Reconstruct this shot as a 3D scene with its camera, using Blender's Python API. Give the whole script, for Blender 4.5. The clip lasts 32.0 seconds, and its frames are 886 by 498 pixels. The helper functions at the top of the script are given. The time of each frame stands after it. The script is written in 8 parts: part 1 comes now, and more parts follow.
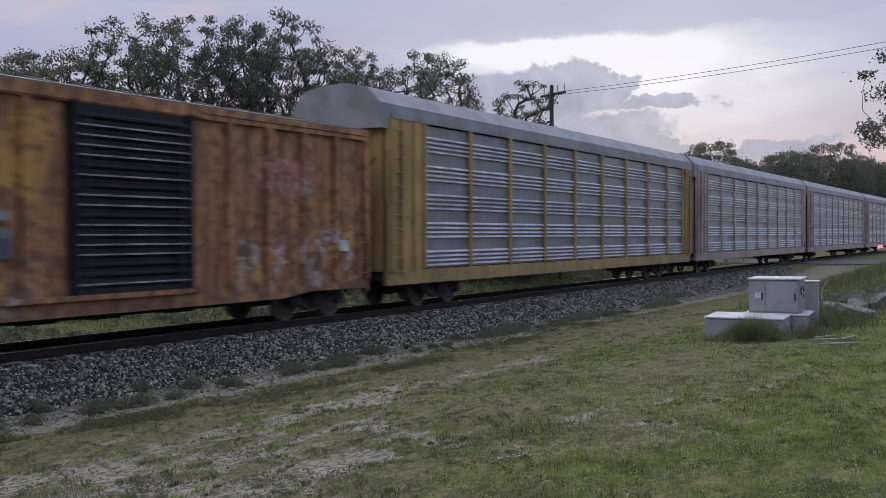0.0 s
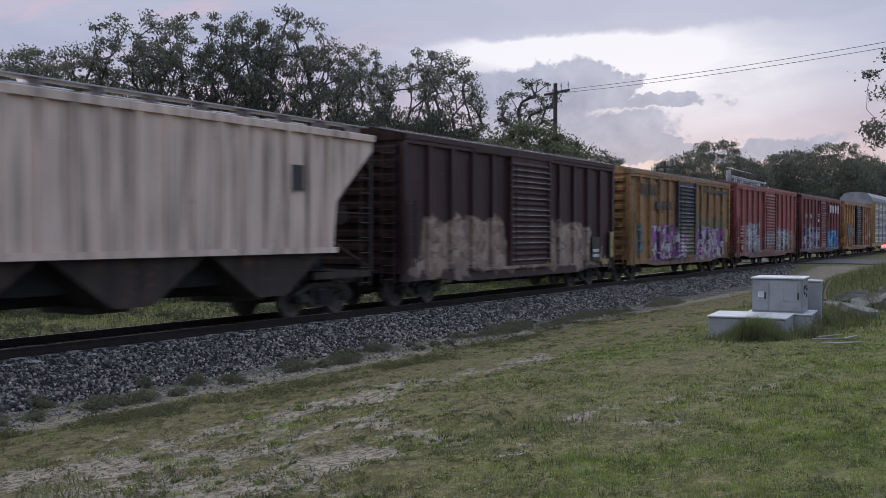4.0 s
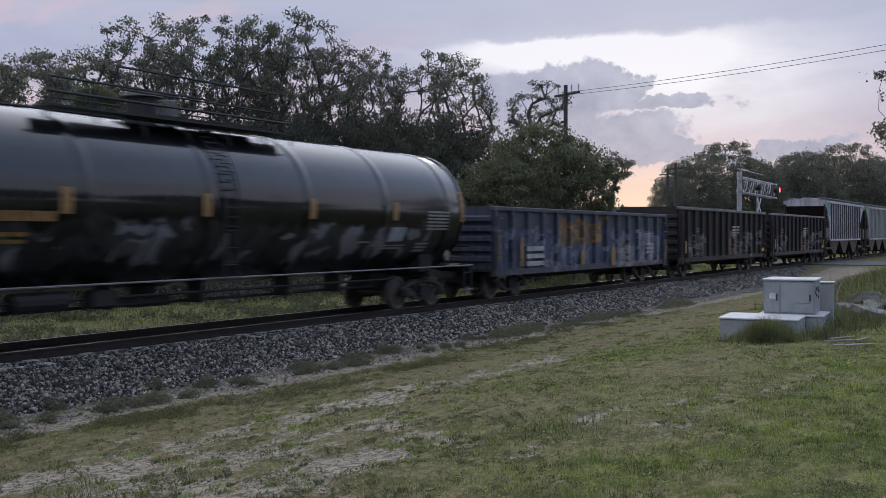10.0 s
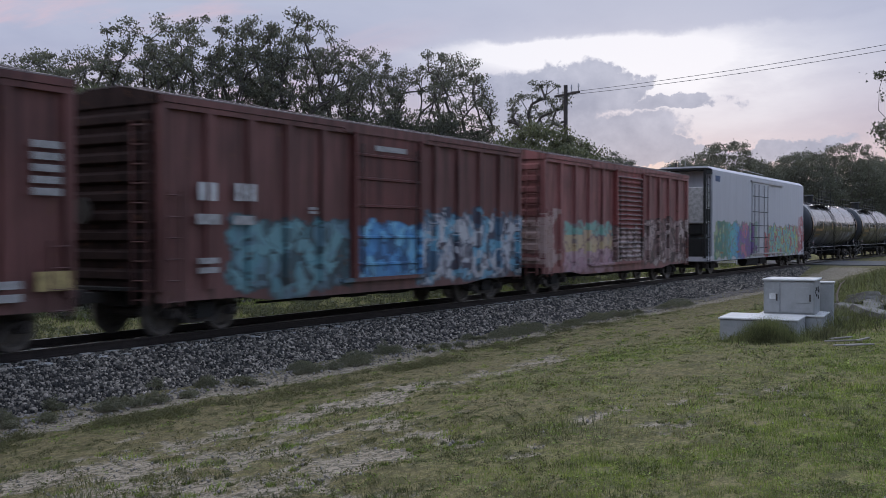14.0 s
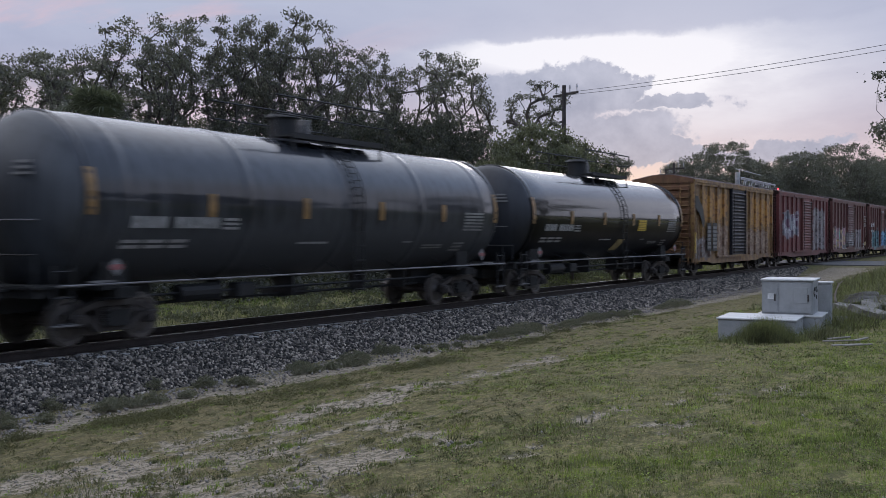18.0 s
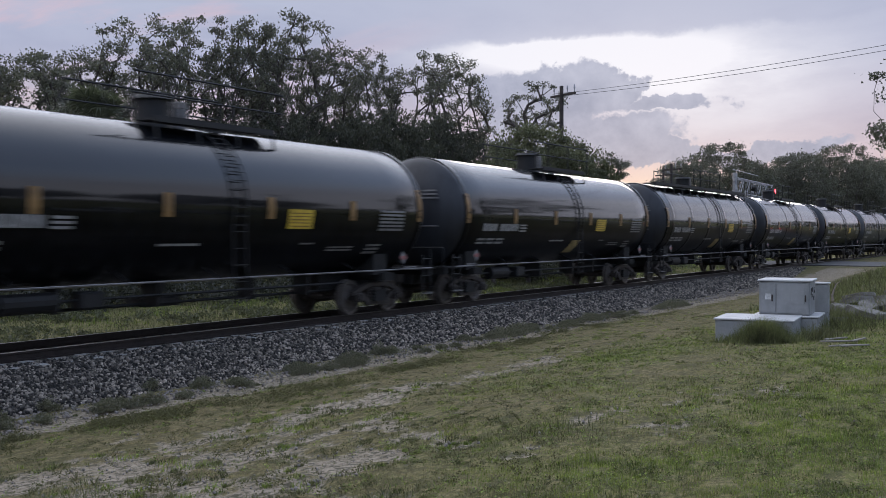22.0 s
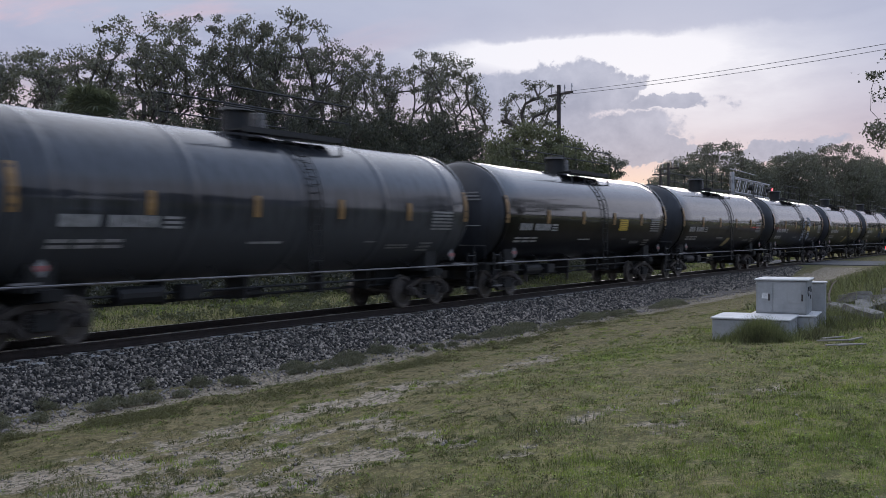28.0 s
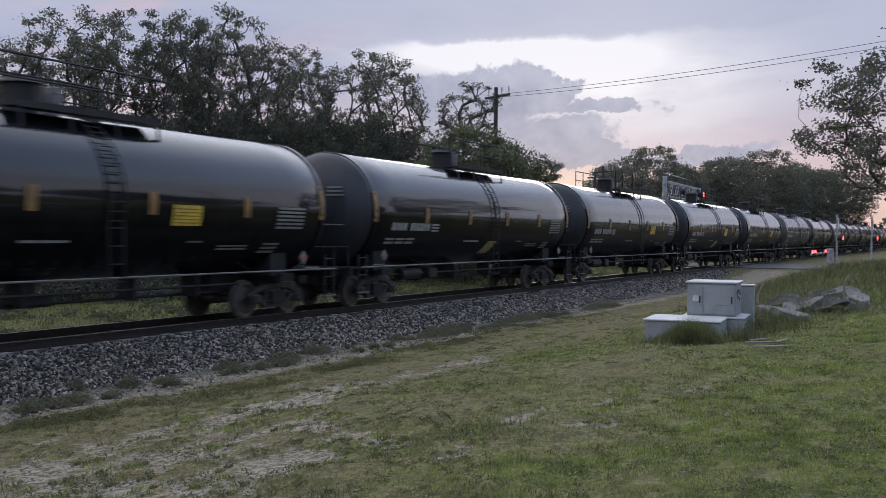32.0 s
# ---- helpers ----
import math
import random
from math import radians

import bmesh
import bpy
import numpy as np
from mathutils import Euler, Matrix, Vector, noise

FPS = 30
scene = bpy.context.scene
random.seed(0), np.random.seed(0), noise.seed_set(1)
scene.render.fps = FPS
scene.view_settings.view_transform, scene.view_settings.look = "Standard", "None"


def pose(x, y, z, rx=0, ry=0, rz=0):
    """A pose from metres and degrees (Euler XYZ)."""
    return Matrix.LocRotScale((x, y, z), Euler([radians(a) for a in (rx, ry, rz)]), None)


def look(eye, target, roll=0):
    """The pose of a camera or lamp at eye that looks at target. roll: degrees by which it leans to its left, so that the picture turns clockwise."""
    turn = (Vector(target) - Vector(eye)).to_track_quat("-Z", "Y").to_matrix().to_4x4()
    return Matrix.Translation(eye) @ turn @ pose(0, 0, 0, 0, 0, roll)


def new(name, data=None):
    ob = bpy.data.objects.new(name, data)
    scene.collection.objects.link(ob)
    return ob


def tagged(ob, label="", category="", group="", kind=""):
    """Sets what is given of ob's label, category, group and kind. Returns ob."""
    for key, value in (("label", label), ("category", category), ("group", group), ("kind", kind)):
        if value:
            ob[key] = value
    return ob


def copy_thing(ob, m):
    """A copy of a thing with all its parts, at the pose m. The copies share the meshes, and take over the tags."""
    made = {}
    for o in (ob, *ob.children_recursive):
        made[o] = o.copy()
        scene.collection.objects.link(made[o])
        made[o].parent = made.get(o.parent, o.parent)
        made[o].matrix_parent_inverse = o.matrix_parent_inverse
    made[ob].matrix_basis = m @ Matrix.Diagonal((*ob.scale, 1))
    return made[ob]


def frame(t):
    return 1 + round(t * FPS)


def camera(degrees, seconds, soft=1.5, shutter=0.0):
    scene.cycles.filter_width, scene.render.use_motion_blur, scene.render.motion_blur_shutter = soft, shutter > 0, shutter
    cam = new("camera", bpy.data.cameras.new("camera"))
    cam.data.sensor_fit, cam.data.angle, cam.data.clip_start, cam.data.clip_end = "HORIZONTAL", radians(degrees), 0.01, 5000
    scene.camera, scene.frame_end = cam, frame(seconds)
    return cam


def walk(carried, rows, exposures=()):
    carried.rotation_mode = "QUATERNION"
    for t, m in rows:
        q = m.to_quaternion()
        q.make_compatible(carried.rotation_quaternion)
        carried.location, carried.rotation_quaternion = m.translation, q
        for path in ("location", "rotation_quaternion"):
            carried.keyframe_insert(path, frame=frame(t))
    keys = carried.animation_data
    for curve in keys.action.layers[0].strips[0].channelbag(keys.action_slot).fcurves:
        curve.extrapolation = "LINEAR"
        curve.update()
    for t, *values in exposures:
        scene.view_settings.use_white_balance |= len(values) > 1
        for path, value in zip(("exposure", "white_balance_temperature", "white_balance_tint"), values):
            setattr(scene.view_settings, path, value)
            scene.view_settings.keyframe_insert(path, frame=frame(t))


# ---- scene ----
# Railway lawn at dusk: a long freight train runs past along +X; rail heads lie at z = 0.
# The viewer stands on a grass bank beside the line and turns only a little.
EYE = (0.0, 0.0, 2.11)
# seconds, heading, tilt, lean (degrees)
GAZE = [
    (0.0, -59.198, -0.815, -0.17), (0.5, -59.177, -0.841, -0.12), (1.0, -59.17, -0.876, -0.04), (1.5, -59.144, -0.885, 0.0),
    (2.0, -59.12, -0.884, -0.0), (2.5, -59.111, -0.884, -0.01), (3.0, -59.098, -0.885, 0.01), (3.5, -59.053, -0.957, 0.07),
    (5.5, -58.953, -0.846, 0.05), (6.0, -58.893, -0.834, 0.02), (6.5, -58.86, -0.831, -0.01), (7.0, -58.835, -0.836, 0.0),
    (7.5, -58.781, -0.837, -0.0), (8.0, -58.693, -0.837, -0.03), (8.5, -58.617, -0.829, -0.03), (9.0, -58.575, -0.832, 0.0),
    (9.5, -58.499, -0.829, -0.03), (10.0, -58.437, -0.83, -0.02), (10.5, -58.42, -0.828, -0.04), (11.0, -58.395, -0.828, -0.03),
    (11.5, -58.379, -0.829, -0.03), (12.0, -58.392, -0.83, -0.02), (12.5, -58.392, -0.83, -0.02), (13.0, -58.404, -0.831, -0.01),
    (13.5, -58.437, -0.83, -0.02), (14.0, -58.437, -0.825, -0.02), (14.5, -58.454, -0.829, -0.02), (16.5, -58.533, -0.827, -0.04),
    (17.0, -58.525, -0.802, -0.07), (17.5, -58.539, -0.8, 0.02), (18.0, -58.529, -0.817, -0.02), (18.5, -58.547, -0.784, -0.0),
    (19.0, -58.538, -0.789, 0.01), (19.5, -58.572, -0.79, 0.01), (20.0, -58.596, -0.829, 0.01), (20.5, -58.638, -0.853, 0.07),
    (21.0, -58.651, -0.806, 0.08), (21.5, -58.647, -0.793, 0.04), (22.0, -58.667, -0.782, -0.02), (22.5, -58.663, -0.783, -0.01),
    (23.0, -58.659, -0.791, 0.03), (23.5, -58.667, -0.788, -0.0), (24.0, -58.667, -0.788, -0.0), (24.5, -58.668, -0.784, -0.0),
    (25.0, -58.713, -0.791, 0.03), (25.5, -58.702, -0.853, 0.07), (27.5, -58.814, -0.837, 0.0), (28.0, -58.827, -0.844, 0.03),
    (28.5, -58.84, -0.814, 0.07), (29.0, -58.852, -0.797, 0.04), (29.5, -58.877, -0.812, 0.05), (30.0, -58.927, -0.74, 0.12),
    (30.5, -59.045, -0.768, 0.09), (31.0, -59.457, -0.785, 0.19), (31.5, -60.643, -0.809, 0.35), (32.0, -62.429, -0.783, 0.56),
]

cam = camera(47.3, 32.0, soft=0.75, shutter=0.32)
walk(cam, [(t, pose(*EYE, 90 + tilt, 0, head) @ pose(0, 0, 0, 0, 0, lean)) for t, head, tilt, lean in GAZE],
     [(0, -0.06, 6150, 11.5), (32, -0.06, 6150, 11.5)])

TRACK_Y = 16.85
SPEED = 21.63

# ------------------------------------------------------------- node helpers


class Net:
    """A small wrapper that adds and links shader nodes."""

    def __init__(self, tree):
        self.t = tree
        tree.nodes.clear()

    def add(self, kind, inputs=None, **props):
        n = self.t.nodes.new(kind)
        for k, v in props.items():
            if k == "op":
                n.operation = v
            elif k == "blend":
                n.blend_type = v
            elif k == "data":
                n.data_type = v
            elif k == "attr":
                n.attribute_name = v
            elif k == "clamp":
                n.use_clamp = v
            elif k == "dims":
                n.noise_dimensions = v
            elif k == "feature":
                n.feature = v
        for k, v in (inputs or {}).items():
            self.put(n.inputs[k], v)
        return n

    def put(self, socket, v):
        if isinstance(v, bpy.types.NodeSocket):
            self.t.links.new(v, socket)
        else:
            socket.default_value = v

    def math(self, op, a, b=0.0, clamp=False):
        n = self.add("ShaderNodeMath", {0: a, 1: b}, op=op, clamp=clamp)
        return n.outputs[0]

    def mix(self, fac, a, b, blend="MIX"):
        n = self.add("ShaderNodeMix", None, data="RGBA", blend=blend)
        self.put(n.inputs[0], fac)
        self.put(n.inputs[6], a)
        self.put(n.inputs[7], b)
        return n.outputs[2]

    def noise(self, vec, scale, detail=3.0, rough=0.55, dist=0.0):
        n = self.add("ShaderNodeTexNoise", {"Scale": scale, "Detail": detail, "Roughness": rough, "Distortion": dist})
        if vec is not None:
            self.put(n.inputs["Vector"], vec)
        return n.outputs[0]

    def ramp(self, fac, stops, hard=False):
        n = self.add("ShaderNodeValToRGB", {0: fac})
        cr = n.color_ramp
        if hard:
            cr.interpolation = "CONSTANT"
        while len(cr.elements) < len(stops):
            cr.elements.new(0.5)
        for e, (p, c) in zip(cr.elements, stops):
            e.position = p
            e.color = (*c, 1) if len(c) == 3 else c
        return n.outputs[0]

    def smooth(self, v, lo, hi):
        n = self.add("ShaderNodeMapRange", {"Value": v, "From Min": lo, "From Max": hi})
        n.interpolation_type = "SMOOTHSTEP"
        return n.outputs[0]

    def scaled(self, vec, sx, sy, sz):
        n = self.add("ShaderNodeVectorMath", {0: vec, 1: (sx, sy, sz)}, op="MULTIPLY")
        return n.outputs[0]


def rgb(c):
    return (*c, 1.0)


def tint(c, k):
    return tuple(min(1.0, v * k) for v in c)


# ------------------------------------------------------------- sky and light
SUN_AZ, SUN_EL = 20.0, 6.0


def make_world():
    w = bpy.data.worlds.new("dusk_sky")
    scene.world = w
    w.use_nodes = True
    n = Net(w.node_tree)
    co = n.add("ShaderNodeTexCoord").outputs["Generated"]
    sep = n.add("ShaderNodeSeparateXYZ", {0: co})
    x, y, z = sep.outputs
    az = n.math("MULTIPLY", n.math("ARCTAN2", y, x), 180 / math.pi)
    el = n.math("MULTIPLY", n.math("ARCSINE", z), 180 / math.pi)
    sky = n.add("ShaderNodeTexSky")
    sky.sky_type = "NISHITA"
    sky.sun_disc = False
    sky.sun_elevation = radians(SUN_EL)
    sky.sun_rotation = radians(90 - SUN_AZ)
    # overcast dome, brighter and bluer towards the zenith
    lift = n.math("MAXIMUM", z, 0.0)
    dome = n.ramp(lift, [(0.0, (0.98, 0.66, 0.50)), (0.035, (0.86, 0.64, 0.58)), (0.075, (0.70, 0.57, 0.61)), (0.125, (0.57, 0.53, 0.63)),
                         (0.17, (0.52, 0.54, 0.67)), (0.245, (0.53, 0.56, 0.68)), (0.36, (0.93, 0.98, 1.12)), (0.5, (1.22, 1.28, 1.45)), (1.0, (1.38, 1.45, 1.64))])
    # away from the sunset the low sky is cooler, and lighter along the line to the east
    away = n.smooth(n.math("MULTIPLY", y, -1.0), -0.08, 0.25)
    low_sky = n.math("SUBTRACT", 1.0, n.smooth(z, 0.25, 0.5))
    cool = n.mix(n.smooth(x, 0.0, 0.75), rgb((0.56, 0.68, 0.94)), rgb((0.95, 0.95, 1.06)))
    dome = n.mix(n.math("MULTIPLY", away, low_sky), dome, cool)
    # overhead the cloud is thinner and brighter on the sunset's side than opposite
    high = n.smooth(z, 0.25, 0.5)
    vault = n.mix(n.smooth(y, -0.35, 0.45), rgb((0.80, 0.98, 1.34)), rgb((1.70, 1.73, 1.87)))
    dome = n.mix(high, dome, vault)
    # flat grey cloud sheets, stretched along the horizon
    inv = n.math("DIVIDE", 1.0, n.math("ADD", lift, 0.12))
    plane = n.add("ShaderNodeVectorMath", {0: co}, op="SCALE")
    n.put(plane.inputs["Scale"], inv)
    layer = n.noise(n.scaled(plane.outputs[0], 0.75, 0.75, 0.0), 1.0, 7.0, 0.58, 0.3)
    soft = n.smooth(layer, 0.40, 0.66)
    col = n.mix(n.math("MULTIPLY", soft, 0.55), dome, n.mix(1.0, dome, rgb((0.70, 0.72, 0.80)), "MULTIPLY"))
    wisp = n.math("MULTIPLY", n.smooth(n.noise(n.scaled(plane.outputs[0], 1.3, 0.5, 0.0), 1.6, 6.0, 0.6, 0.6), 0.48, 0.66), n.smooth(az, 28.0, 44.0))
    col = n.mix(n.math("MULTIPLY", n.math("MULTIPLY", wisp, 0.7), n.math("SUBTRACT", 1.0, n.smooth(z, 0.2, 0.34))), col, rgb((0.74, 0.56, 0.62)))
    # the low sun's glow behind the clouds
    veil = n.smooth(n.noise(n.scaled(co, 1, 1, 3.2), 6.0, 6.0, 0.6), 0.28, 0.62)

    def shine(a0, e0, ra, re):
        u = n.math("DIVIDE", n.math("SUBTRACT", az, a0), ra)
        v = n.math("DIVIDE", n.math("SUBTRACT", el, e0), re)
        r2 = n.math("ADD", n.math("MULTIPLY", u, u), n.math("MULTIPLY", v, v))
        return n.math("POWER", 2.718, n.math("MULTIPLY", r2, -1.0))

    # heaped cloud in front of the glow, with ragged streaks beside and below it
    billow = n.noise(n.scaled(co, 1, 1, 1.25), 24.0, 8.0, 0.62)
    drift = n.add("ShaderNodeTexNoise", {"Vector": n.scaled(co, 1, 1, 1.2), "Scale": 13.0, "Detail": 7.0, "Roughness": 0.62})
    push = n.add("ShaderNodeSeparateColor", {0: drift.outputs["Color"]})
    az2 = n.math("ADD", az, n.math("MULTIPLY", n.math("SUBTRACT", push.outputs[0], 0.5), 9.0))
    el2 = n.math("ADD", el, n.math("MULTIPLY", n.math("SUBTRACT", push.outputs[1], 0.5), 4.2))

    def bank(a0, e0, ra, re):
        u = n.math("DIVIDE", n.math("SUBTRACT", az2, a0), ra)
        v = n.math("DIVIDE", n.math("SUBTRACT", el2, e0), re)
        d = n.math("SQRT", n.math("ADD", n.math("MULTIPLY", u, u), n.math("MULTIPLY", v, v)))
        return n.math("SUBTRACT", 1.0, d)

    warm = n.math("ADD", shine(53.0, 2.0, 9.0, 4.0), n.math("MULTIPLY", shine(20.5, 1.6, 5.0, 2.2), 0.9))
    col = n.mix(n.math("MULTIPLY", warm, 0.8, True), col, rgb((1.0, 0.74, 0.56)))
    # bright rift under the edge of a dark sheet of cloud
    rift = n.math("ADD", shine(SUN_AZ + 1.0, SUN_EL + 3.6, 8.5, 1.8), n.math("MULTIPLY", shine(SUN_AZ - 4.0, SUN_EL + 1.8, 6.5, 3.4), 0.75))
    rift = n.math("ADD", rift, n.math("MULTIPLY", shine(25.5, 10.2, 5.5, 0.9), 1.35))
    rift = n.math("MULTIPLY", rift, n.math("ADD", 0.5, n.math("MULTIPLY", veil, 0.5)))
    sheet_edge = n.math("ADD", el, n.math("ADD", n.math("MULTIPLY", n.math("SUBTRACT", push.outputs[2], 0.5), 2.2), n.math("MULTIPLY", n.math("SUBTRACT", az, 24.0), 0.035)))
    rift = n.math("MULTIPLY", rift, n.math("SUBTRACT", 1.0, n.math("MULTIPLY", n.smooth(sheet_edge, 10.55, 11.1), 0.8)))
    col = n.mix(n.math("MULTIPLY", rift, 0.95, True), col, rgb((0.97, 0.95, 0.98)))
    heap = n.math("MAXIMUM", bank(26.2, 7.3, 4.0, 1.9), bank(22.9, 8.4, 2.0, 1.6))
    heap = n.math("MAXIMUM", heap, n.math("MAXIMUM", bank(18.9, 7.2, 3.4, 0.6), bank(23.2, 5.6, 5.5, 1.3)))
    heap = n.math("MAXIMUM", heap, bank(17.5, 4.5, 9.0, 0.6))
    core = n.smooth(heap, -0.03, 0.17)
    shade = n.ramp(billow, [(0.34, (0.29, 0.335, 0.465)), (0.66, (0.47, 0.50, 0.625))])
    col = n.mix(n.math("MULTIPLY", core, 0.88), col, shade)
    ground = n.math("LESS_THAN", z, -0.002)
    col = n.mix(ground, col, rgb((0.12, 0.12, 0.10)))
    a = n.add("ShaderNodeBackground", {0: col, "Strength": 1.0})
    b = n.add("ShaderNodeBackground", {0: sky.outputs[0], "Strength": 0.06})
    s = n.add("ShaderNodeMixShader", {0: 0.95, 1: b.outputs[0], 2: a.outputs[0]})
    n.add("ShaderNodeOutputWorld", {0: s.outputs[0]})


make_world()
sun = new("sun", bpy.data.lights.new("sun", "SUN"))
sun.data.energy, sun.data.angle, sun.data.color = 0.6, radians(25), (1.0, 0.9, 0.84)
sun_way = Vector((math.cos(radians(SUN_AZ)) * math.cos(radians(SUN_EL)), math.sin(radians(SUN_AZ)) * math.cos(radians(SUN_EL)),
                  math.sin(radians(SUN_EL))))
sun.matrix_world = look(sun_way * 300, (0, 0, 0))

# ------------------------------------------------------------- materials


def surface(name, color, rough=0.7, metal=0.0, var=0.25, scale=2.0, bump=0.15, bscale=30.0, second=None, island=False, per_object=0.0):
    """Plain matter: colour that varies at two scales, with fine relief."""
    m = bpy.data.materials.new(name)
    m.use_nodes = True
    n = Net(m.node_tree)
    co = n.add("ShaderNodeTexCoord").outputs["Object"]
    big = n.noise(co, scale, 4.0)
    fine = n.noise(co, scale * 9, 3.0)
    two = second or tint(color, 0.55)
    c = n.mix(n.smooth(big, 0.35, 0.68), rgb(color), rgb(two))
    c = n.mix(n.math("MULTIPLY", n.smooth(fine, 0.4, 0.75), var), c, rgb(tint(color, 1.5)))
    if island:
        g = n.add("ShaderNodeNewGeometry").outputs["Random Per Island"]
        k = n.math("ADD", 0.05, n.math("MULTIPLY", n.math("POWER", g, 2.8), 2.9))
        c = n.mix(1.0, c, n.add("ShaderNodeCombineColor", {0: k, 1: k, 2: k}).outputs[0], "MULTIPLY")
    if per_object:
        g = n.add("ShaderNodeObjectInfo").outputs["Random"]
        k = n.math("ADD", 1 - per_object, n.math("MULTIPLY", g, 2 * per_object))
        c = n.mix(1.0, c, n.add("ShaderNodeCombineColor", {0: k, 1: k, 2: k}).outputs[0], "MULTIPLY")
    p = n.add("ShaderNodeBsdfPrincipled", {"Base Color": c, "Roughness": rough, "Metallic": metal})
    if bump:
        hgt = n.noise(co, bscale, 4.0)
        bp = n.add("ShaderNodeBump", {"Strength": bump, "Distance": 0.02, "Height": hgt})
        n.put(p.inputs["Normal"], bp.outputs[0])
    n.add("ShaderNodeOutputMaterial", {0: p.outputs[0]})
    return m


def glow_mat(name, color, power):
    m = bpy.data.materials.new(name)
    m.use_nodes = True
    n = Net(m.node_tree)
    e = n.add("ShaderNodeEmission", {0: rgb(color), 1: power})
    n.add("ShaderNodeOutputMaterial", {0: e.outputs[0]})
    return m


def paint(name, base, rust=0.35, rough=0.55, sprays=(), rust_color=(0.12, 0.055, 0.03), dirt=0.5, metal=0.0, fade=1.35, coat=0.0, streaks=0.75, gloss=0.32, dust=0.0):
    """Weathered car paint: faded patches, streaks, rust spots, road dirt near the sill, and sprayed pieces.
    sprays: (x0, x1, z0, z1, colours, size, seed[, way]) in the car's own space; way is "z" or "x" for colours in bands, "flat" for a plain patch."""
    base = tint(base, 0.92)
    m = bpy.data.materials.new(name)
    m.use_nodes = True
    n = Net(m.node_tree)
    co = n.add("ShaderNodeTexCoord").outputs["Object"]
    sep = n.add("ShaderNodeSeparateXYZ", {0: co})
    x, _, z = sep.outputs
    cloud = n.noise(co, 0.7, 4.0)
    streak = n.noise(n.scaled(co, 5.5, 5.5, 0.35), 1.0, 4.0, 0.6)
    spot = n.noise(co, 4.5, 6.0, 0.65)
    c = n.mix(n.smooth(cloud, 0.35, 0.7), rgb(base), rgb(tint(base, fade)))
    c = n.mix(n.math("MULTIPLY", n.smooth(streak, 0.42, 0.68), streaks), c, rgb(tint(base, 0.3)))
    for x0, x1, z0, z1, cols, size, seed, *way in sprays:
        shift = n.add("ShaderNodeVectorMath", {0: co, 1: (seed * 7.3, 0, seed * 3.1)}, op="ADD").outputs[0]
        flat = n.scaled(shift, 1.0, 0.0, 1.0)
        edge = n.math("MULTIPLY", n.math("SUBTRACT", n.noise(flat, 1.25, 4.0, 0.6), 0.5), 2.4 if way == ["flat"] else 1.3)
        d = n.math("MINIMUM", n.math("SUBTRACT", x, x0), n.math("SUBTRACT", x1, x))
        d = n.math("MINIMUM", d, n.math("MINIMUM", n.math("SUBTRACT", z, z0), n.math("SUBTRACT", z1, z)))
        mask = n.smooth(n.math("ADD", d, edge), 0.0, 0.05)
        warp = n.add("ShaderNodeTexNoise", {"Vector": flat, "Scale": 1.6, "Detail": 2.0})
        bent = n.add("ShaderNodeVectorMath", {0: warp.outputs["Color"], 1: (0.9, 0.0, 0.9)}, op="MULTIPLY").outputs[0]
        bent = n.scaled(n.add("ShaderNodeVectorMath", {0: flat, 1: bent}, op="ADD").outputs[0], 1.25, 1.0, 0.75)
        cell = n.add("ShaderNodeTexVoronoi", {"Vector": bent, "Scale": size * 2.1})
        rim = n.add("ShaderNodeTexVoronoi", {"Vector": bent, "Scale": size * 2.1}, feature="DISTANCE_TO_EDGE")
        pick = n.add("ShaderNodeSeparateColor", {0: cell.outputs["Color"]}).outputs[0]
        k = len(cols)
        if way and way[0] in "xz":
            along = n.smooth(x, x0, x1) if way[0] == "x" else n.smooth(z, z0, z1)
            pick = n.math("ADD", n.math("MULTIPLY", along, 0.85), n.math("MULTIPLY", pick, 0.15))
        tone = n.ramp(pick, [(i / k, cc) for i, cc in enumerate(cols)], hard=True)
        ink = n.math("SUBTRACT", 1.0, n.smooth(rim.outputs["Distance"], 0.03, 0.07))
        tone = n.mix(n.math("MULTIPLY", ink, 0.0 if way == ["flat"] else 0.8), tone, rgb(tint(cols[0], 0.4)))
        # thin highlights and shadows inside the shapes
        fine = n.add("ShaderNodeTexVoronoi", {"Vector": n.scaled(bent, 1.0, 1.0, 1.6), "Scale": size * 4.3})
        fleck = n.add("ShaderNodeSeparateColor", {0: fine.outputs["Color"]}).outputs
        tone = n.mix(n.math("MULTIPLY", n.smooth(fleck[1], 0.60, 0.62), {"flat": 0.0, "x": 0.18, "z": 0.12}.get(*way) if way else 0.75), tone, n.ramp(fleck[2], [(i / k, tint(cc, 1.2)) for i, cc in enumerate(cols)], hard=True))
        halo = n.math("SUBTRACT", 1.0, n.smooth(n.math("ADD", d, edge), 0.05, 0.13))
        tone = n.mix(n.math("MULTIPLY", halo, 0.0 if way == ["flat"] else 0.7), tone, rgb(tint(cols[0], 0.6)))
        c = n.mix(n.math("MULTIPLY", mask, 0.9), c, tone)
    soot = n.math("SUBTRACT", 1.0, n.smooth(n.math("ADD", z, n.math("MULTIPLY", cloud, 0.9)), 0.9, 2.1))
    c = n.mix(n.math("MULTIPLY", soot, dirt * 0.6), c, rgb((0.085, 0.07, 0.06)))
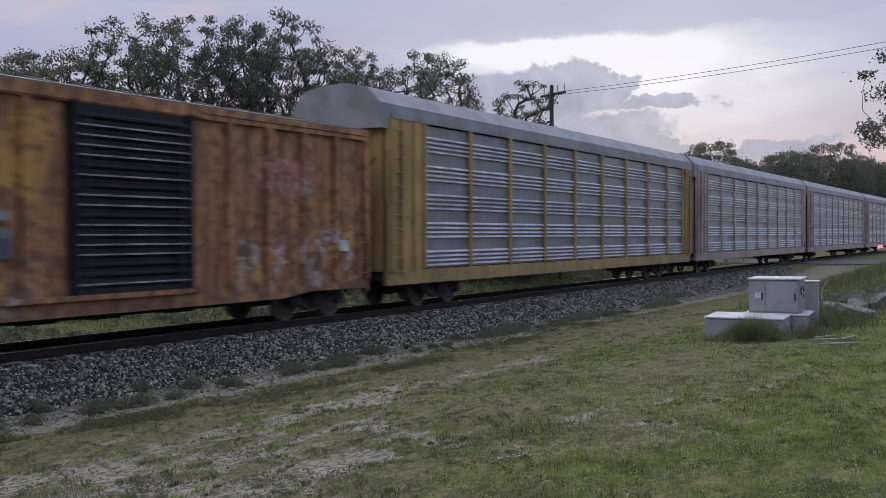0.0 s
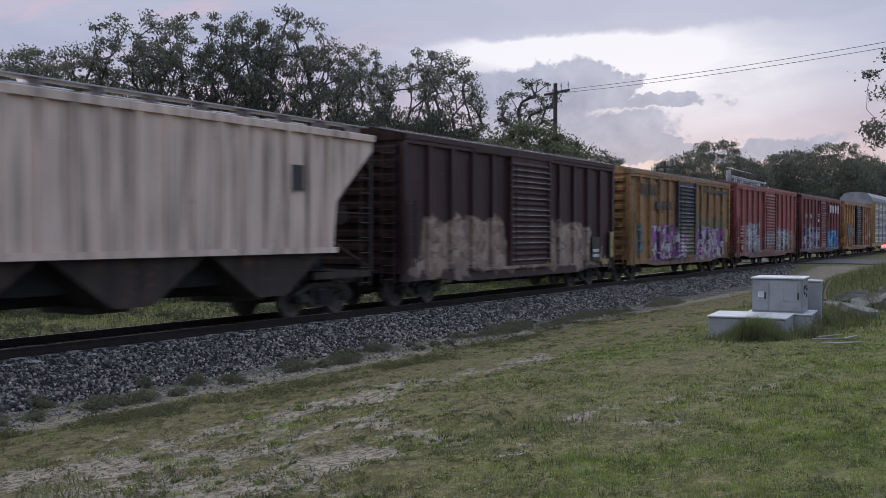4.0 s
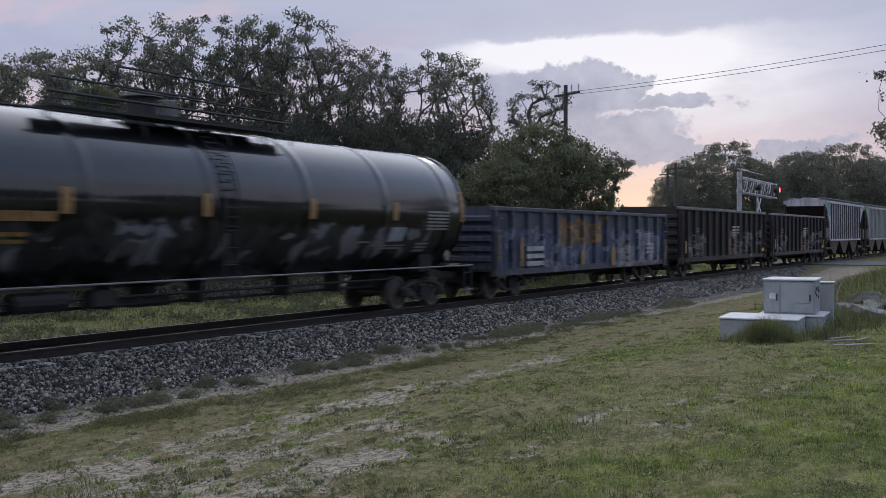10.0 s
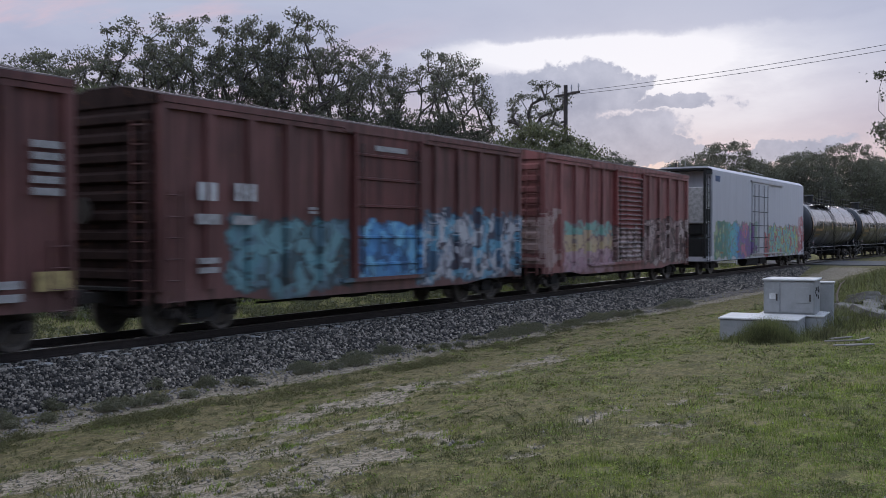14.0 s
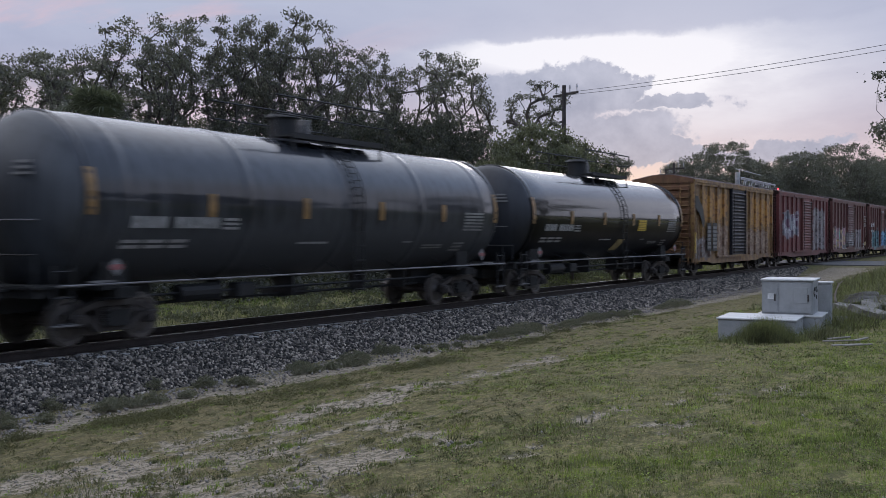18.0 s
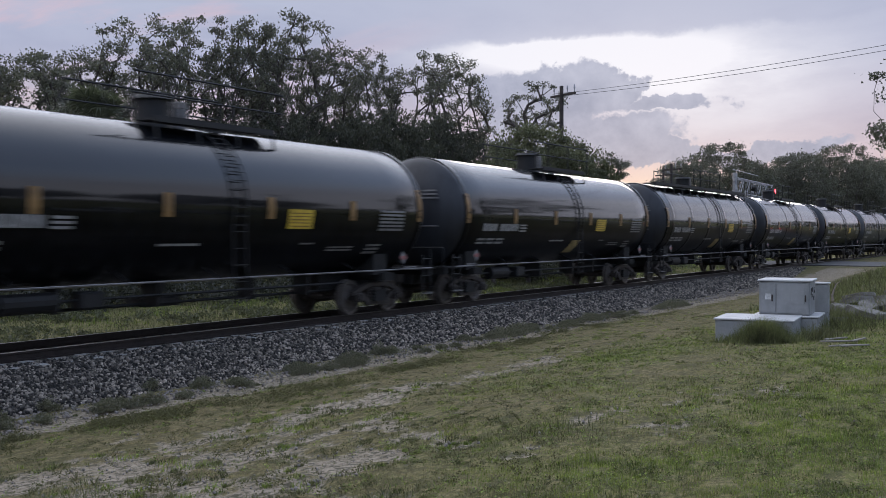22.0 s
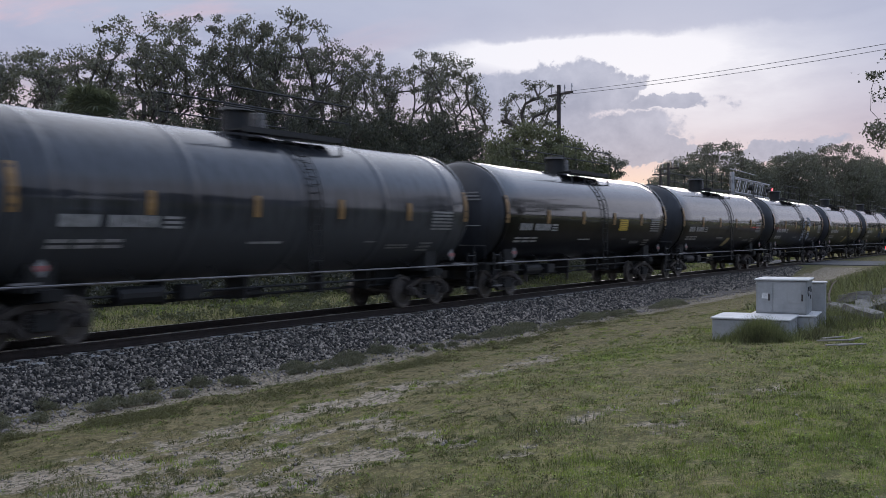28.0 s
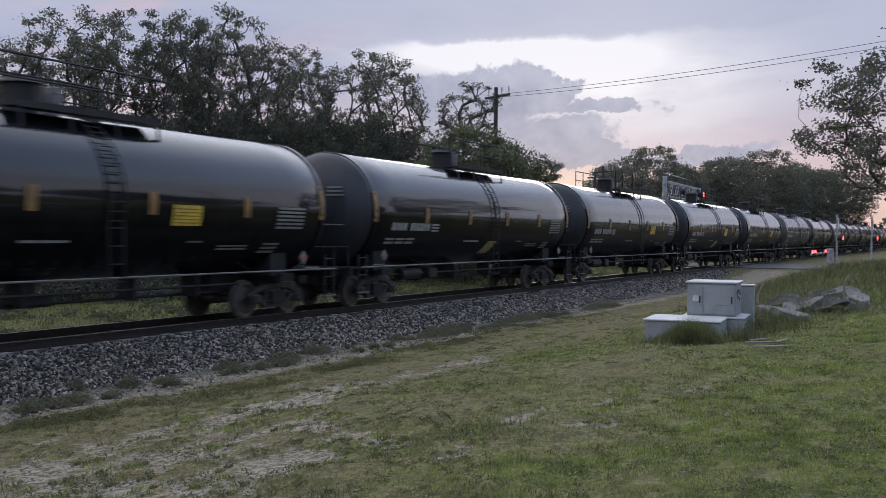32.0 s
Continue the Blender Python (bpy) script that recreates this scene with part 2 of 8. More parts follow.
    if dust:
        film = n.math("SUBTRACT", 1.0, n.smooth(n.math("ADD", z, n.math("MULTIPLY", n.math("SUBTRACT", streak, 0.5), 1.6)), 2.1, 2.9))
        c = n.mix(n.math("MULTIPLY", film, dust), c, rgb((0.060, 0.062, 0.066)))
    stain = n.math("MULTIPLY", n.smooth(n.noise(n.scaled(co, 1.6, 1.6, 0.8), 1.3, 6.0, 0.7), 0.62 - 0.12 * rust, 0.78 - 0.10 * rust), 0.9 * min(1.0, rust * 1.6))
    c = n.mix(stain, c, rgb(tint(rust_color, 0.8)))
    r = n.math("MULTIPLY", n.smooth(spot, 0.66 - 0.22 * rust, 0.76 - 0.18 * rust), 0.85 * min(1.0, rust * 5))
    c = n.mix(r, c, rgb(rust_color))
    rg = n.math("ADD", rough, n.math("MULTIPLY", n.math("SUBTRACT", cloud, 0.5), 0.25))
    # coat fades down the shell: dark lower reflections are put into the gloss
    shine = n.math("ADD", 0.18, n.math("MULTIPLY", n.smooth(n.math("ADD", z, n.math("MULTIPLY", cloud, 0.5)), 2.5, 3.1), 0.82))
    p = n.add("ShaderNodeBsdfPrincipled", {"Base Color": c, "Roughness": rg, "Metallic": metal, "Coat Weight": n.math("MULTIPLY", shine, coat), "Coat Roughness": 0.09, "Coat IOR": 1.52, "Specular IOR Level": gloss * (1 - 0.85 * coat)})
    bp = n.add("ShaderNodeBump", {"Strength": 0.12 - 0.09 * coat, "Distance": 0.02, "Height": n.noise(co, 14.0 - 8.0 * coat, 5.0 - 3.0 * coat)})
    n.put(p.inputs["Normal"], bp.outputs[0])
    n.add("ShaderNodeOutputMaterial", {0: p.outputs[0]})
    return m


M = {}
M["steel"] = surface("dark_cast_steel", (0.045, 0.038, 0.034), 0.65, 0.3, 0.4, 4.0, 0.3, second=(0.028, 0.022, 0.019))
M["under"] = surface("sooty_underframe", (0.013, 0.012, 0.011), 0.9, 0.0, 0.4, 3.0, 0.3)
M["wheel"] = surface("worn_wheel_steel", (0.11, 0.095, 0.085), 0.5, 0.3, 0.3, 5.0, 0.1)
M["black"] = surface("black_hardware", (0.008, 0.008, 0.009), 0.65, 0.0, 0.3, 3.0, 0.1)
M["galv"] = surface("galvanised_steel", (0.33, 0.33, 0.34), 0.45, 0.7, 0.3, 3.0, 0.1, second=(0.24, 0.24, 0.25))
M["white"] = surface("white_stencil", (0.55, 0.55, 0.54), 0.6, 0.0, 0.3, 6.0, 0.0)
M["offwhite"] = surface("dirty_white_stencil", (0.32, 0.31, 0.30), 0.6, 0.0, 0.3, 6.0, 0.0)
M["amber"] = surface("amber_reflective_tape", (0.24, 0.135, 0.045), 0.5, 0.0, 0.2, 6.0, 0.0)
M["yellowsign"] = surface("yellow_panel", (0.62, 0.42, 0.04), 0.5, 0.0, 0.2, 6.0, 0.0)
M["redsign"] = surface("red_and_white_placard", (0.28, 0.09, 0.09), 0.5, 0.0, 0.2, 6.0, 0.0)
M["darkink"] = surface("dark_paint_block", (0.03, 0.028, 0.026), 0.6, 0.0, 0.3, 4.0, 0.0)
M["bluink"] = surface("blue_paint_block", (0.03, 0.07, 0.16), 0.6, 0.0, 0.3, 4.0, 0.0)

# ------------------------------------------------------------- mesh helpers


def thing(name, label, category, group="", kind="", at=None):
    ob = new(name)
    ob.empty_display_size = 0.3
    tagged(ob, label, category, group, kind)
    if at is not None:
        ob.matrix_basis = at
    return ob


def data(name, bm, material, smooth=False):
    me = bpy.data.meshes.new(name)
    bm.to_mesh(me)
    bm.free()
    me.materials.append(material)
    if smooth:
        me.polygons.foreach_set("use_smooth", [True] * len(me.polygons))
    return me


def part(name, bm, material, parent, label="", smooth=False, at=None):
    me = bm if isinstance(bm, bpy.types.Mesh) else data(name, bm, material, smooth)
    ob = new(name, me)
    ob.parent = parent
    if at is not None:
        ob.matrix_basis = at
    if label:
        ob["label"] = label
    return ob


def raw_mesh(name, verts, faces, material, smooth=False):
    me = bpy.data.meshes.new(name)
    verts = np.asarray(verts, dtype=np.float32)
    faces = np.asarray(faces, dtype=np.int32)
    k = faces.shape[1]
    me.vertices.add(len(verts))
    me.vertices.foreach_set("co", verts.ravel())
    me.loops.add(faces.size)
    me.loops.foreach_set("vertex_index", faces.ravel())
    me.polygons.add(len(faces))
    me.polygons.foreach_set("loop_start", np.arange(0, faces.size, k, dtype=np.int32))
    me.polygons.foreach_set("loop_total", np.full(len(faces), k, dtype=np.int32))
    if smooth:
        me.polygons.foreach_set("use_smooth", np.ones(len(faces), dtype=bool))
    me.update(calc_edges=True)
    me.materials.append(material)
    return me


def box(bm, x0, x1, y0, y1, z0, z1, bev=0.0):
    c = [bm.verts.new(v) for v in ((x0, y0, z0), (x1, y0, z0), (x1, y1, z0), (x0, y1, z0), (x0, y0, z1), (x1, y0, z1), (x1, y1, z1), (x0, y1, z1))]
    fs = [bm.faces.new([c[i] for i in q]) for q in ((3, 2, 1, 0), (4, 5, 6, 7), (0, 1, 5, 4), (1, 2, 6, 5), (2, 3, 7, 6), (3, 0, 4, 7))]
    if bev:
        es = list({e for f in fs for e in f.edges})
        bmesh.ops.bevel(bm, geom=es, offset=bev, segments=1, affect="EDGES")
    return bm


def cuboid(*a, bev=0.0):
    return box(bmesh.new(), *a, bev=bev)


def tube(bm, p0, p1, r0, r1=None, n=6, caps=True):
    p0, p1 = Vector(p0), Vector(p1)
    r1 = r0 if r1 is None else r1
    d = (p1 - p0).normalized()
    u = d.orthogonal().normalized()
    v = d.cross(u)
    ring = []
    for p, r in ((p0, r0), (p1, r1)):
        ring.append([bm.verts.new(p + (u * math.cos(2 * math.pi * i / n) + v * math.sin(2 * math.pi * i / n)) * r) for i in range(n)])
    for i in range(n):
        j = (i + 1) % n
        bm.faces.new((ring[0][i], ring[0][j], ring[1][j], ring[1][i]))
    if caps:
        bm.faces.new(ring[0][::-1])
        bm.faces.new(ring[1])
    return bm


def lathe_x(bm, prof, n=40, cz=0.0, cy=0.0):
    """Turn a profile of (x, r) about a line along x."""
    rings = []
    for x, r in prof:
        if r < 1e-4:
            rings.append([bm.verts.new((x, cy, cz))])
        else:
            rings.append([bm.verts.new((x, cy + r * math.sin(2 * math.pi * i / n), cz + r * math.cos(2 * math.pi * i / n))) for i in range(n)])
    for a, b in zip(rings, rings[1:]):
        for i in range(n):
            j = (i + 1) % n
            if len(a) == 1:
                bm.faces.new((a[0], b[j], b[i]))
            elif len(b) == 1:
                bm.faces.new((a[i], a[j], b[0]))
            else:
                bm.faces.new((a[i], a[j], b[j], b[i]))
    bmesh.ops.recalc_face_normals(bm, faces=bm.faces[:])
    return bm


def prism(bm, pts, y0, y1):
    """Extrude an outline in x, z between two y planes."""
    a = [bm.verts.new((x, y0, z)) for x, z in pts]
    b = [bm.verts.new((x, y1, z)) for x, z in pts]
    k = len(pts)
    bm.faces.new(a)
    bm.faces.new(b[::-1])
    for i in range(k):
        j = (i + 1) % k
        bm.faces.new((a[j], a[i], b[i], b[j]))
    bmesh.ops.recalc_face_normals(bm, faces=bm.faces[:])
    return bm


def prism_x(bm, pts, x0, x1):
    """Extrude an outline in y, z between two x planes."""
    a = [bm.verts.new((x0, y, z)) for y, z in pts]
    b = [bm.verts.new((x1, y, z)) for y, z in pts]
    k = len(pts)
    bm.faces.new(a)
    bm.faces.new(b[::-1])
    for i in range(k):
        j = (i + 1) % k
        bm.faces.new((a[j], a[i], b[i], b[j]))
    bmesh.ops.recalc_face_normals(bm, faces=bm.faces[:])
    return bm

# ------------------------------------------------------------- ground
PROFILE = ((-400, 0.9), (-40, 0.6), (0, 0.32), (3, 0.17), (5.5, 0.08), (9, -0.28), (12, -0.62), (13.6, -0.72), (17, -0.75), (20, -0.72),
           (26, -0.5), (60, -0.3), (900, 0.5))
TOE_Y = 13.95


def ground_z(x, y):
    z = np.interp(y, [a for a, _ in PROFILE], [b for _, b in PROFILE])
    flat = np.clip((np.asarray(x) - 62) / 14, 0, 1) * np.clip((30 - np.abs(np.asarray(y) - 14)) / 6, 0, 1)
    z = z * (1 - flat) + (-0.14) * flat
    rise = np.clip((np.asarray(x) - 24) / 16, 0, 1) * np.clip((62 - np.asarray(x)) / 6, 0, 1) * np.clip((8.5 - np.asarray(y)) / 4, 0, 1)
    return z + 0.75 * rise


def fbm(x, y, scale, seed, octaves=4):
    """Smooth lattice noise on arrays, about 0 to 1."""
    out, amp, tot = np.zeros_like(x), 1.0, 0.0
    for o in range(octaves):
        r = np.random.RandomState(seed + o)
        g = r.rand(256, 256)
        fx, fy = x / scale, y / scale
        ix, iy = np.floor(fx).astype(int), np.floor(fy).astype(int)
        tx, ty = fx - ix, fy - iy
        tx, ty = tx * tx * (3 - 2 * tx), ty * ty * (3 - 2 * ty)
        a, b = g[ix % 256, iy % 256], g[(ix + 1) % 256, iy % 256]
        c, d = g[ix % 256, (iy + 1) % 256], g[(ix + 1) % 256, (iy + 1) % 256]
        out = out + amp * ((a * (1 - tx) + b * tx) * (1 - ty) + (c * (1 - tx) + d * tx) * ty)
        tot, amp, scale = tot + amp, amp * 0.55, scale * 0.5
    return out / tot


def relief(x, y):
    """Small bumps of the lawn."""
    return (fbm(x, y, 0.8, 3, 4) - 0.5) * 0.09 + (fbm(x, y, 4.0, 8, 2) - 0.5) * 0.10


def bareness(x, y):
    """How far the sandy soil shows through the turf, 0 to 1: wheel ruts, worn patches and the strip at the stone bank."""
    x, y = np.asarray(x, float), np.asarray(y, float)
    rut1 = np.exp(-((y - 8.25) / 0.72) ** 2) * np.clip((26 - x) / 9, 0, 1) * 0.86
    rut2 = np.exp(-((y - 5.65) / 0.6) ** 2) * np.clip((9.0 - x) / 1.2, 0, 1) * 0.95
    rut3 = np.exp(-((y - 9.6) / 0.3) ** 2) * 0.3
    wide = np.exp(-((y - 7.0) / 2.0) ** 2) * np.clip((11.6 - x) / 3.0, 0, 1) * 0.74
    patch = np.exp(-((x - 11.9) / 1.9) ** 2 - ((y - 3.6) / 0.75) ** 2) * 0.74 + np.exp(-((x - 10.0) / 1.2) ** 2 - ((y - 4.35) / 0.35) ** 2) * 0.5 + np.exp(-((x - 8.2) / 0.25) ** 2 - ((y - 4.2) / 0.2) ** 2) * 0.7
    wid = np.clip(x - 30, 0, 40)
    strip = np.exp(-((y - 12.9 + 0.012 * wid) / (0.95 + 0.02 * wid)) ** 4) * 1.15
    base = np.maximum.reduce([rut1, rut2, rut3, wide, patch, strip])
    nse = fbm(x * 0.75, y, 0.9, 11, 5)
    fine = fbm(x * 0.75, y, 0.24, 31, 4)
    return np.clip((base + (nse - 0.5) * 1.2 + (fine - 0.5) * 1.6 - 0.32) * 1.6, 0, 1)


def green(x, y):
    """How lush the grass is, 0 to 1: freshest on the near bank and round the boxes."""
    x, y = np.asarray(x, float), np.asarray(y, float)
    base = np.clip((6.6 - y) / 4.0, 0, 1) * np.clip((x - 3.0) / 5, 0, 1)
    tongue = np.exp(-((y - 6.4) / 1.4) ** 2) * np.clip((x - 9) / 6, 0, 1) * 0.75
    return np.clip(np.maximum(base, tongue) * 0.95 + (fbm(x, y, 1.6, 140, 4) - 0.5) * 1.2 + 0.02, 0, 1)


def ground_material():
    m = bpy.data.materials.new("worn_turf")
    m.use_nodes = True
    n = Net(m.node_tree)
    co = n.add("ShaderNodeTexCoord").outputs["Object"]
    bare = n.add("ShaderNodeAttribute", attr="bare").outputs["Fac"]
    lush = n.add("ShaderNodeAttribute", attr="lush").outputs["Fac"]
    flow = n.scaled(co, 0.7, 1.0, 1.0)
    a, b, f = n.noise(co, 0.5, 5.0), n.noise(flow, 3.2, 6.0, 0.65), n.noise(flow, 28.0, 5.0, 0.75)
    mid, speck = n.noise(flow, 8.0, 6.0, 0.7), n.noise(flow, 15.0, 6.0, 0.75)
    turf = n.mix(lush, rgb((0.136, 0.110, 0.052)), rgb((0.132, 0.140, 0.038)))
    turf = n.mix(n.math("MULTIPLY", n.smooth(b, 0.46, 0.60), 0.6), turf, rgb((0.123, 0.116, 0.049)))
    turf = n.mix(n.math("MULTIPLY", n.smooth(mid, 0.50, 0.60), 0.6), turf, rgb((0.198, 0.160, 0.074)))
    turf = n.mix(n.math("MULTIPLY", n.smooth(f, 0.50, 0.60), 0.75), turf, rgb((0.256, 0.213, 0.110)))
    turf = n.mix(n.math("MULTIPLY", n.smooth(speck, 0.47, 0.56), 0.5), turf, rgb((0.041, 0.038, 0.020)))
    turf = n.mix(n.math("MULTIPLY", n.smooth(n.noise(flow, 3.6, 6.0, 0.7), 0.50, 0.60), 0.5), turf, rgb((0.035, 0.040, 0.014)))
    sand = n.mix(n.smooth(b, 0.35, 0.65), rgb((0.325, 0.272, 0.205)), rgb((0.24, 0.198, 0.142)))
    sand = n.mix(n.math("MULTIPLY", n.smooth(f, 0.48, 0.62), 0.6), sand, rgb((0.375, 0.322, 0.25)))
    sand = n.mix(n.math("MULTIPLY", n.smooth(mid, 0.52, 0.62), 0.7), sand, rgb((0.15, 0.125, 0.08)))
    sand = n.mix(n.math("MULTIPLY", n.smooth(speck, 0.48, 0.56), 0.85), sand, rgb((0.06, 0.056, 0.034)))
    crumb = n.math("ADD", n.math("MULTIPLY", n.math("SUBTRACT", f, 0.5), 0.9), n.math("MULTIPLY", n.math("SUBTRACT", speck, 0.5), 1.9))
    edge = n.smooth(n.math("ADD", bare, crumb), 0.30, 0.72)
    c = n.mix(edge, turf, sand)
    p = n.add("ShaderNodeBsdfPrincipled", {"Base Color": c, "Roughness": 0.95, "Specular IOR Level": 0.15})
    h = n.math("ADD", n.math("MULTIPLY", f, 0.5), n.noise(co, 90.0, 3.0))
    bp = n.add("ShaderNodeBump", {"Strength": 0.5, "Distance": 0.03, "Height": h})
    n.put(p.inputs["Normal"], bp.outputs[0])
    n.add("ShaderNodeOutputMaterial", {0: p.outputs[0]})
    return m


def build_ground():
    xs = np.concatenate([np.arange(-1500, -40, 60), np.arange(-40, 2, 3), np.arange(2, 19, 0.07), np.arange(19, 32, 0.15), np.arange(32, 70, 0.5), np.arange(70, 140, 3),
                         np.arange(140, 2501, 80)])
    ys = np.concatenate([np.arange(-800, -20, 60), np.arange(-20, -2, 2), np.arange(-2, 14.4, 0.07), np.arange(14.4, 22, 0.6), np.arange(22, 70, 3),
                         np.arange(70, 1700, 80)])
    gx, gy = np.meshgrid(xs, ys, indexing="ij")
    gz = ground_z(gx, gy)
    near = (gx > 1) & (gx < 70) & (gy > -3) & (gy < 14)
    gz = gz + np.where(near, relief(gx, gy), 0)
    bare = np.where((gx > -30) & (gx < 75) & (gy < 15), bareness(gx, gy), 0.15)
    gz = gz - 0.03 * bare * near
    a, b = gx.shape
    idx = np.arange(a * b).reshape(a, b)
    quads = np.stack([idx[:-1, :-1], idx[1:, :-1], idx[1:, 1:], idx[:-1, 1:]], -1).reshape(-1, 4)
    me = raw_mesh("ground", np.stack([gx, gy, gz], -1).reshape(-1, 3), quads, ground_material(), True)
    at = me.attributes.new("bare", "FLOAT", "POINT")
    at.data.foreach_set("value", bare.ravel().astype(np.float32))
    at = me.attributes.new("lush", "FLOAT", "POINT")
    at.data.foreach_set("value", np.where((gx > -30) & (gy < 15), green(gx, gy), 0.6).ravel().astype(np.float32))
    ob = new("ground", me)
    tagged(ob, "patchy green turf with worn sandy wheel ruts", "ground", kind="structure")
    return ob


ground = build_ground()

# ------------------------------------------------------------- railway line
M["rail"] = surface("rusty_rail", (0.024, 0.016, 0.013), 0.7, 0.3, 0.3, 6.0, 0.15)
M["railtop"] = surface("polished_rail_head", (0.20, 0.19, 0.19), 0.35, 1.0, 0.1, 3.0, 0.0)
M["tie"] = surface("weathered_concrete", (0.36, 0.345, 0.32), 0.9, 0.0, 0.3, 3.0, 0.3, per_object=0.15)
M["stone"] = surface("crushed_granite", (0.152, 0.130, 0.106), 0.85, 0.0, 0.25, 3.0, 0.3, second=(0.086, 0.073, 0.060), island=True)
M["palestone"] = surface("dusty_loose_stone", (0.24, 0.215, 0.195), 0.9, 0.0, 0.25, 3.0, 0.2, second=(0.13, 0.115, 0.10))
# bed far darker than the stones: shade of their gaps put into it
M["bed"] = surface("gap_shade_stone_bed", (0.040, 0.036, 0.033), 0.95, 0.0, 0.9, 9.0, 1.0, 40.0, second=(0.018, 0.017, 0.016))


def build_track():
    bed_pts = [(TOE_Y - TRACK_Y - 0.15, -0.9), (TOE_Y - TRACK_Y, -0.74), (-1.62, -0.27), (1.62, -0.27), (3.1, -0.74), (3.3, -0.95)]
    bm = bmesh.new()
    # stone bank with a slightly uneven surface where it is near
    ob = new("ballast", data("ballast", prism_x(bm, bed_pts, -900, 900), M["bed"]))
    ob.matrix_basis = pose(0, TRACK_Y, 0)
    tagged(ob, "grey crushed-stone bank under the railway line", "ballast", kind="structure")
    web = [(-0.07, -0.172), (0.07, -0.172), (0.07, -0.155), (0.012, -0.135), (0.012, -0.045), (0.036, -0.035), (0.036, -0.006),
           (-0.036, -0.006), (-0.036, -0.035), (-0.012, -0.045), (-0.012, -0.135), (-0.07, -0.155)]
    track = thing("railway_track", "single railway line on pale concrete ties", "railway track", kind="structure", at=pose(0, TRACK_Y, 0))
    for y in (-0.755, 0.755):
        r = part("rail", prism_x(bmesh.new(), [(a + y, b) for a, b in web], -900, 900), M["rail"], track, "rusty steel rail")
        part("rail_head", cuboid(-900, 900, y - 0.034, y + 0.034, -0.006, 0.0), M["railtop"], r, "polished running surface")
    tie = bmesh.new()
    prism_x(tie, [(-1.38, -0.36), (1.38, -0.36), (1.38, -0.20), (0.95, -0.172), (0.5, -0.172), (0.3, -0.2), (-0.3, -0.2), (-0.5, -0.172), (-0.95, -0.172),
                  (-1.38, -0.20)], -0.125, 0.125)
    bmesh.ops.bevel(tie, geom=tie.edges[:], offset=0.012, segments=1, affect="EDGES")
    tie = data("tie", tie, M["tie"])
    rnd = random.Random(4)
    for i in range(150):
        part("tie", tie, None, track, at=pose(5 + i * 0.61 + rnd.uniform(-0.02, 0.02), rnd.uniform(-0.03, 0.03), rnd.uniform(-0.01, 0.01), 0, 0, rnd.uniform(-1, 1)))
    # stones of the near shoulder
    r = np.random.RandomState(5)
    n = 84000
    x = 5 + 70 * r.rand(n) ** 1.9
    v = r.rand(n)
    y = -2.92 + 1.82 * v
    top = np.interp(y, [-2.9, -1.62, -1.38, -1.2, -0.85], [-0.74, -0.29, -0.255, -0.215, -0.205])
    size = (0.013 + 0.014 * r.rand(n)) * (1 + x / 45)
    scatter_rocks("ballast_stones", x, y + TRACK_Y, top - size * 0.25 + r.rand(n) * 0.045, size, r, M["stone"],
                  "loose grey crushed stones on the railway bank", "gravel")
    # stones that have rolled off the bank
    n = 6000
    x = 5 + 60 * r.rand(n) ** 1.8
    y = TOE_Y + 0.12 - 1.6 * r.rand(n) ** 2.6
    size = (0.008 + 0.016 * r.rand(n) ** 2) * (1 + x / 55)
    scatter_rocks("strewn_stones", x, y, ground_z(x, y) + relief(x, y) * (y < 14), size, r, M["palestone"], "small grey stones strewn along the bank's foot", "gravel")


def scatter_rocks(name, x, y, z, size, r, material, label, category):
    n = len(x)
    base = np.array([(-1, -1, -1), (1, -1, -1), (1, 1, -1), (-1, 1, -1), (-1, -1, 1), (1, -1, 1), (1, 1, 1), (-1, 1, 1)], float)
    quads = np.array([(3, 2, 1, 0), (4, 5, 6, 7), (0, 1, 5, 4), (1, 2, 6, 5), (2, 3, 7, 6), (3, 0, 4, 7)])
    p = base[None] * (0.55 + 0.6 * r.rand(n, 8, 3)) * (0.6 + 0.6 * r.rand(n, 1, 3))
    q = r.randn(n, 4)
    q /= np.linalg.norm(q, axis=1, keepdims=True)
    w, a, b, c = q.T
    rot = np.stack([1 - 2 * (b * b + c * c), 2 * (a * b - c * w), 2 * (a * c + b * w), 2 * (a * b + c * w), 1 - 2 * (a * a + c * c), 2 * (b * c - a * w),
                    2 * (a * c - b * w), 2 * (b * c + a * w), 1 - 2 * (a * a + b * b)], -1).reshape(n, 3, 3)
    p = np.einsum("nij,nkj->nki", rot, p) * size[:, None, None] + np.stack([x, y, z], -1)[:, None]
    f = quads[None] + 8 * np.arange(n)[:, None, None]
    ob = new(name, raw_mesh(name, p.reshape(-1, 3), f.reshape(-1, 4), material))
    return tagged(ob, label, category, kind="stuff")


build_track()

# ------------------------------------------------------------- train: shared running gear
SHARED = {}


def shared(key, make):
    if key not in SHARED:
        SHARED[key] = make()
    return SHARED[key]


def wheel_mesh():
    bm = bmesh.new()
    prof = [(-0.06, 0.0), (-0.06, 0.12), (-0.02, 0.15), (0.0, 0.33), (-0.055, 0.37), (-0.055, 0.455), (0.045, 0.462), (0.05, 0.49), (0.08, 0.49), (0.08, 0.36),
            (0.03, 0.32), (0.02, 0.15), (0.09, 0.11), (0.09, 0.0)]
    lathe_x(bm, prof, 26)
    bmesh.ops.rotate(bm, verts=bm.verts[:], cent=(0, 0, 0), matrix=Matrix.Rotation(radians(90), 3, "Z"))
    return data("wheel", bm, M["wheel"], False)


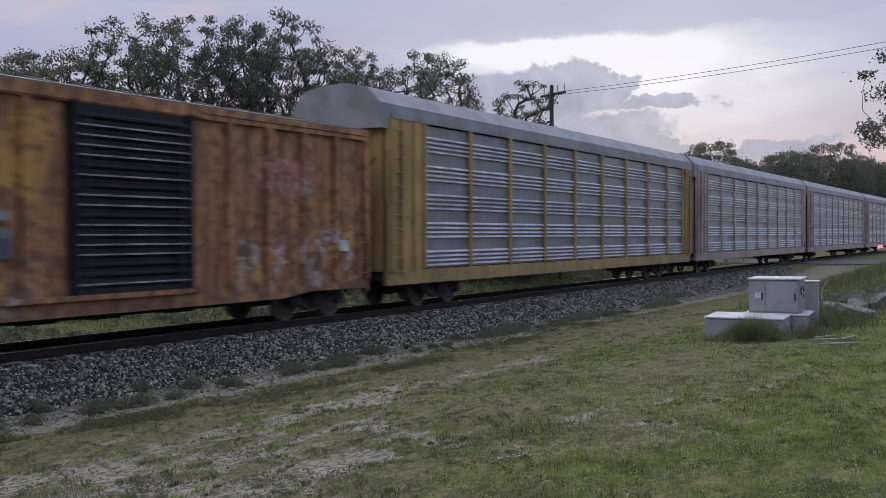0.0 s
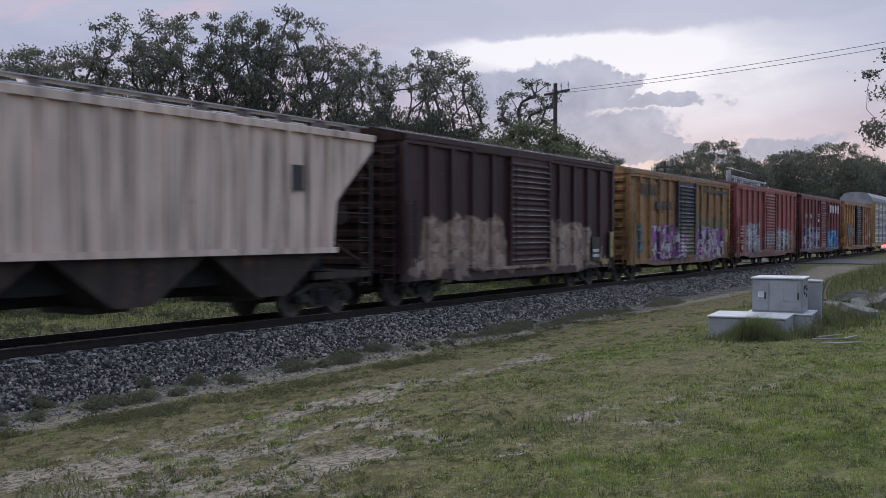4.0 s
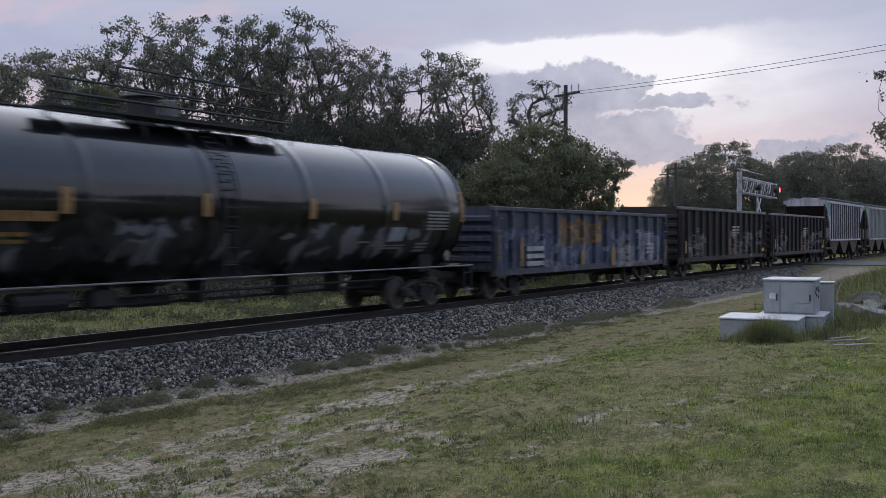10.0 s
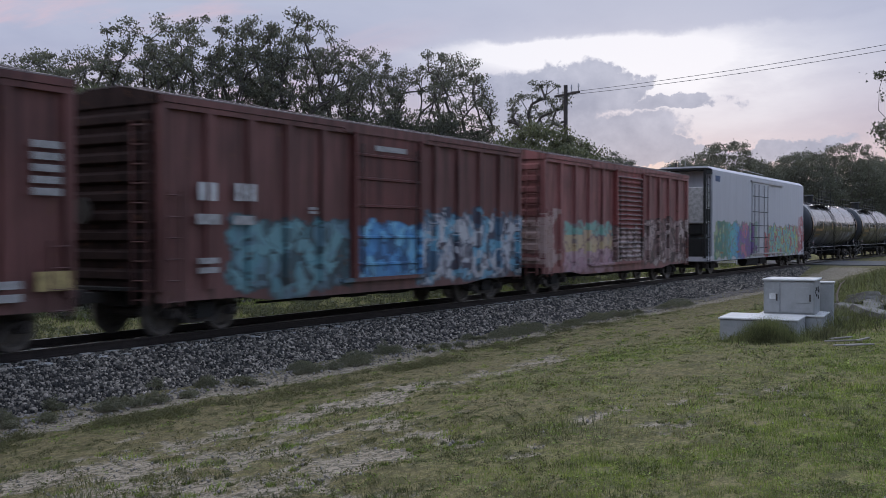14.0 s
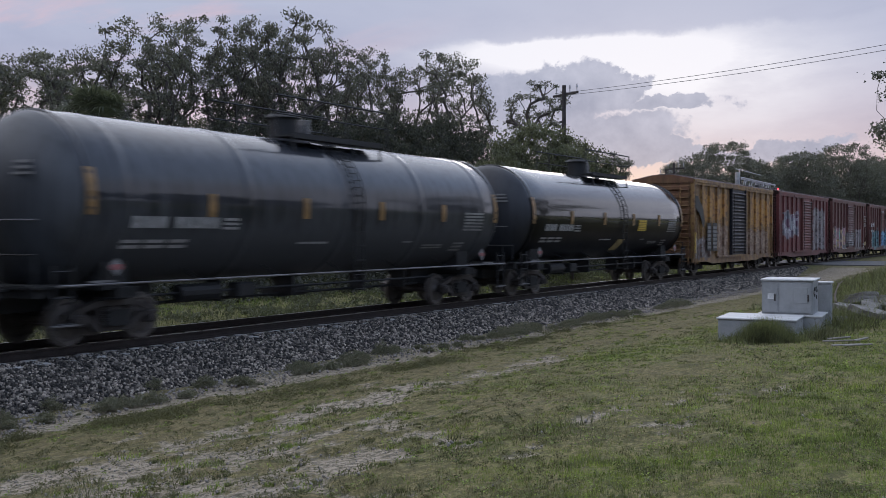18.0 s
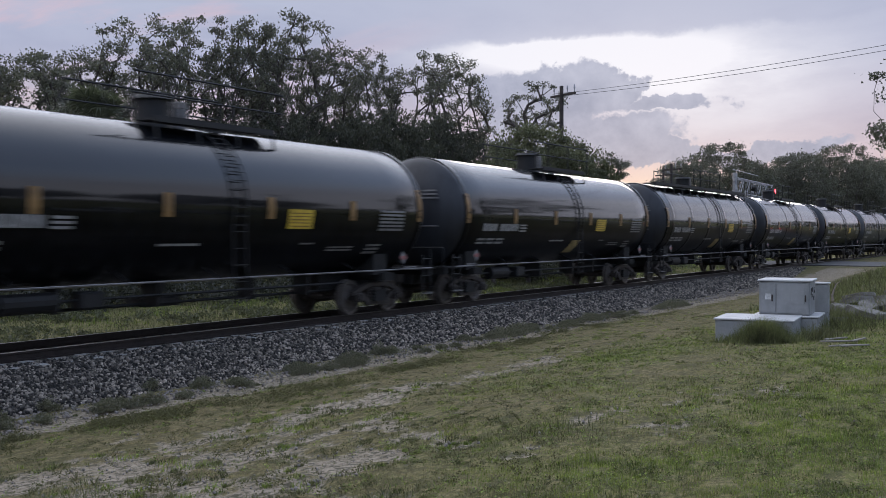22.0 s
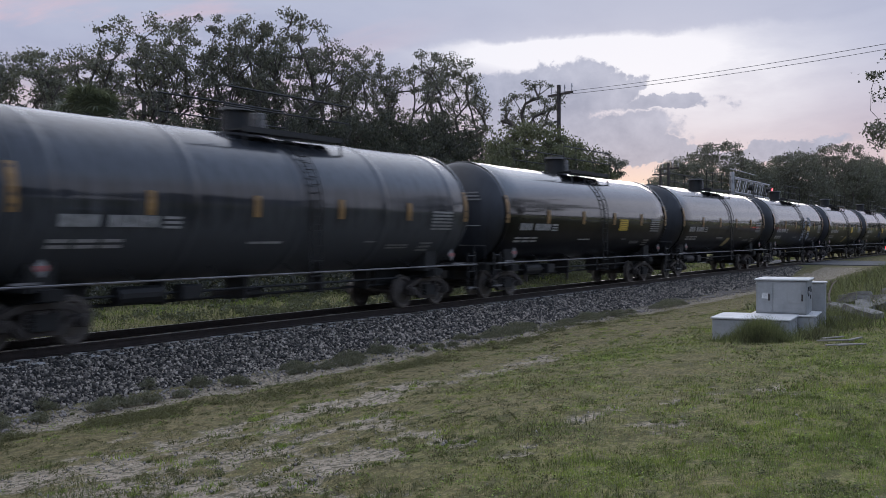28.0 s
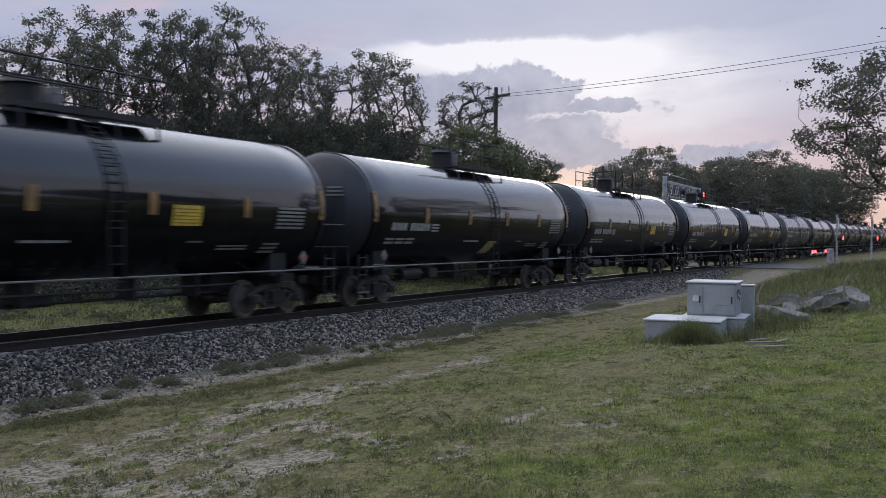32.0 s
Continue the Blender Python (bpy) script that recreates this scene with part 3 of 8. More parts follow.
def frame_mesh():
    bm = bmesh.new()
    # cast side frame: arched top chord, open spring window, dropped bottom chord, journal boxes
    prism(bm, [(-1.12, 0.52), (-0.75, 0.62), (-0.42, 0.73), (0.42, 0.73), (0.75, 0.62), (1.12, 0.52), (1.12, 0.62), (0.80, 0.73), (0.44, 0.84), (-0.44, 0.84), (-0.80, 0.73), (-1.12, 0.62)], -0.07, 0.07)
    prism(bm, [(-0.74, 0.54), (-0.48, 0.24), (0.48, 0.24), (0.74, 0.54), (0.62, 0.58), (0.40, 0.35), (-0.40, 0.35), (-0.62, 0.58)], -0.07, 0.07)
    for x in (-0.38, 0.38):
        box(bm, x - 0.05, x + 0.05, -0.06, 0.06, 0.33, 0.76)
    for x in (-0.89, 0.89):
        box(bm, x - 0.14, x + 0.14, -0.14, 0.06, 0.35, 0.60, 0.03)
        tube(bm, (x, -0.20, 0.46), (x, -0.12, 0.46), 0.09, n=10)
    return data("side_frame", bm, M["steel"])


def spring_mesh():
    bm = bmesh.new()
    pts = [(-0.31, 0.34)]
    for k in range(8):
        pts += [(-0.31 if k % 2 else -0.27, 0.34 + k * 0.04), (-0.31 if k % 2 else -0.27, 0.37 + k * 0.04)]
    prism(bm, pts + [(-x, z) for x, z in reversed(pts)], -0.16, -0.04)
    return data("spring", bm, M["under"])


def add_truck(car, x):
    truck = part("truck", shared("bolster", lambda: data("bolster", cuboid(-0.22, 0.22, -1.1, 1.1, 0.42, 0.72, bev=0.04), M["steel"])), None, car,
                 "cast steel two-axle truck", at=pose(x, 0, 0))
    wheel = shared("wheel", wheel_mesh)
    for wx in (-0.89, 0.89):
        part("axle", shared("axle", lambda: data("axle", tube(bmesh.new(), (0, -0.95, 0), (0, 0.95, 0), 0.085, n=8), M["steel"])), None, truck,
             at=pose(wx, 0, 0.46))
        part("wheel", wheel, None, truck, "worn steel wheel", at=pose(wx, -0.755, 0.46, 0, 0, 0))
        part("wheel", wheel, None, truck, "worn steel wheel", at=pose(wx, 0.755, 0.46, 0, 0, 180))
    for y, rz in ((-1.02, 0), (1.02, 180)):
        part("side_frame", shared("side_frame", frame_mesh), None, truck, at=pose(0, y, 0, 0, 0, rz))
        part("spring", shared("spring", spring_mesh), None, truck, at=pose(0, y, 0, 0, 0, rz))


def coupler_mesh(reach):
    bm = bmesh.new()
    box(bm, -0.6, reach - 0.32, -0.09, 0.09, 0.72, 0.94)
    box(bm, reach - 0.34, reach, -0.16, 0.14, 0.68, 1.0, 0.04)
    tube(bm, (reach - 0.5, -0.35, 0.7), (reach - 0.05, -0.3, 0.45), 0.03)
    return data("coupler", bm, M["steel"])


def add_couplers(car, half, reach):
    me = shared("coupler%.2f" % reach, lambda: coupler_mesh(reach))
    part("coupler", me, None, car, at=pose(half, 0, 0))
    part("coupler", me, None, car, at=pose(-half, 0, 0, 0, 0, 180))


def ladder(car, x, y, z0, z1, mat, width=0.42, face="side"):
    bm = bmesh.new()
    k = max(2, int((z1 - z0) / 0.36))
    for i in range(k + 1):
        z = z0 + (z1 - z0) * i / k
        if face == "side":
            tube(bm, (x - width / 2, y, z), (x + width / 2, y, z), 0.016, n=5)
        else:
            tube(bm, (x, y - width / 2, z), (x, y + width / 2, z), 0.016, n=5)
    for s in (-1, 1):
        if face == "side":
            box(bm, x + s * width / 2 - 0.02, x + s * width / 2 + 0.02, y - 0.02, y + 0.02, z0 - 0.1, z1 + 0.1)
        else:
            box(bm, x - 0.02, x + 0.02, y + s * width / 2 - 0.02, y + s * width / 2 + 0.02, z0 - 0.1, z1 + 0.1)
    return part("ladder", bm, mat, car, "steel rung ladder")


def bars(car, mat, rows, y=-1.6, name="stencil_marking", label="rows of small stencilled marks"):
    """Flat painted blocks on a side: (x0, x1, z0, z1, rows of text)."""
    for x0, x1, z0, z1, k in rows:
        bm = bmesh.new()
        for i in range(k):
            a = z0 + (z1 - z0) * i / k
            b = a + (z1 - z0) / k * (0.62 if k > 1 else 1.0)
            box(bm, x0, x1, y, y + 0.006, a, b)
        part(name, bm, mat, car, label)


def glyphs(car, mat, x0, x1, z0, z1, count, y=-1.6, name="painted_lettering", label="row of large painted blocks"):
    w = (x1 - x0) / count
    for i in range(count):
        part(name, cuboid(x0 + i * w + 0.22 * w, x0 + (i + 1) * w - 0.22 * w, y, y + 0.006, z0, z1), mat, car, label)


# ------------------------------------------------------------- train: box cars


def boxcar(label, body, door_mat, xc, door=(-1.5, 1.6), top=4.95, doorstyle="ribbed", half=7.8, marks=None, posts=13, roof_mat=None, end_mat=None):
    car = thing("boxcar", label, "box car", "freight cars of the train", at=pose(xc, TRACK_Y, 0))
    W = 1.49
    eave = top - 0.08
    bm = bmesh.new()
    prism_x(bm, [(-W, 0.95), (W, 0.95), (W, eave - 0.12), (-W, eave - 0.12)], -half, half)
    part("body", bm, body, car, "painted sheet-steel body")
    roof = bmesh.new()
    prism_x(roof, [(-W - 0.09, eave - 0.02), (W + 0.09, eave - 0.02), (W + 0.09, eave + 0.01), (0.5, top + 0.14), (-0.5, top + 0.14), (-W - 0.09, eave + 0.01)],
            -half - 0.05, half + 0.05)
    for i in range(int(half * 2 / 1.1)):
        x = -half + 0.6 + i * 1.1
        prism_x(roof, [(-W - 0.07, eave + 0.01), (W + 0.07, eave + 0.01), (0.5, top + 0.18), (-0.5, top + 0.18)], x - 0.05, x + 0.05)
    part("roof", roof, roof_mat or M["roof"], car, "weathered galvanised roof with cross seams")
    for side in (-1, 1):
        fascia = bmesh.new()
        y = side * W
        box(fascia, -half, half, min(y, y + side * 0.125), max(y, y + side * 0.125), eave - 0.16, eave - 0.023)
        box(fascia, -half, half, min(y, y + side * 0.10), max(y, y + side * 0.10), eave - 0.28, eave - 0.17)
        part("top_plate", fascia, body, car, "stepped top plate under the eave")
    for s in (-1, 1):
        gable = bmesh.new()
        prism_x(gable, [(-W - 0.06, eave - 0.2), (W + 0.06, eave - 0.2), (W + 0.06, eave - 0.01), (0.5, top + 0.12), (-0.5, top + 0.12), (-W - 0.06, eave - 0.01)], min(s * (half + 0.02), s * (half + 0.07)), max(s * (half + 0.02), s * (half + 0.07)))
        part("end_plate", gable, end_mat or body, car)
    sill = bmesh.new()
    for y in (-W - 0.01, W - 0.05):
        prism(sill, [(-half, 0.98), (-half, 0.74), (-half + 2.4, 0.74), (-half + 3.4, 0.62), (half - 3.4, 0.62), (half - 2.4, 0.74), (half, 0.74), (half, 0.98)], y, y + 0.06)
    part("side_sill", sill, body, car)
    part("underframe", cuboid(-half + 0.2, half - 0.2, -0.35, 0.35, 0.62, 0.95), M["under"], car)
    gear = bmesh.new()
    for x in (-2.2, -0.6, 1.4):
        box(gear, x, x + 0.9, -0.8, 0.2, 0.45, 0.72, 0.05)
    tube(gear, (-4, -0.6, 0.5), (4, -0.6, 0.5), 0.03)
    part("brake_rigging", gear, M["under"], car)
    for side in (-1, 1):
        for i in range(posts):
            x = -half + 0.09 + (2 * half - 0.18) * i / (posts - 1)
            if door[0] - 0.2 < x < door[1] + 0.2 or (side > 0 and i % 3):
                continue
            bm = bmesh.new()
            y = side * W
            prism(bm, [(x - 0.10, 0.97), (x + 0.10, 0.97), (x + 0.10, eave - 0.15), (x - 0.10, eave - 0.15)], min(y, y + side * 0.10), max(y, y + side * 0.10))
            part("side_post", bm, body, car)
        y = side * W
        d = bmesh.new()
        inner, outer = y, y + side * 0.09
        if doorstyle == "ribbed":
            k = 18
            pts = [(inner, 1.0), (outer, 1.0)]
            for i in range(k):
                z = 1.12 + (eave - 1.5) * i / k
                h = (eave - 1.5) / k
                pts += [(outer, z), (outer + side * 0.06, z + h * 0.3), (outer + side * 0.06, z + h * 0.5), (outer, z + h * 0.8)]
            pts += [(outer, eave - 0.2), (inner, eave - 0.2)]
        else:
            pts = [(inner, 1.0), (outer, 1.0)]
            for z in (1.3, 2.0, 2.8, 3.5, 4.1):
                pts += [(outer, z), (outer + side * 0.05, z + 0.02), (outer + side * 0.05, z + 0.07), (outer, z + 0.09)]
            pts += [(outer, eave - 0.2), (inner, eave - 0.2)]
        prism_x(d, pts, door[0], door[1])
        dd = part("door", d, door_mat, car, "sliding side door with horizontal ribs")
        for x in (door[0] + 0.03, door[1] - 0.15):
            part("door_stile", cuboid(x, x + 0.12, min(outer, outer + side * 0.075), max(outer, outer + side * 0.075), 1.02, eave - 0.22), door_mat, dd)
        if doorstyle == "ribbed" and side < 0:
            edge = shared("rib%.2f" % (door[1] - door[0]), lambda: data("rib_edge", cuboid(0.12, door[1] - door[0] - 0.12, -0.009, 0.002, -0.016, 0.016), M["ribwear"]))
            rr = random.Random(int(xc * 7) % 97)
            for i in range(18):
                if rr.random() < 0.75:
                    z = 1.12 + (eave - 1.5) * (i + 0.42) / 18
                    part("rib_edge", edge, None, dd, at=pose(door[0], outer - 0.06, z))
        for z in (0.96, eave - 0.2):
            rail = bmesh.new()
            box(rail, door[0] - (2.4 if doorstyle == "ribbed" else 0.4), door[1] + 0.3, min(y, y + side * 0.13), max(y, y + side * 0.13), z - 0.05, z + 0.05)
            part("door_rail", rail, body, car)
        for x in (door[0] + 0.35, door[1] - 0.35):
            rods = bmesh.new()
            tube(rods, (x, y + side * 0.17, 1.1), (x, y + side * 0.17, eave - 0.5), 0.022, n=5)
            part("door_rod", rods, M["steel"], dd)
    for s in (-1, 1):
        e = bmesh.new()
        pts = [(s * (half - 0.05), 1.0), (s * (half + 0.01), 1.0)]
        for i in range(9):
            z = 1.15 + i * (eave - 1.35) / 9
            pts += [(s * (half + 0.01), z), (s * (half + 0.11), z + 0.06), (s * (half + 0.11), z + 0.2), (s * (half + 0.01), z + 0.27)]
        prism(e, pts + [(s * (half + 0.01), eave - 0.14), (s * (half - 0.05), eave - 0.14)], -W + 0.1, W - 0.1)
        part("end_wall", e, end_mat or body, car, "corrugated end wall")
        ladder(car, s * (half - 0.32), -W - 0.11, 0.75, 2.9 if s < 0 else 1.9, body)
        ladder(car, s * (half + 0.16), -W + 0.35, 0.8, 4.3, body, face="end")
        pl = bmesh.new()
        box(pl, s * half - 0.02 if s > 0 else s * half - 0.32, s * half + 0.32 if s > 0 else s * half + 0.02, -0.9, 0.9, 0.98, 1.04)
        part("end_platform", pl, M["under"], car)
    bh = bmesh.new()
    tube(bh, (-half - 0.30, 0.4, 2.6), (-half - 0.26, 0.4, 2.6), 0.28, n=14)
    part("brake_wheel", bh, M["steel"], car)
    add_truck(car, -half + 1.6)
    add_truck(car, half - 1.6)
    add_couplers(car, half, 0.95)
    if marks:
        marks(car)
    return car


# ------------------------------------------------------------- train: auto rack cars


def autorack(label, frame_mat, xc, spray_mat, half=13.6):
    car = thing("auto_rack_car", label, "auto rack car", "freight cars of the train", at=pose(xc, TRACK_Y, 0))
    W = 1.48
    part("deck", cuboid(-half, half, -1.4, 1.4, 0.85, 1.05), M["under"], car)
    roof = bmesh.new()
    prism_x(roof, [(-W - 0.02, 5.3), (W + 0.02, 5.3), (W, 5.68), (1.05, 6.12), (0.4, 6.25), (-0.4, 6.25), (-1.05, 6.12), (-W, 5.68)], -half - 0.05, half + 0.05)
    part("roof", roof, M["silver"], car, "curved silver roof")
    # solid black block: the load space's shade put in as colour
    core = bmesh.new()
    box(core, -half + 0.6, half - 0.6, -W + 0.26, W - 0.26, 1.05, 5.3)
    part("inner_load_space", core, M["black"], car, "solid black block for the shaded inside")
    sill = bmesh.new()
    for y in (-W - 0.02, W - 0.10):
        box(sill, -half, half, y, y + 0.12, 0.72, 1.12)
    part("side_sill", sill, frame_mat, car)
    bays = 9
    a0, a1 = -half + 1.9, half - 0.9
    w = (a1 - a0) / bays

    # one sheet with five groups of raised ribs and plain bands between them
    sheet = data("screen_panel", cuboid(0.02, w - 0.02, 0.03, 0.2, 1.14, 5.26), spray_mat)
    # ribs paler than the sheet: bare edges, and caught light put into the colour
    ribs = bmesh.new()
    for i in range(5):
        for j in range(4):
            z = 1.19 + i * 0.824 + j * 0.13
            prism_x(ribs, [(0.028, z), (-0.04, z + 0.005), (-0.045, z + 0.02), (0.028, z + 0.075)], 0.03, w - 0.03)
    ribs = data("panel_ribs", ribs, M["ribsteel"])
    for side in (-1, 1):
        for i in range(bays):
            m = pose(a0 + i * w, -W + 0.02, 0) if side < 0 else pose(a0 + (i + 1) * w, W - 0.02, 0, 0, 0, 180)
            pan = part("screen_panel", sheet, None, car, "ribbed galvanised side panel", at=m)
            part("panel_ribs", ribs, None, pan, "pale bare ribs with caught light painted in")
        for i in range(bays + 1):
            x = a0 + i * w
            part("post", cuboid(x - 0.075, x + 0.075, min(side * W, side * (W + 0.07)), max(side * W, side * (W + 0.07)), 1.12, 5.3), frame_mat, car)
        part("top_rail", cuboid(-half + 0.2, half - 0.2, min(side * W, side * (W + 0.05)), max(side * W, side * (W + 0.05)), 5.3, 5.42), M["silver"], car)
        for x0, x1 in ((-half, a0 - 0.1), (a1 + 0.1, half)):
            part("corner_panel", cuboid(x0, x1, min(side * (W - 0.06), side * (W + 0.02)), max(side * (W - 0.06), side * (W + 0.02)), 1.1, 5.34), frame_mat, car)
    for s in (-1, 1):
        bm = bmesh.new()
        for k in range(4):
            y0 = -1.36 + k * 0.68
            box(bm, s * half - 0.04, s * half + 0.04, y0 + 0.02, y0 + 0.66, 1.1, 5.3)
        part("end_door", bm, frame_mat, car, "folding end doors")
        hood = bmesh.new()
        prism_x(hood, [(-W - 0.03, 5.0), (W + 0.03, 5.0), (W + 0.01, 5.69), (1.05, 6.13), (0.4, 6.26), (-0.4, 6.26), (-1.05, 6.13), (-W - 0.01, 5.69)], s * half - 0.3, s * half + 0.2)
        part("end_hood", hood, M["silver"], car)
        x = s * (half + 0.2)
        part("hood_seam", cuboid(min(x, x + s * 0.02), max(x, x + s * 0.02), -0.1, 0.1, 5.05, 6.2), M["roof"], car, "dark seam down the hood")
        for k in (0.15, 0.75, 1.35):
            x = s * (half - k)
            part("corner_post", cuboid(x - 0.06, x + 0.06, -W - 0.09, -W - 0.02, 1.12, 5.3), frame_mat, car)
        ladder(car, s * (half - 0.45), -W - 0.09, 1.1, 5.0, frame_mat)
    add_truck(car, -half + 3.5)
    add_truck(car, half - 3.5)
    add_couplers(car, half, 0.55)
    return car


# ------------------------------------------------------------- train: covered hoppers


def hopper(label, body, xc, lower_mat, half=8.3, marks=None, ribs=17, rib_mat=None):
    car = thing("covered_hopper_car", label, "hopper car", "freight cars of the train", at=pose(xc, TRACK_Y, 0))
    W = 1.52
    side = bmesh.new()
    pts = [(-half, 4.62), (-half, 4.25), (-half + 1.55, 2.9), (-half + 1.7, 1.68), (half - 1.7, 1.68), (half - 1.55, 2.9), (half, 4.25), (half, 4.62)]
    prism(side, pts, -W, W)
    part("body", side, body, car, "ribbed side sheets narrowing at the ends")
    for s in (-1, 1):
        for i in range(ribs):
            x = -half + 1.95 + (2 * half - 3.9) * i / (ribs - 1)
            if s > 0 and i % 4:
                continue
            bm = bmesh.new()
            y = s * W
            box(bm, x - 0.055, x + 0.055, min(y, y + s * 0.085), max(y, y + s * 0.085), 1.74, 4.5)
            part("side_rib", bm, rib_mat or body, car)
        ch = bmesh.new()
        box(ch, -half, half, min(s * W, s * (W + 0.09)), max(s * W, s * (W + 0.09)), 4.48, 4.64)
        box(ch, -half + 1.6, half - 1.6, min(s * W, s * (W + 0.07)), max(s * W, s * (W + 0.07)), 1.60, 1.74)
        part("side_chord", ch, body, car)
    roof = bmesh.new()
    prism_x(roof, [(-W - 0.08, 4.60), (W + 0.08, 4.60), (W + 0.04, 4.66), (0.7, 4.80), (-0.7, 4.80), (-W - 0.04, 4.66)], -half - 0.02, half + 0.02)
    part("roof", roof, body, car)
    for i in range(8):
        x = -half + 1.2 + i * (2 * half - 2.4) / 7.5
        part("roof_hatch", cuboid(x - 0.75, x + 0.75, -0.42, 0.42, 4.8, 4.90, bev=0.03), M["offwhite"], car, "hatch cover on the roof")
    wk = bmesh.new()
    for s in (-1, 1):
        box(wk, -half, half, s * 1.15 - 0.22, s * 1.15 + 0.22, 4.86, 4.89)
        for i in range(12):
            x = -half + 0.4 + i * (2 * half - 0.8) / 11
            box(wk, x - 0.02, x + 0.02, s * 1.15 - 0.2, s * 1.15 + 0.2, 4.70, 4.87)
    part("roof_walkway", wk, M["galv"], car, "grated roof walkway")
    # three pockets below the side sheets
    pw = (2 * half - 3.6) / 3
    for i in range(3):
        x0 = -half + 1.8 + i * pw
        b = bmesh.new()
        prism(b, [(x0, 1.66), (x0 + pw, 1.66), (x0 + pw * 0.62, 0.62), (x0 + pw * 0.38, 0.62)], -W + 0.12, W - 0.12)
        part("discharge_pocket", b, lower_mat, car, "sloping discharge pocket")
        part("outlet_gate", cuboid(x0 + pw * 0.36, x0 + pw * 0.64, -0.7, 0.7, 0.48, 0.64, bev=0.02), M["steel"], car)
    part("hopper_underside", cuboid(-half + 2.0, half - 2.0, -0.9, 0.9, 0.92, 1.67), M["under"], car, "dark underside between the pockets")
    for s in (-1, 1):
        sl = bmesh.new()
        prism(sl, [(s * half, 4.25), (s * (half - 0.1), 4.3), (s * (half - 2.9), 1.5), (s * (half - 2.7), 1.4)], -W + 0.1, W - 0.1)
        part("slope_sheet", sl, lower_mat, car, "sloping end sheet")
        fr = bmesh.new()
        for y in (-W + 0.05, W - 0.13):
            box(fr, s * half - 0.06, s * half + 0.06, y, y + 0.1, 0.95, 4.4)
            tube(fr, (s * (half - 0.1), y + 0.05, 1.2), (s * (half - 1.7), y + 0.05, 1.9), 0.05, n=6)
        box(fr, s * half - 0.1 if s > 0 else s * half - 0.02, s * half + 0.02 if s > 0 else s * half + 0.1, -W + 0.05, W - 0.05, 0.95, 1.12)
        box(fr, min(s * half, s * (half - 2.4)), max(s * half, s * (half - 2.4)), -W + 0.02, -W + 0.14, 0.95, 1.12)
        box(fr, min(s * half, s * (half - 2.4)), max(s * half, s * (half - 2.4)), W - 0.14, W - 0.02, 0.95, 1.12)
        part("end_frame", fr, lower_mat, car, "open end frame with platform")
        part("shear_plate", cuboid(min(s * (half - 0.25), s * (half - 2.4)), max(s * (half - 0.25), s * (half - 2.4)), -0.04, 0.04, 1.0, 3.3), M["under"], car, "dark upright plate under the slope sheet")
        part("end_platform", cuboid(min(s * half, s * (half - 1.3)), max(s * half, s * (half - 1.3)), -W + 0.1, W - 0.1, 1.06, 1.11), M["under"], car)
        ladder(car, s * (half - 0.3), -W + 0.02, 0.8, 4.3, lower_mat)
        hr = bmesh.new()
        for z in (1.9, 2.6):
            tube(hr, (s * half, -W + 0.02, z), (s * (half - 1.5), -W + 0.02, z), 0.018, n=5)
        part("handrail", hr, lower_mat, car)
        cy = bmesh.new()
        tube(cy, (s * (half - 1.0), -0.2, 1.5), (s * (half - 1.0), 0.7, 1.5), 0.2, n=12)
        part("brake_reservoir", cy, M["steel"], car)
    part("centre_sill", cuboid(-half + 0.3, half - 0.3, -0.25, 0.25, 0.66, 1.0), M["under"], car)
    add_truck(car, -half + 1.55)
    add_truck(car, half - 1.55)
    add_couplers(car, half, 0.85)
    if marks:
        marks(car)
    return car


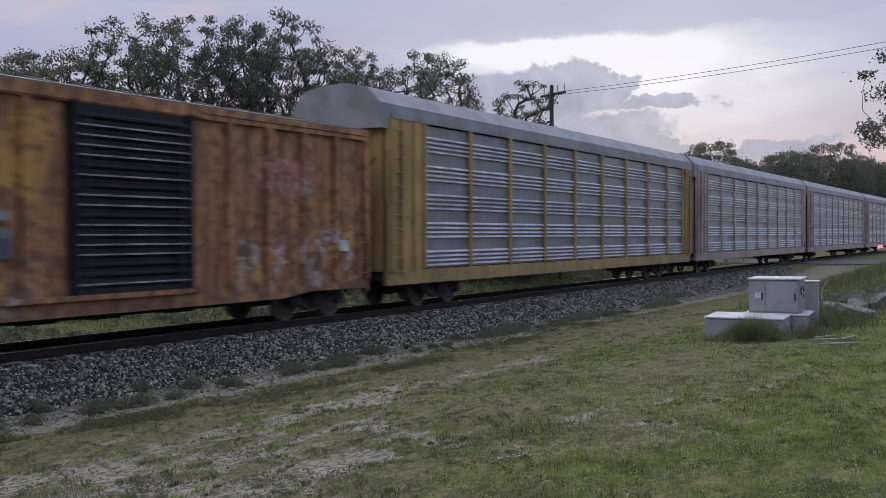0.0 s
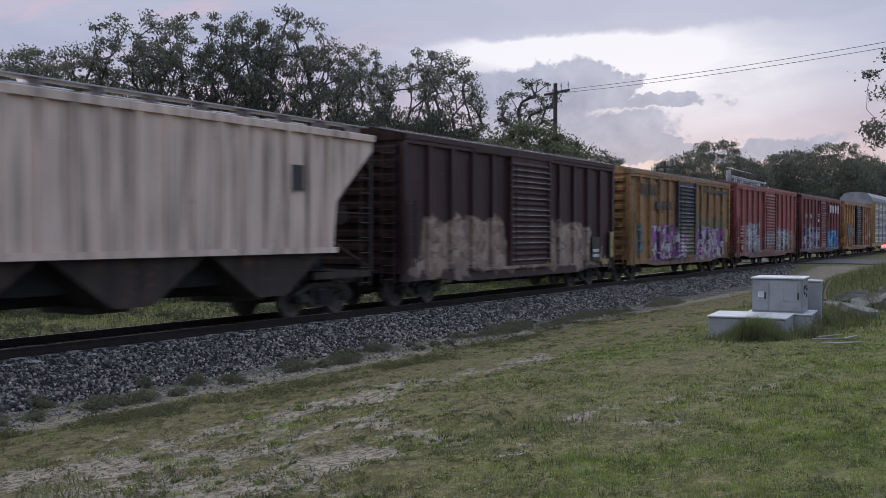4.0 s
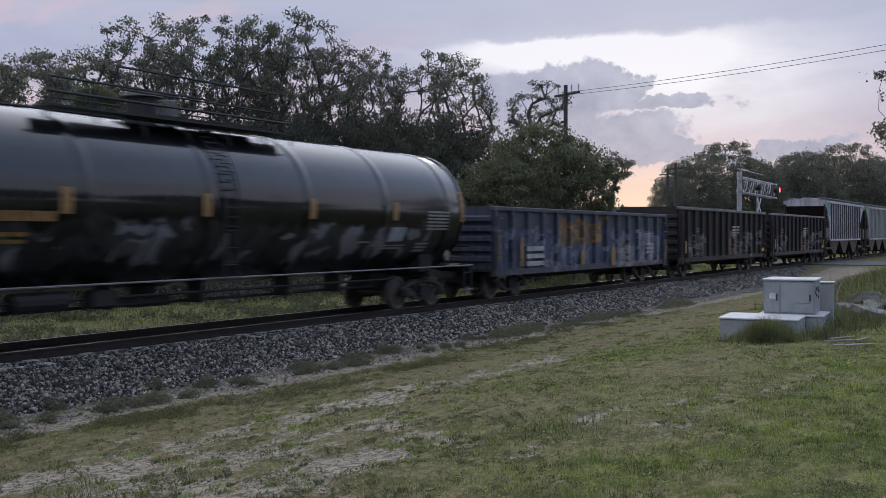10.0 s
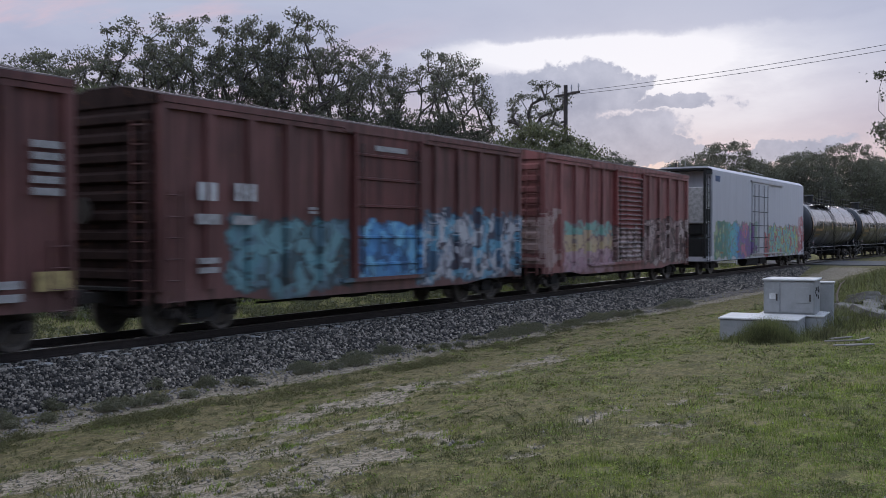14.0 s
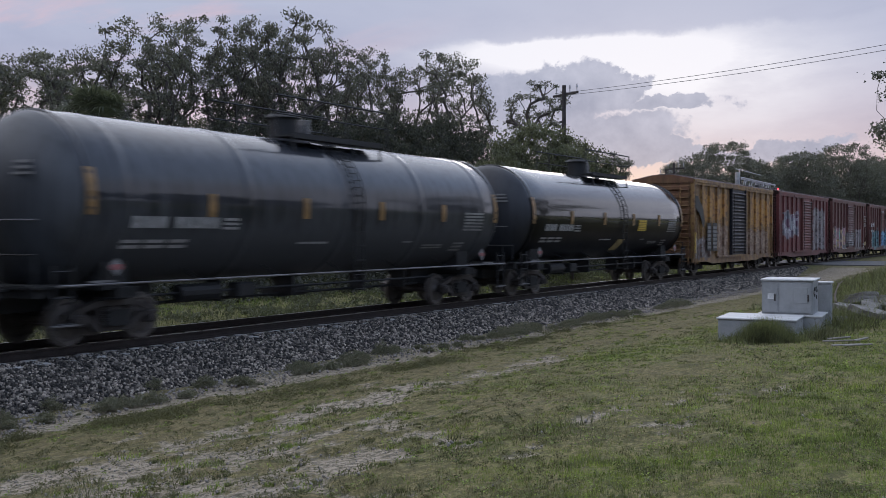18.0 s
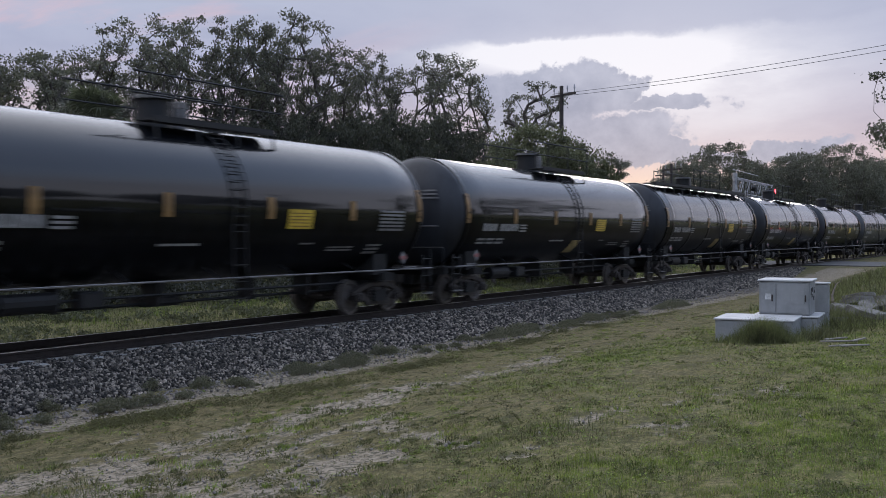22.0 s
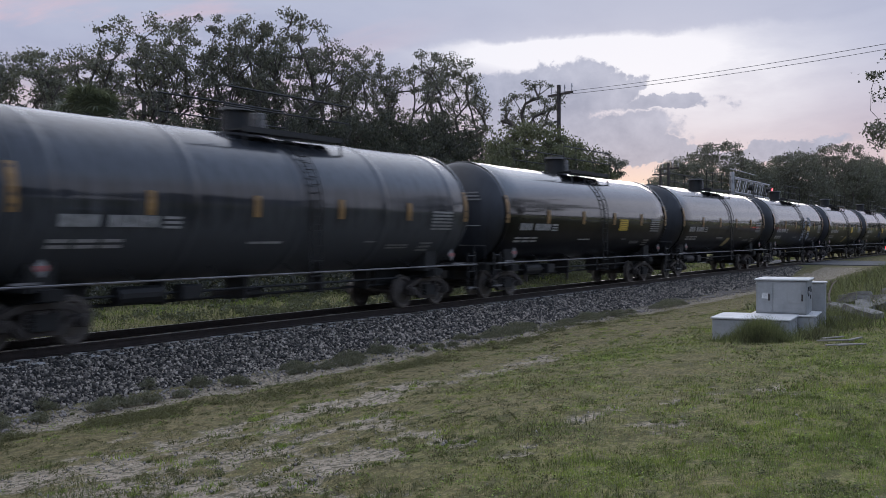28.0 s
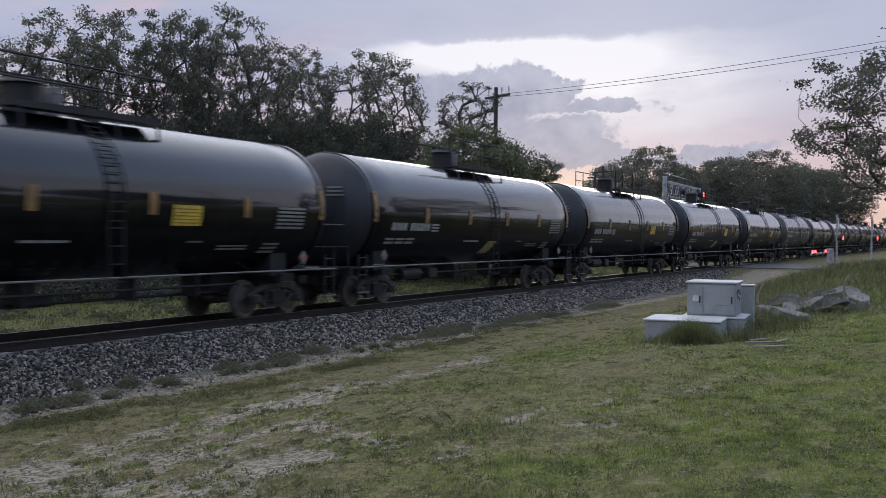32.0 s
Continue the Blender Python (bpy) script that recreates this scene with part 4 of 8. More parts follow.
# ------------------------------------------------------------- train: gondolas


def gondola(label, body, xc, top=3.42, half=8.0, marks=None, posts=15):
    car = thing("gondola_car", label, "gondola car", "freight cars of the train", at=pose(xc, TRACK_Y, 0))
    W = 1.45
    for s in (-1, 1):
        part("side_wall", cuboid(-half, half, min(s * W, s * (W - 0.05)), max(s * W, s * (W - 0.05)), 0.95, top), body, car)
        part("top_chord", cuboid(-half - 0.02, half + 0.02, min(s * (W - 0.06), s * (W + 0.10)), max(s * (W - 0.06), s * (W + 0.10)), top - 0.14, top, bev=0.02), M["dustgrey"] if top > 3.2 else body, car, "dusty top rim")
        part("side_sill", cuboid(-half, half, min(s * W, s * (W + 0.07)), max(s * W, s * (W + 0.07)), 0.78, 1.0), body, car)
        for i in range(posts):
            x = -half + 0.12 + (2 * half - 0.24) * i / (posts - 1)
            bm = bmesh.new()
            y = s * W
            box(bm, x - 0.085, x + 0.085, min(y, y + s * 0.13), max(y, y + s * 0.13), 1.0, top - 0.13)
            part("side_post", bm, body, car)
        prof = [(half - 0.06, 0.95), (half, 0.95)]
        for i in range(5):
            z = 1.2 + i * (top - 1.4) / 5
            prof += [(half, z), (half + 0.11, z + 0.06), (half + 0.11, z + 0.18), (half, z + 0.24)]
        prof += [(half, top), (half - 0.06, top)]
        e = prism(bmesh.new(), [(s * px, pz) for px, pz in (prof if s > 0 else prof[::-1])], -W, W)
        part("end_wall", e, body, car, "ribbed end wall")
        ladder(car, s * (half - 0.35), -W - 0.16, 0.75, top - 0.4, body)
    part("floor_plate", cuboid(-half, half, -W, W, 0.92, 1.0), M["under"], car)
    part("centre_sill", cuboid(-half + 0.2, half - 0.2, -0.35, 0.35, 0.55, 0.92), M["under"], car)
    # dark block stands in for the shaded empty inside; no load is modelled
    part("load", cuboid(-half + 0.1, half - 0.1, -W + 0.06, W - 0.06, 1.0, 1.3), M["under"], car, "dark block for the shaded empty inside")
    add_truck(car, -half + 2.0)
    add_truck(car, half - 2.0)
    add_couplers(car, half, 0.9)
    if marks:
        marks(car)
    return car


# ------------------------------------------------------------- train: tank cars


def tankcar(label, shell, xc, half=8.6, rings=0, tapes=6, sign=True, dome_side=-0.35, marks=None, radius=1.72, slant=True, head=None, walkway=False, stencil=True, cz=2.78):
    """A tank car: shell with elliptical heads, tapes and stencils, top fittings with platform, sills, rails and pipes."""
    car = thing("tank_car", label, "tank car", "freight cars of the train", at=pose(xc, TRACK_Y, 0))
    R = radius
    b = R * 0.5
    prof = [(-half, 0.0)]
    for i in range(1, 11):
        a = math.pi / 2 * i / 10
        prof.append((-half + b * (1 - math.cos(a)), R * math.sin(a)))
    straight = half - b - 0.04
    ring = [prof[-2], prof[-1], (-straight, R + 0.012)] + [(-straight + 2 * straight * k / 12, R + 0.012 + 0.004 * math.sin(k * 2.4)) for k in range(1, 12)]
    ring += [(straight, R + 0.012), (-prof[-1][0], prof[-1][1]), (-prof[-2][0], prof[-2][1])]
    part("tank_shell", lathe_x(bmesh.new(), ring, 64, cz), shell, car, "round steel tank", smooth=True)
    for s in (-1, 1):
        part("tank_head", lathe_x(bmesh.new(), [(-s * x, r) for x, r in prof[:-1]], 64, cz), head or M["head"], car, "dull black domed end", smooth=True)
    for i in range(rings):
        x = -half + b + 0.8 + (2 * half - 2 * b - 1.6) * i / max(1, rings - 1)
        part("jacket_band", lathe_x(bmesh.new(), [(x - 0.17, R + 0.008), (x - 0.12, R + 0.026), (x + 0.12, R + 0.026), (x + 0.17, R + 0.008)], 64, cz), shell, car,
             "raised jacket band", smooth=True)
    for s in (-1, 1):
        x = s * (half - b - 0.02)
        part("end_band", lathe_x(bmesh.new(), [(x - 0.05, R), (x - 0.04, R + 0.03), (x + 0.04, R + 0.03), (x + 0.05, R)], 64, cz), shell, car)

    def curved(bm, x0, x1, z0, z1, lean=0.0, side=-1, base=None):
        base = z0 if base is None else base
        vs = []
        for k in range(5):
            z = z0 + (z1 - z0) * k / 4
            y = side * math.sqrt((R + 0.032) ** 2 - (z - cz) ** 2)
            o = lean * (z - base)
            vs.append((bm.verts.new((x0 + o, y, z)), bm.verts.new((x1 + o, y, z))))
        for p, q in zip(vs, vs[1:]):
            bm.faces.new((p[0], p[1], q[1], q[0]))

    # reflective tapes on the near and far sides, the two at the ends taller
    end = half - b - 0.03
    for side in (-1, 1):
        for i in range(tapes):
            x = -end + 2 * end * i / max(1, tapes - 1)
            big = i in (0, tapes - 1)
            z0, z1 = (2.48, 3.36) if big else (2.48, 2.96)
            bm = bmesh.new()
            curved(bm, x - (0.11 if big else 0.12), x + (0.11 if big else 0.12), z0, z1, side=side)
            part("reflective_tape", bm, M["amber"], car, "amber reflective tape")

    def patch(name, mat, x0, x1, z0, z1, rows=1, lab="", lean=0.0, letters=1):
        bm = bmesh.new()
        for i in range(rows):
            a = z0 + (z1 - z0) * i / rows
            c = a + (z1 - z0) / rows * (0.58 if rows > 1 else 1.0)
            w = (x1 - x0) / letters
            for k in range(letters):
                curved(bm, x0 + k * w + (0.09 * w if letters > 1 else 0), x0 + (k + 1) * w - (0.09 * w if letters > 1 else 0), a, c, lean, base=z0)
        return part(name, bm, mat, car, lab)

    e = half
    if stencil:
        patch("stencil_marking", M["offwhite"], 1.85 - e, 2.77 - e, 2.24, 2.47, 1, "white stencilled block", letters=4)
        patch("stencil_marking", M["offwhite"], 2.97 - e, 4.23 - e, 2.24, 2.47, 1, "white stencilled block", letters=6)
        patch("stencil_marking", M["offwhite"], 4.36 - e, 4.82 - e, 2.22, 2.50, 3, "rows of small white stencil")
        patch("stencil_marking", M["offwhite"], 1.67 - e, 3.48 - e, 1.84, 2.06, 2, "rows of small white stencil", letters=3)
        patch("stencil_marking", M["offwhite"], 6.95 - e, 8.1 - e, 1.89, 1.94, 1, "thin stencilled line")
    patch("stencil_marking", M["dimwhite"], e - 2.78, e - 1.66, 2.23, 2.80, 6, "rows of small white stencil")
    patch("stencil_marking", M["dimwhite"], e - 5.8, e - 5.3, 1.89, 1.93, 1, "thin stencilled line")
    patch("stencil_marking", M["dimwhite"], e - 4.7, e - 3.65, 1.72, 1.86, 2, "rows of small white stencil")
    patch("stencil_marking", M["dimwhite"], e - 3.1, e - 2.5, 1.63, 1.92, 3, "rows of small white stencil", 0.3)
    if sign:
        panel = patch("yellow_panel", M["yellowsign"], e - 6.45, e - 5.55, 2.26, 2.71, 1, "yellow notice panel")
        bm = bmesh.new()
        for k in range(5):
            z = 2.31 + k * 0.075
            y = -math.sqrt((R + 0.034) ** 2 - (z - cz) ** 2)
            box(bm, e - 6.38, e - 5.64, y - 0.003, y + 0.004, z, z + 0.025)
        part("panel_text", bm, M["darkamber"], panel, "rows of small dark text")
    if slant:
        patch("slanted_panel", M["buffsign"], e - 8.5, e - 7.75, 1.47, 1.92, 1, "slanted faded amber notice panel", 0.5)
    for x in (-1, 1):
        pl = bmesh.new()
        prism(pl, [(0, -0.17), (0.17, 0), (0, 0.17), (-0.17, 0)], -0.012, 0.012)
        pc = part("placard", pl, M["dimwhite"], car, "diamond hazard placard in a holder", at=pose(x * (e - 1.55), -1.62, 1.50))
        part("placard_band", cuboid(-0.14, 0.14, -0.016, -0.012, -0.05, 0.05), M["redsign"], pc, "faded red band")
    # marks and a grab rail on each domed end
    for s in (-1, 1):
        for y0, y1 in ((-1.15, -0.55), (0.55, 1.15)):
            hd = bmesh.new()
            m = (y0 + y1) / 2
            for k in range(3):
                z = cz + 0.42 + k * 0.11
                x = s * (half - b + b * math.sqrt(max(0.0, 1 - (m * m + (z - cz) ** 2) / (R * R)))) + s * 0.06
                box(hd, x - 0.005, x + 0.005, y0 + 0.05 * k, y1, z, z + 0.05)
            part("head_marking", hd, M["dimwhite"], car, "short rows of white stencil on the domed end")
        gr = bmesh.new()
        x = s * (half + 0.05)
        tube(gr, (x - s * 0.5, -1.3, 2.38), (x, -0.75, 2.38), 0.018, n=5)
        tube(gr, (x, -0.75, 2.38), (x, 0.75, 2.38), 0.018, n=5)
        tube(gr, (x - s * 0.5, 1.3, 2.38), (x, 0.75, 2.38), 0.018, n=5)
        part("grab_rail", gr, M["dustgrey"], car, "thin rail across the domed end")
    # top fittings: valve housing, hatch, platform and railings
    dx = dome_side
    zt = cz + R
    dome = bmesh.new()
    tube(dome, (dx, 0, zt - 0.1), (dx, 0, zt + 0.55), 0.36, n=20)
    tube(dome, (dx, 0, zt + 0.55), (dx, 0, zt + 0.64), 0.46, 0.36, n=20)
    part("protective_dome", dome, M["black"], car, "black valve housing")
    hatch = bmesh.new()
    tube(hatch, (dx + 0.78, 0, zt - 0.05), (dx + 0.78, 0, zt + 0.42), 0.2, n=12)
    box(hatch, dx + 0.66, dx + 0.9, -0.16, 0.16, zt + 0.42, zt + 0.58, 0.02)
    part("relief_valve", hatch, M["dustgrey"], car, "grey relief valve")
    mw = bmesh.new()
    tube(mw, (dx + 1.75, 0, zt - 0.05), (dx + 1.75, 0, zt + 0.16), 0.3, n=16)
    tube(mw, (dx + 1.75, -0.3, zt + 0.16), (dx + 1.75, 0.3, zt + 0.20), 0.04, n=6)
    part("manway", mw, M["black"], car, "round manway cover")
    a0, a1 = (-e + 0.9, e - 0.9) if walkway else (dx - 0.95, dx + 2.75)
    for s in (-1, 1):
        pf = bmesh.new()
        box(pf, a0, a1, s * 0.80 - 0.30, s * 0.80 + 0.30, zt - 0.02, zt + 0.02)
        box(pf, a0, a1, s * 1.10 - 0.02, s * 1.10 + 0.02, zt - 0.06, zt + 0.07)
        k = max(3, int((a1 - a0) / 1.2))
        for i in range(k + 1):
            x = a0 + 0.05 + (a1 - a0 - 0.1) * i / k
            tube(pf, (x, s * 1.05, zt), (x, s * 1.12, cz + math.sqrt(R * R - 1.2544) - 0.02), 0.03, n=5)
        part("platform", pf, M["black"], car, "grated platform along the tank's crown" if walkway else "grated platform round the valve housing")
        hr = bmesh.new()
        b0, b1 = dx - 1.5, dx + 3.1
        for x in (b0, dx - 0.4, dx + 1.3, b1):
            tube(hr, (x, s * 1.05, zt - 0.05), (x, s * 1.05, zt + 0.92), 0.022, n=5)
        tube(hr, (b0, s * 1.05, zt + 0.92), (b1, s * 1.05, zt + 0.92), 0.024, n=5)
        tube(hr, (b0, s * 1.05, zt + 0.48), (b1, s * 1.05, zt + 0.48), 0.02, n=5)
        part("safety_railing", hr, M["black"], car, "thin pipe railing")
        lad = bmesh.new()
        prev = None
        for k in range(13):
            a = radians(30 + k * 6.2)
            z, y = cz + (R + 0.08) * math.cos(a), s * (R + 0.08) * math.sin(a)
            tube(lad, (dx + 0.65, y, z), (dx + 1.05, y, z), 0.015, n=4)
            if prev:
                for xx in (0.65, 1.05):
                    tube(lad, (dx + xx, prev[0], prev[1]), (dx + xx, y, z), 0.02, n=4, caps=False)
            prev = (y, z)
        for xx in (0.65, 1.05):
            tube(lad, (dx + xx, prev[0], prev[1]), (dx + xx, s * 1.78, 0.7), 0.02, n=4)
        for k in range(5):
            tube(lad, (dx + 0.65, s * 1.78, 0.75 + k * 0.36), (dx + 1.05, s * 1.78, 0.75 + k * 0.36), 0.015, n=4)
        part("ladder", lad, M["black"], car, "curved rung ladder over the tank")
    # stub sills, saddles, end platforms and rails
    for s in (-1, 1):
        tk = half - 1.98
        st = bmesh.new()
        box(st, min(s * (half - 3.6), s * (half + 0.12)), max(s * (half - 3.6), s * (half + 0.12)), -0.32, 0.32, 0.66, 1.12)
        box(st, s * (half + 0.02) - 0.12, s * (half + 0.02) + 0.12, -1.5, 1.5, 0.98, 1.2)
        box(st, s * tk - 0.25, s * tk + 0.25, -1.45, 1.45, 0.9, 1.1)
        prism_x(st, [(-1.3, 1.05), (1.3, 1.05), (1.28, 1.62), (0.9, 1.35), (-0.9, 1.35), (-1.28, 1.62)], s * tk - 0.5, s * tk + 0.12)
        part("stub_sill", st, M["under"], car, "end sill and tank saddle")
        part("end_platform", cuboid(min(s * (half - 0.9), s * (half + 0.2)), max(s * (half - 0.9), s * (half + 0.2)), -1.55, 1.55, 1.14, 1.18), M["under"], car)
        rl = bmesh.new()
        for y in (-1.45, 1.45):
            tube(rl, (s * (half + 0.12), y, 1.18), (s * (half + 0.12), y, 1.75), 0.02, n=5)
        tube(rl, (s * (half + 0.12), -1.45, 1.75), (s * (half + 0.12), 1.45, 1.75), 0.02, n=5)
        part("end_railing", rl, M["black"], car)
        ladder(car, s * (half - 0.35), -1.62, 0.5, 1.45, M["black"])
        step = bmesh.new()
        box(step, s * (half - 0.35) - 0.25, s * (half - 0.35) + 0.25, -1.70, -1.6, 0.46, 0.49)
        box(step, s * (half - 1.2) - 0.3, s * (half - 1.2) + 0.3, -1.66, -1.62, 1.22, 1.26)
        part("sill_step", step, M["dustgrey"], car)
    for y in (-1.70, 1.70):
        rail = bmesh.new()
        tube(rail, (-half + 0.2, y, 1.19), (half - 0.2, y, 1.19), 0.021, n=6)
        part("side_handrail", rail, M["palesteel"], car, "long pipe handrail along the tank's foot")
    pipes = bmesh.new()
    tube(pipes, (-half + 2.6, -0.75, 0.86), (half - 2.6, -0.75, 0.86), 0.032, n=5)
    tube(pipes, (-half + 2.6, -0.35, 0.66), (half - 2.6, -0.35, 0.66), 0.036, n=5)
    for i in range(7):
        x = -half + 1.2 + i * (2 * half - 2.4) / 6
        for y in (-1.70, 1.70):
            tube(pipes, (x, y, 1.17), (x, y * 0.68, 1.42), 0.016, n=4)
    for x in (-3.4, -0.9, 2.0, 4.0):
        box(pipes, x - 0.03, x + 0.03, -0.8, -0.3, 0.62, 1.12)
    part("brake_pipe", pipes, M["black"], car, "pipes and brackets under the belly")
    ot = bmesh.new()
    tube(ot, (dx, 0, 1.12), (dx, 0, 0.72), 0.34, 0.24, n=14)
    box(ot, dx - 0.55, dx + 0.55, -0.35, 0.35, 0.58, 0.80, 0.05)
    part("bottom_outlet", ot, M["black"], car, "outlet valve under the belly")
    cyl = bmesh.new()
    tube(cyl, (-half + 3.9, -0.75, 0.86), (-half + 5.1, -0.75, 0.86), 0.19, n=12)
    box(cyl, -half + 5.6, -half + 6.2, -0.95, -0.55, 0.68, 1.02, 0.04)
    part("brake_cylinder", cyl, M["black"], car)
    add_truck(car, -half + 1.98)
    add_truck(car, half - 1.98)
    add_couplers(car, half, 0.55)
    if marks:
        marks(car, patch)
    return car


# ------------------------------------------------------------- train: refrigerator car


def reefer(label, body, xc, half=11.2):
    car = thing("refrigerator_car", label, "refrigerator car", "freight cars of the train", at=pose(xc, TRACK_Y, 0))
    W = 1.5
    b = bmesh.new()
    prism_x(b, [(-W, 0.9), (W, 0.9), (W, 5.42), (1.2, 5.62), (-1.2, 5.62), (-W, 5.42)], -half + 1.3, half)
    part("body", b, body, car, "smooth white insulated body")
    part("side_sill", cuboid(-half + 0.3, half, -W - 0.012, W + 0.012, 0.74, 0.98), body, car)
    for s in (-1, 1):
        d = bmesh.new()
        y = s * W
        box(d, -2.35, 1.25, min(y, y + s * 0.07), max(y, y + s * 0.07), 1.02, 5.1)
        dd = part("plug_door", d, body, car, "white plug door")
        for x in (-2.05, -1.1, 0.1, 0.95):
            part("lock_rod", tube(bmesh.new(), (x, y + s * 0.12, 1.05), (x, y + s * 0.12, 5.0), 0.025, n=5), M["galv"], dd)
        for z in (1.3, 1.9, 2.6, 3.4, 4.3):
            part("door_bar", cuboid(-2.3, 1.2, min(y + s * 0.06, y + s * 0.1), max(y + s * 0.06, y + s * 0.1), z, z + 0.035), M["under"], dd)
        part("door_rail", cuboid(-2.6, 5.0, min(y, y + s * 0.11), max(y, y + s * 0.11), 5.12, 5.2), M["galv"], car)
        part("door_rail", cuboid(-2.6, 5.0, min(y, y + s * 0.11), max(y, y + s * 0.11), 0.93, 1.0), M["galv"], car)
    u = bmesh.new()
    box(u, -half + 0.35, -half + 1.28, -1.25, 1.25, 2.1, 4.0, 0.05)
    box(u, -half + 0.3, -half + 1.28, -1.3, 1.3, 0.95, 1.9, 0.04)
    part("machinery_bay", u, M["under"], car, "dark machinery at the end")
    unit = part("cooling_unit", cuboid(-half + 0.22, -half + 1.29, -1.42, 0.6, 2.65, 4.5, bev=0.05), M["offwhite"], car, "grey-white cooling unit")
    part("louvre", cuboid(-half + 0.5, -half + 1.1, -1.44, -1.421, 2.8, 3.4), M["under"], unit, "dark louvre")
    f = bmesh.new()
    for y in (-W + 0.02, W - 0.14):
        box(f, -half + 0.18, -half + 0.30, y, y + 0.12, 0.9, 5.3)
        box(f, -half + 0.18, -half + 1.3, y, y + 0.12, 5.2, 5.42)
    box(f, -half + 0.18, -half + 1.3, -W + 0.02, W - 0.02, 5.36, 5.46)
    part("end_frame", f, M["under"], car, "dark frame round the cooling machinery")
    ladder(car, -half + 0.6, -W - 0.02, 0.8, 5.0, M["under"])
    ladder(car, half - 0.4, -W - 0.06, 0.8, 2.4, body)
    part("underframe", cuboid(-half + 0.3, half - 0.2, -0.35, 0.35, 0.6, 0.9), M["under"], car)
    tanks = bmesh.new()
    tube(tanks, (-2.4, -1.0, 0.55), (0.2, -1.0, 0.55), 0.28, n=14)
    box(tanks, 1.2, 2.6, -1.1, -0.4, 0.35, 0.8, 0.04)
    part("fuel_tank", tanks, M["under"], car)
    bars(car, M["amber"], [(-8.5 + k * 3.1, -8.0 + k * 3.1, 1.1, 1.2, 1) for k in range(6)], y=-W - 0.008, name="reflective_tape", label="amber reflective tape")
    bars(car, M["bluink"], [(-9.4, -8.6, 4.85, 5.15, 1)], y=-W - 0.008, name="painted_emblem", label="small blue painted block")
    add_truck(car, -half + 2.4)
    add_truck(car, half - 2.4)
    add_couplers(car, half, 0.6)
    return car


# ------------------------------------------------------------- train: the consist
M["roof"] = surface("weathered_galvanised_roof", (0.15, 0.125, 0.125), 0.55, 0.4, 0.3, 1.5, 0.1, second=(0.10, 0.075, 0.07))
M["ribsteel"] = surface("bare_lit_rib_steel", (0.66, 0.66, 0.69), 0.4, 0.25, 0.3, 0.8, 0.1, second=(0.36, 0.36, 0.38))
M["silver"] = surface("silver_roof_sheet", (0.235, 0.225, 0.235), 0.55, 0.1, 0.2, 1.2, 0.1, second=(0.16, 0.153, 0.16))
M["dustgrey"] = surface("dusty_grey_steel", (0.17, 0.16, 0.155), 0.7, 0.1, 0.3, 3.0, 0.1)
M["head"] = paint("dull_black_tank_head", (0.020, 0.021, 0.025), 0.0, 0.45, dirt=0.1, gloss=0.35, streaks=0.5)
M["greyhead"] = paint("dull_grey_tank_head", (0.050, 0.053, 0.058), 0.0, 0.45, dirt=0.1, gloss=0.35, streaks=0.5)
M["dimwhite"] = surface("faded_white_stencil", (0.20, 0.195, 0.19), 0.6, 0.0, 0.3, 6.0, 0.0)
M["darkamber"] = surface("dark_amber_print", (0.20, 0.12, 0.02), 0.6, 0.0, 0.3, 6.0, 0.0)
M["buffsign"] = surface("faded_amber_panel", (0.33, 0.25, 0.10), 0.6, 0.0, 0.3, 5.0, 0.0)
M["palesteel"] = surface("worn_pale_pipe", (0.20, 0.19, 0.19), 0.5, 0.3, 0.3, 2.0, 0.0)
M["slateink"] = surface("slate_blue_paint", (0.075, 0.085, 0.11), 0.6, 0.0, 0.3, 3.0, 0.0)
M["paletag"] = surface("pale_spray_paint", (0.24, 0.26, 0.29), 0.7, 0.0, 0.4, 5.0, 0.0)
M["pinkpanel"] = surface("faded_pink_panel", (0.34, 0.22, 0.20), 0.6, 0.0, 0.4, 3.0, 0.0, second=(0.26, 0.13, 0.12))
M["ribwear"] = surface("scuffed_rib_edge", (0.30, 0.26, 0.25), 0.6, 0.0, 0.6, 1.5, 0.0, second=(0.05, 0.04, 0.04))

PURPLE = [(0.05, 0.03, 0.09), (0.26, 0.06, 0.28), (0.50, 0.48, 0.54), (0.56, 0.50, 0.52), (0.34, 0.08, 0.33)]
WHITES = [(0.05, 0.04, 0.08), (0.38, 0.38, 0.40), (0.12, 0.06, 0.10), (0.46, 0.45, 0.48), (0.13, 0.14, 0.17), (0.28, 0.26, 0.30)]
BLUES = [(0.03, 0.10, 0.20), (0.08, 0.26, 0.46), (0.18, 0.42, 0.58), (0.06, 0.20, 0.40)]
TANS = [(0.22, 0.15, 0.11), (0.32, 0.23, 0.17), (0.26, 0.19, 0.15), (0.36, 0.27, 0.20)]
DUSKS = [(0.05, 0.035, 0.03), (0.36, 0.27, 0.25), (0.22, 0.14, 0.13), (0.42, 0.34, 0.31), (0.12, 0.08, 0.075)]
GREYWHITE = [(0.16, 0.15, 0.16), (0.40, 0.41, 0.43), (0.34, 0.36, 0.39), (0.46, 0.46, 0.47), (0.22, 0.15, 0.15)]
PEACH = [(0.30, 0.13, 0.06), (0.44, 0.33, 0.29), (0.36, 0.17, 0.07), (0.20, 0.11, 0.08), (0.46, 0.25, 0.08)]
TEALS = [(0.04, 0.08, 0.09), (0.10, 0.24, 0.27), (0.14, 0.28, 0.30), (0.10, 0.18, 0.22)]
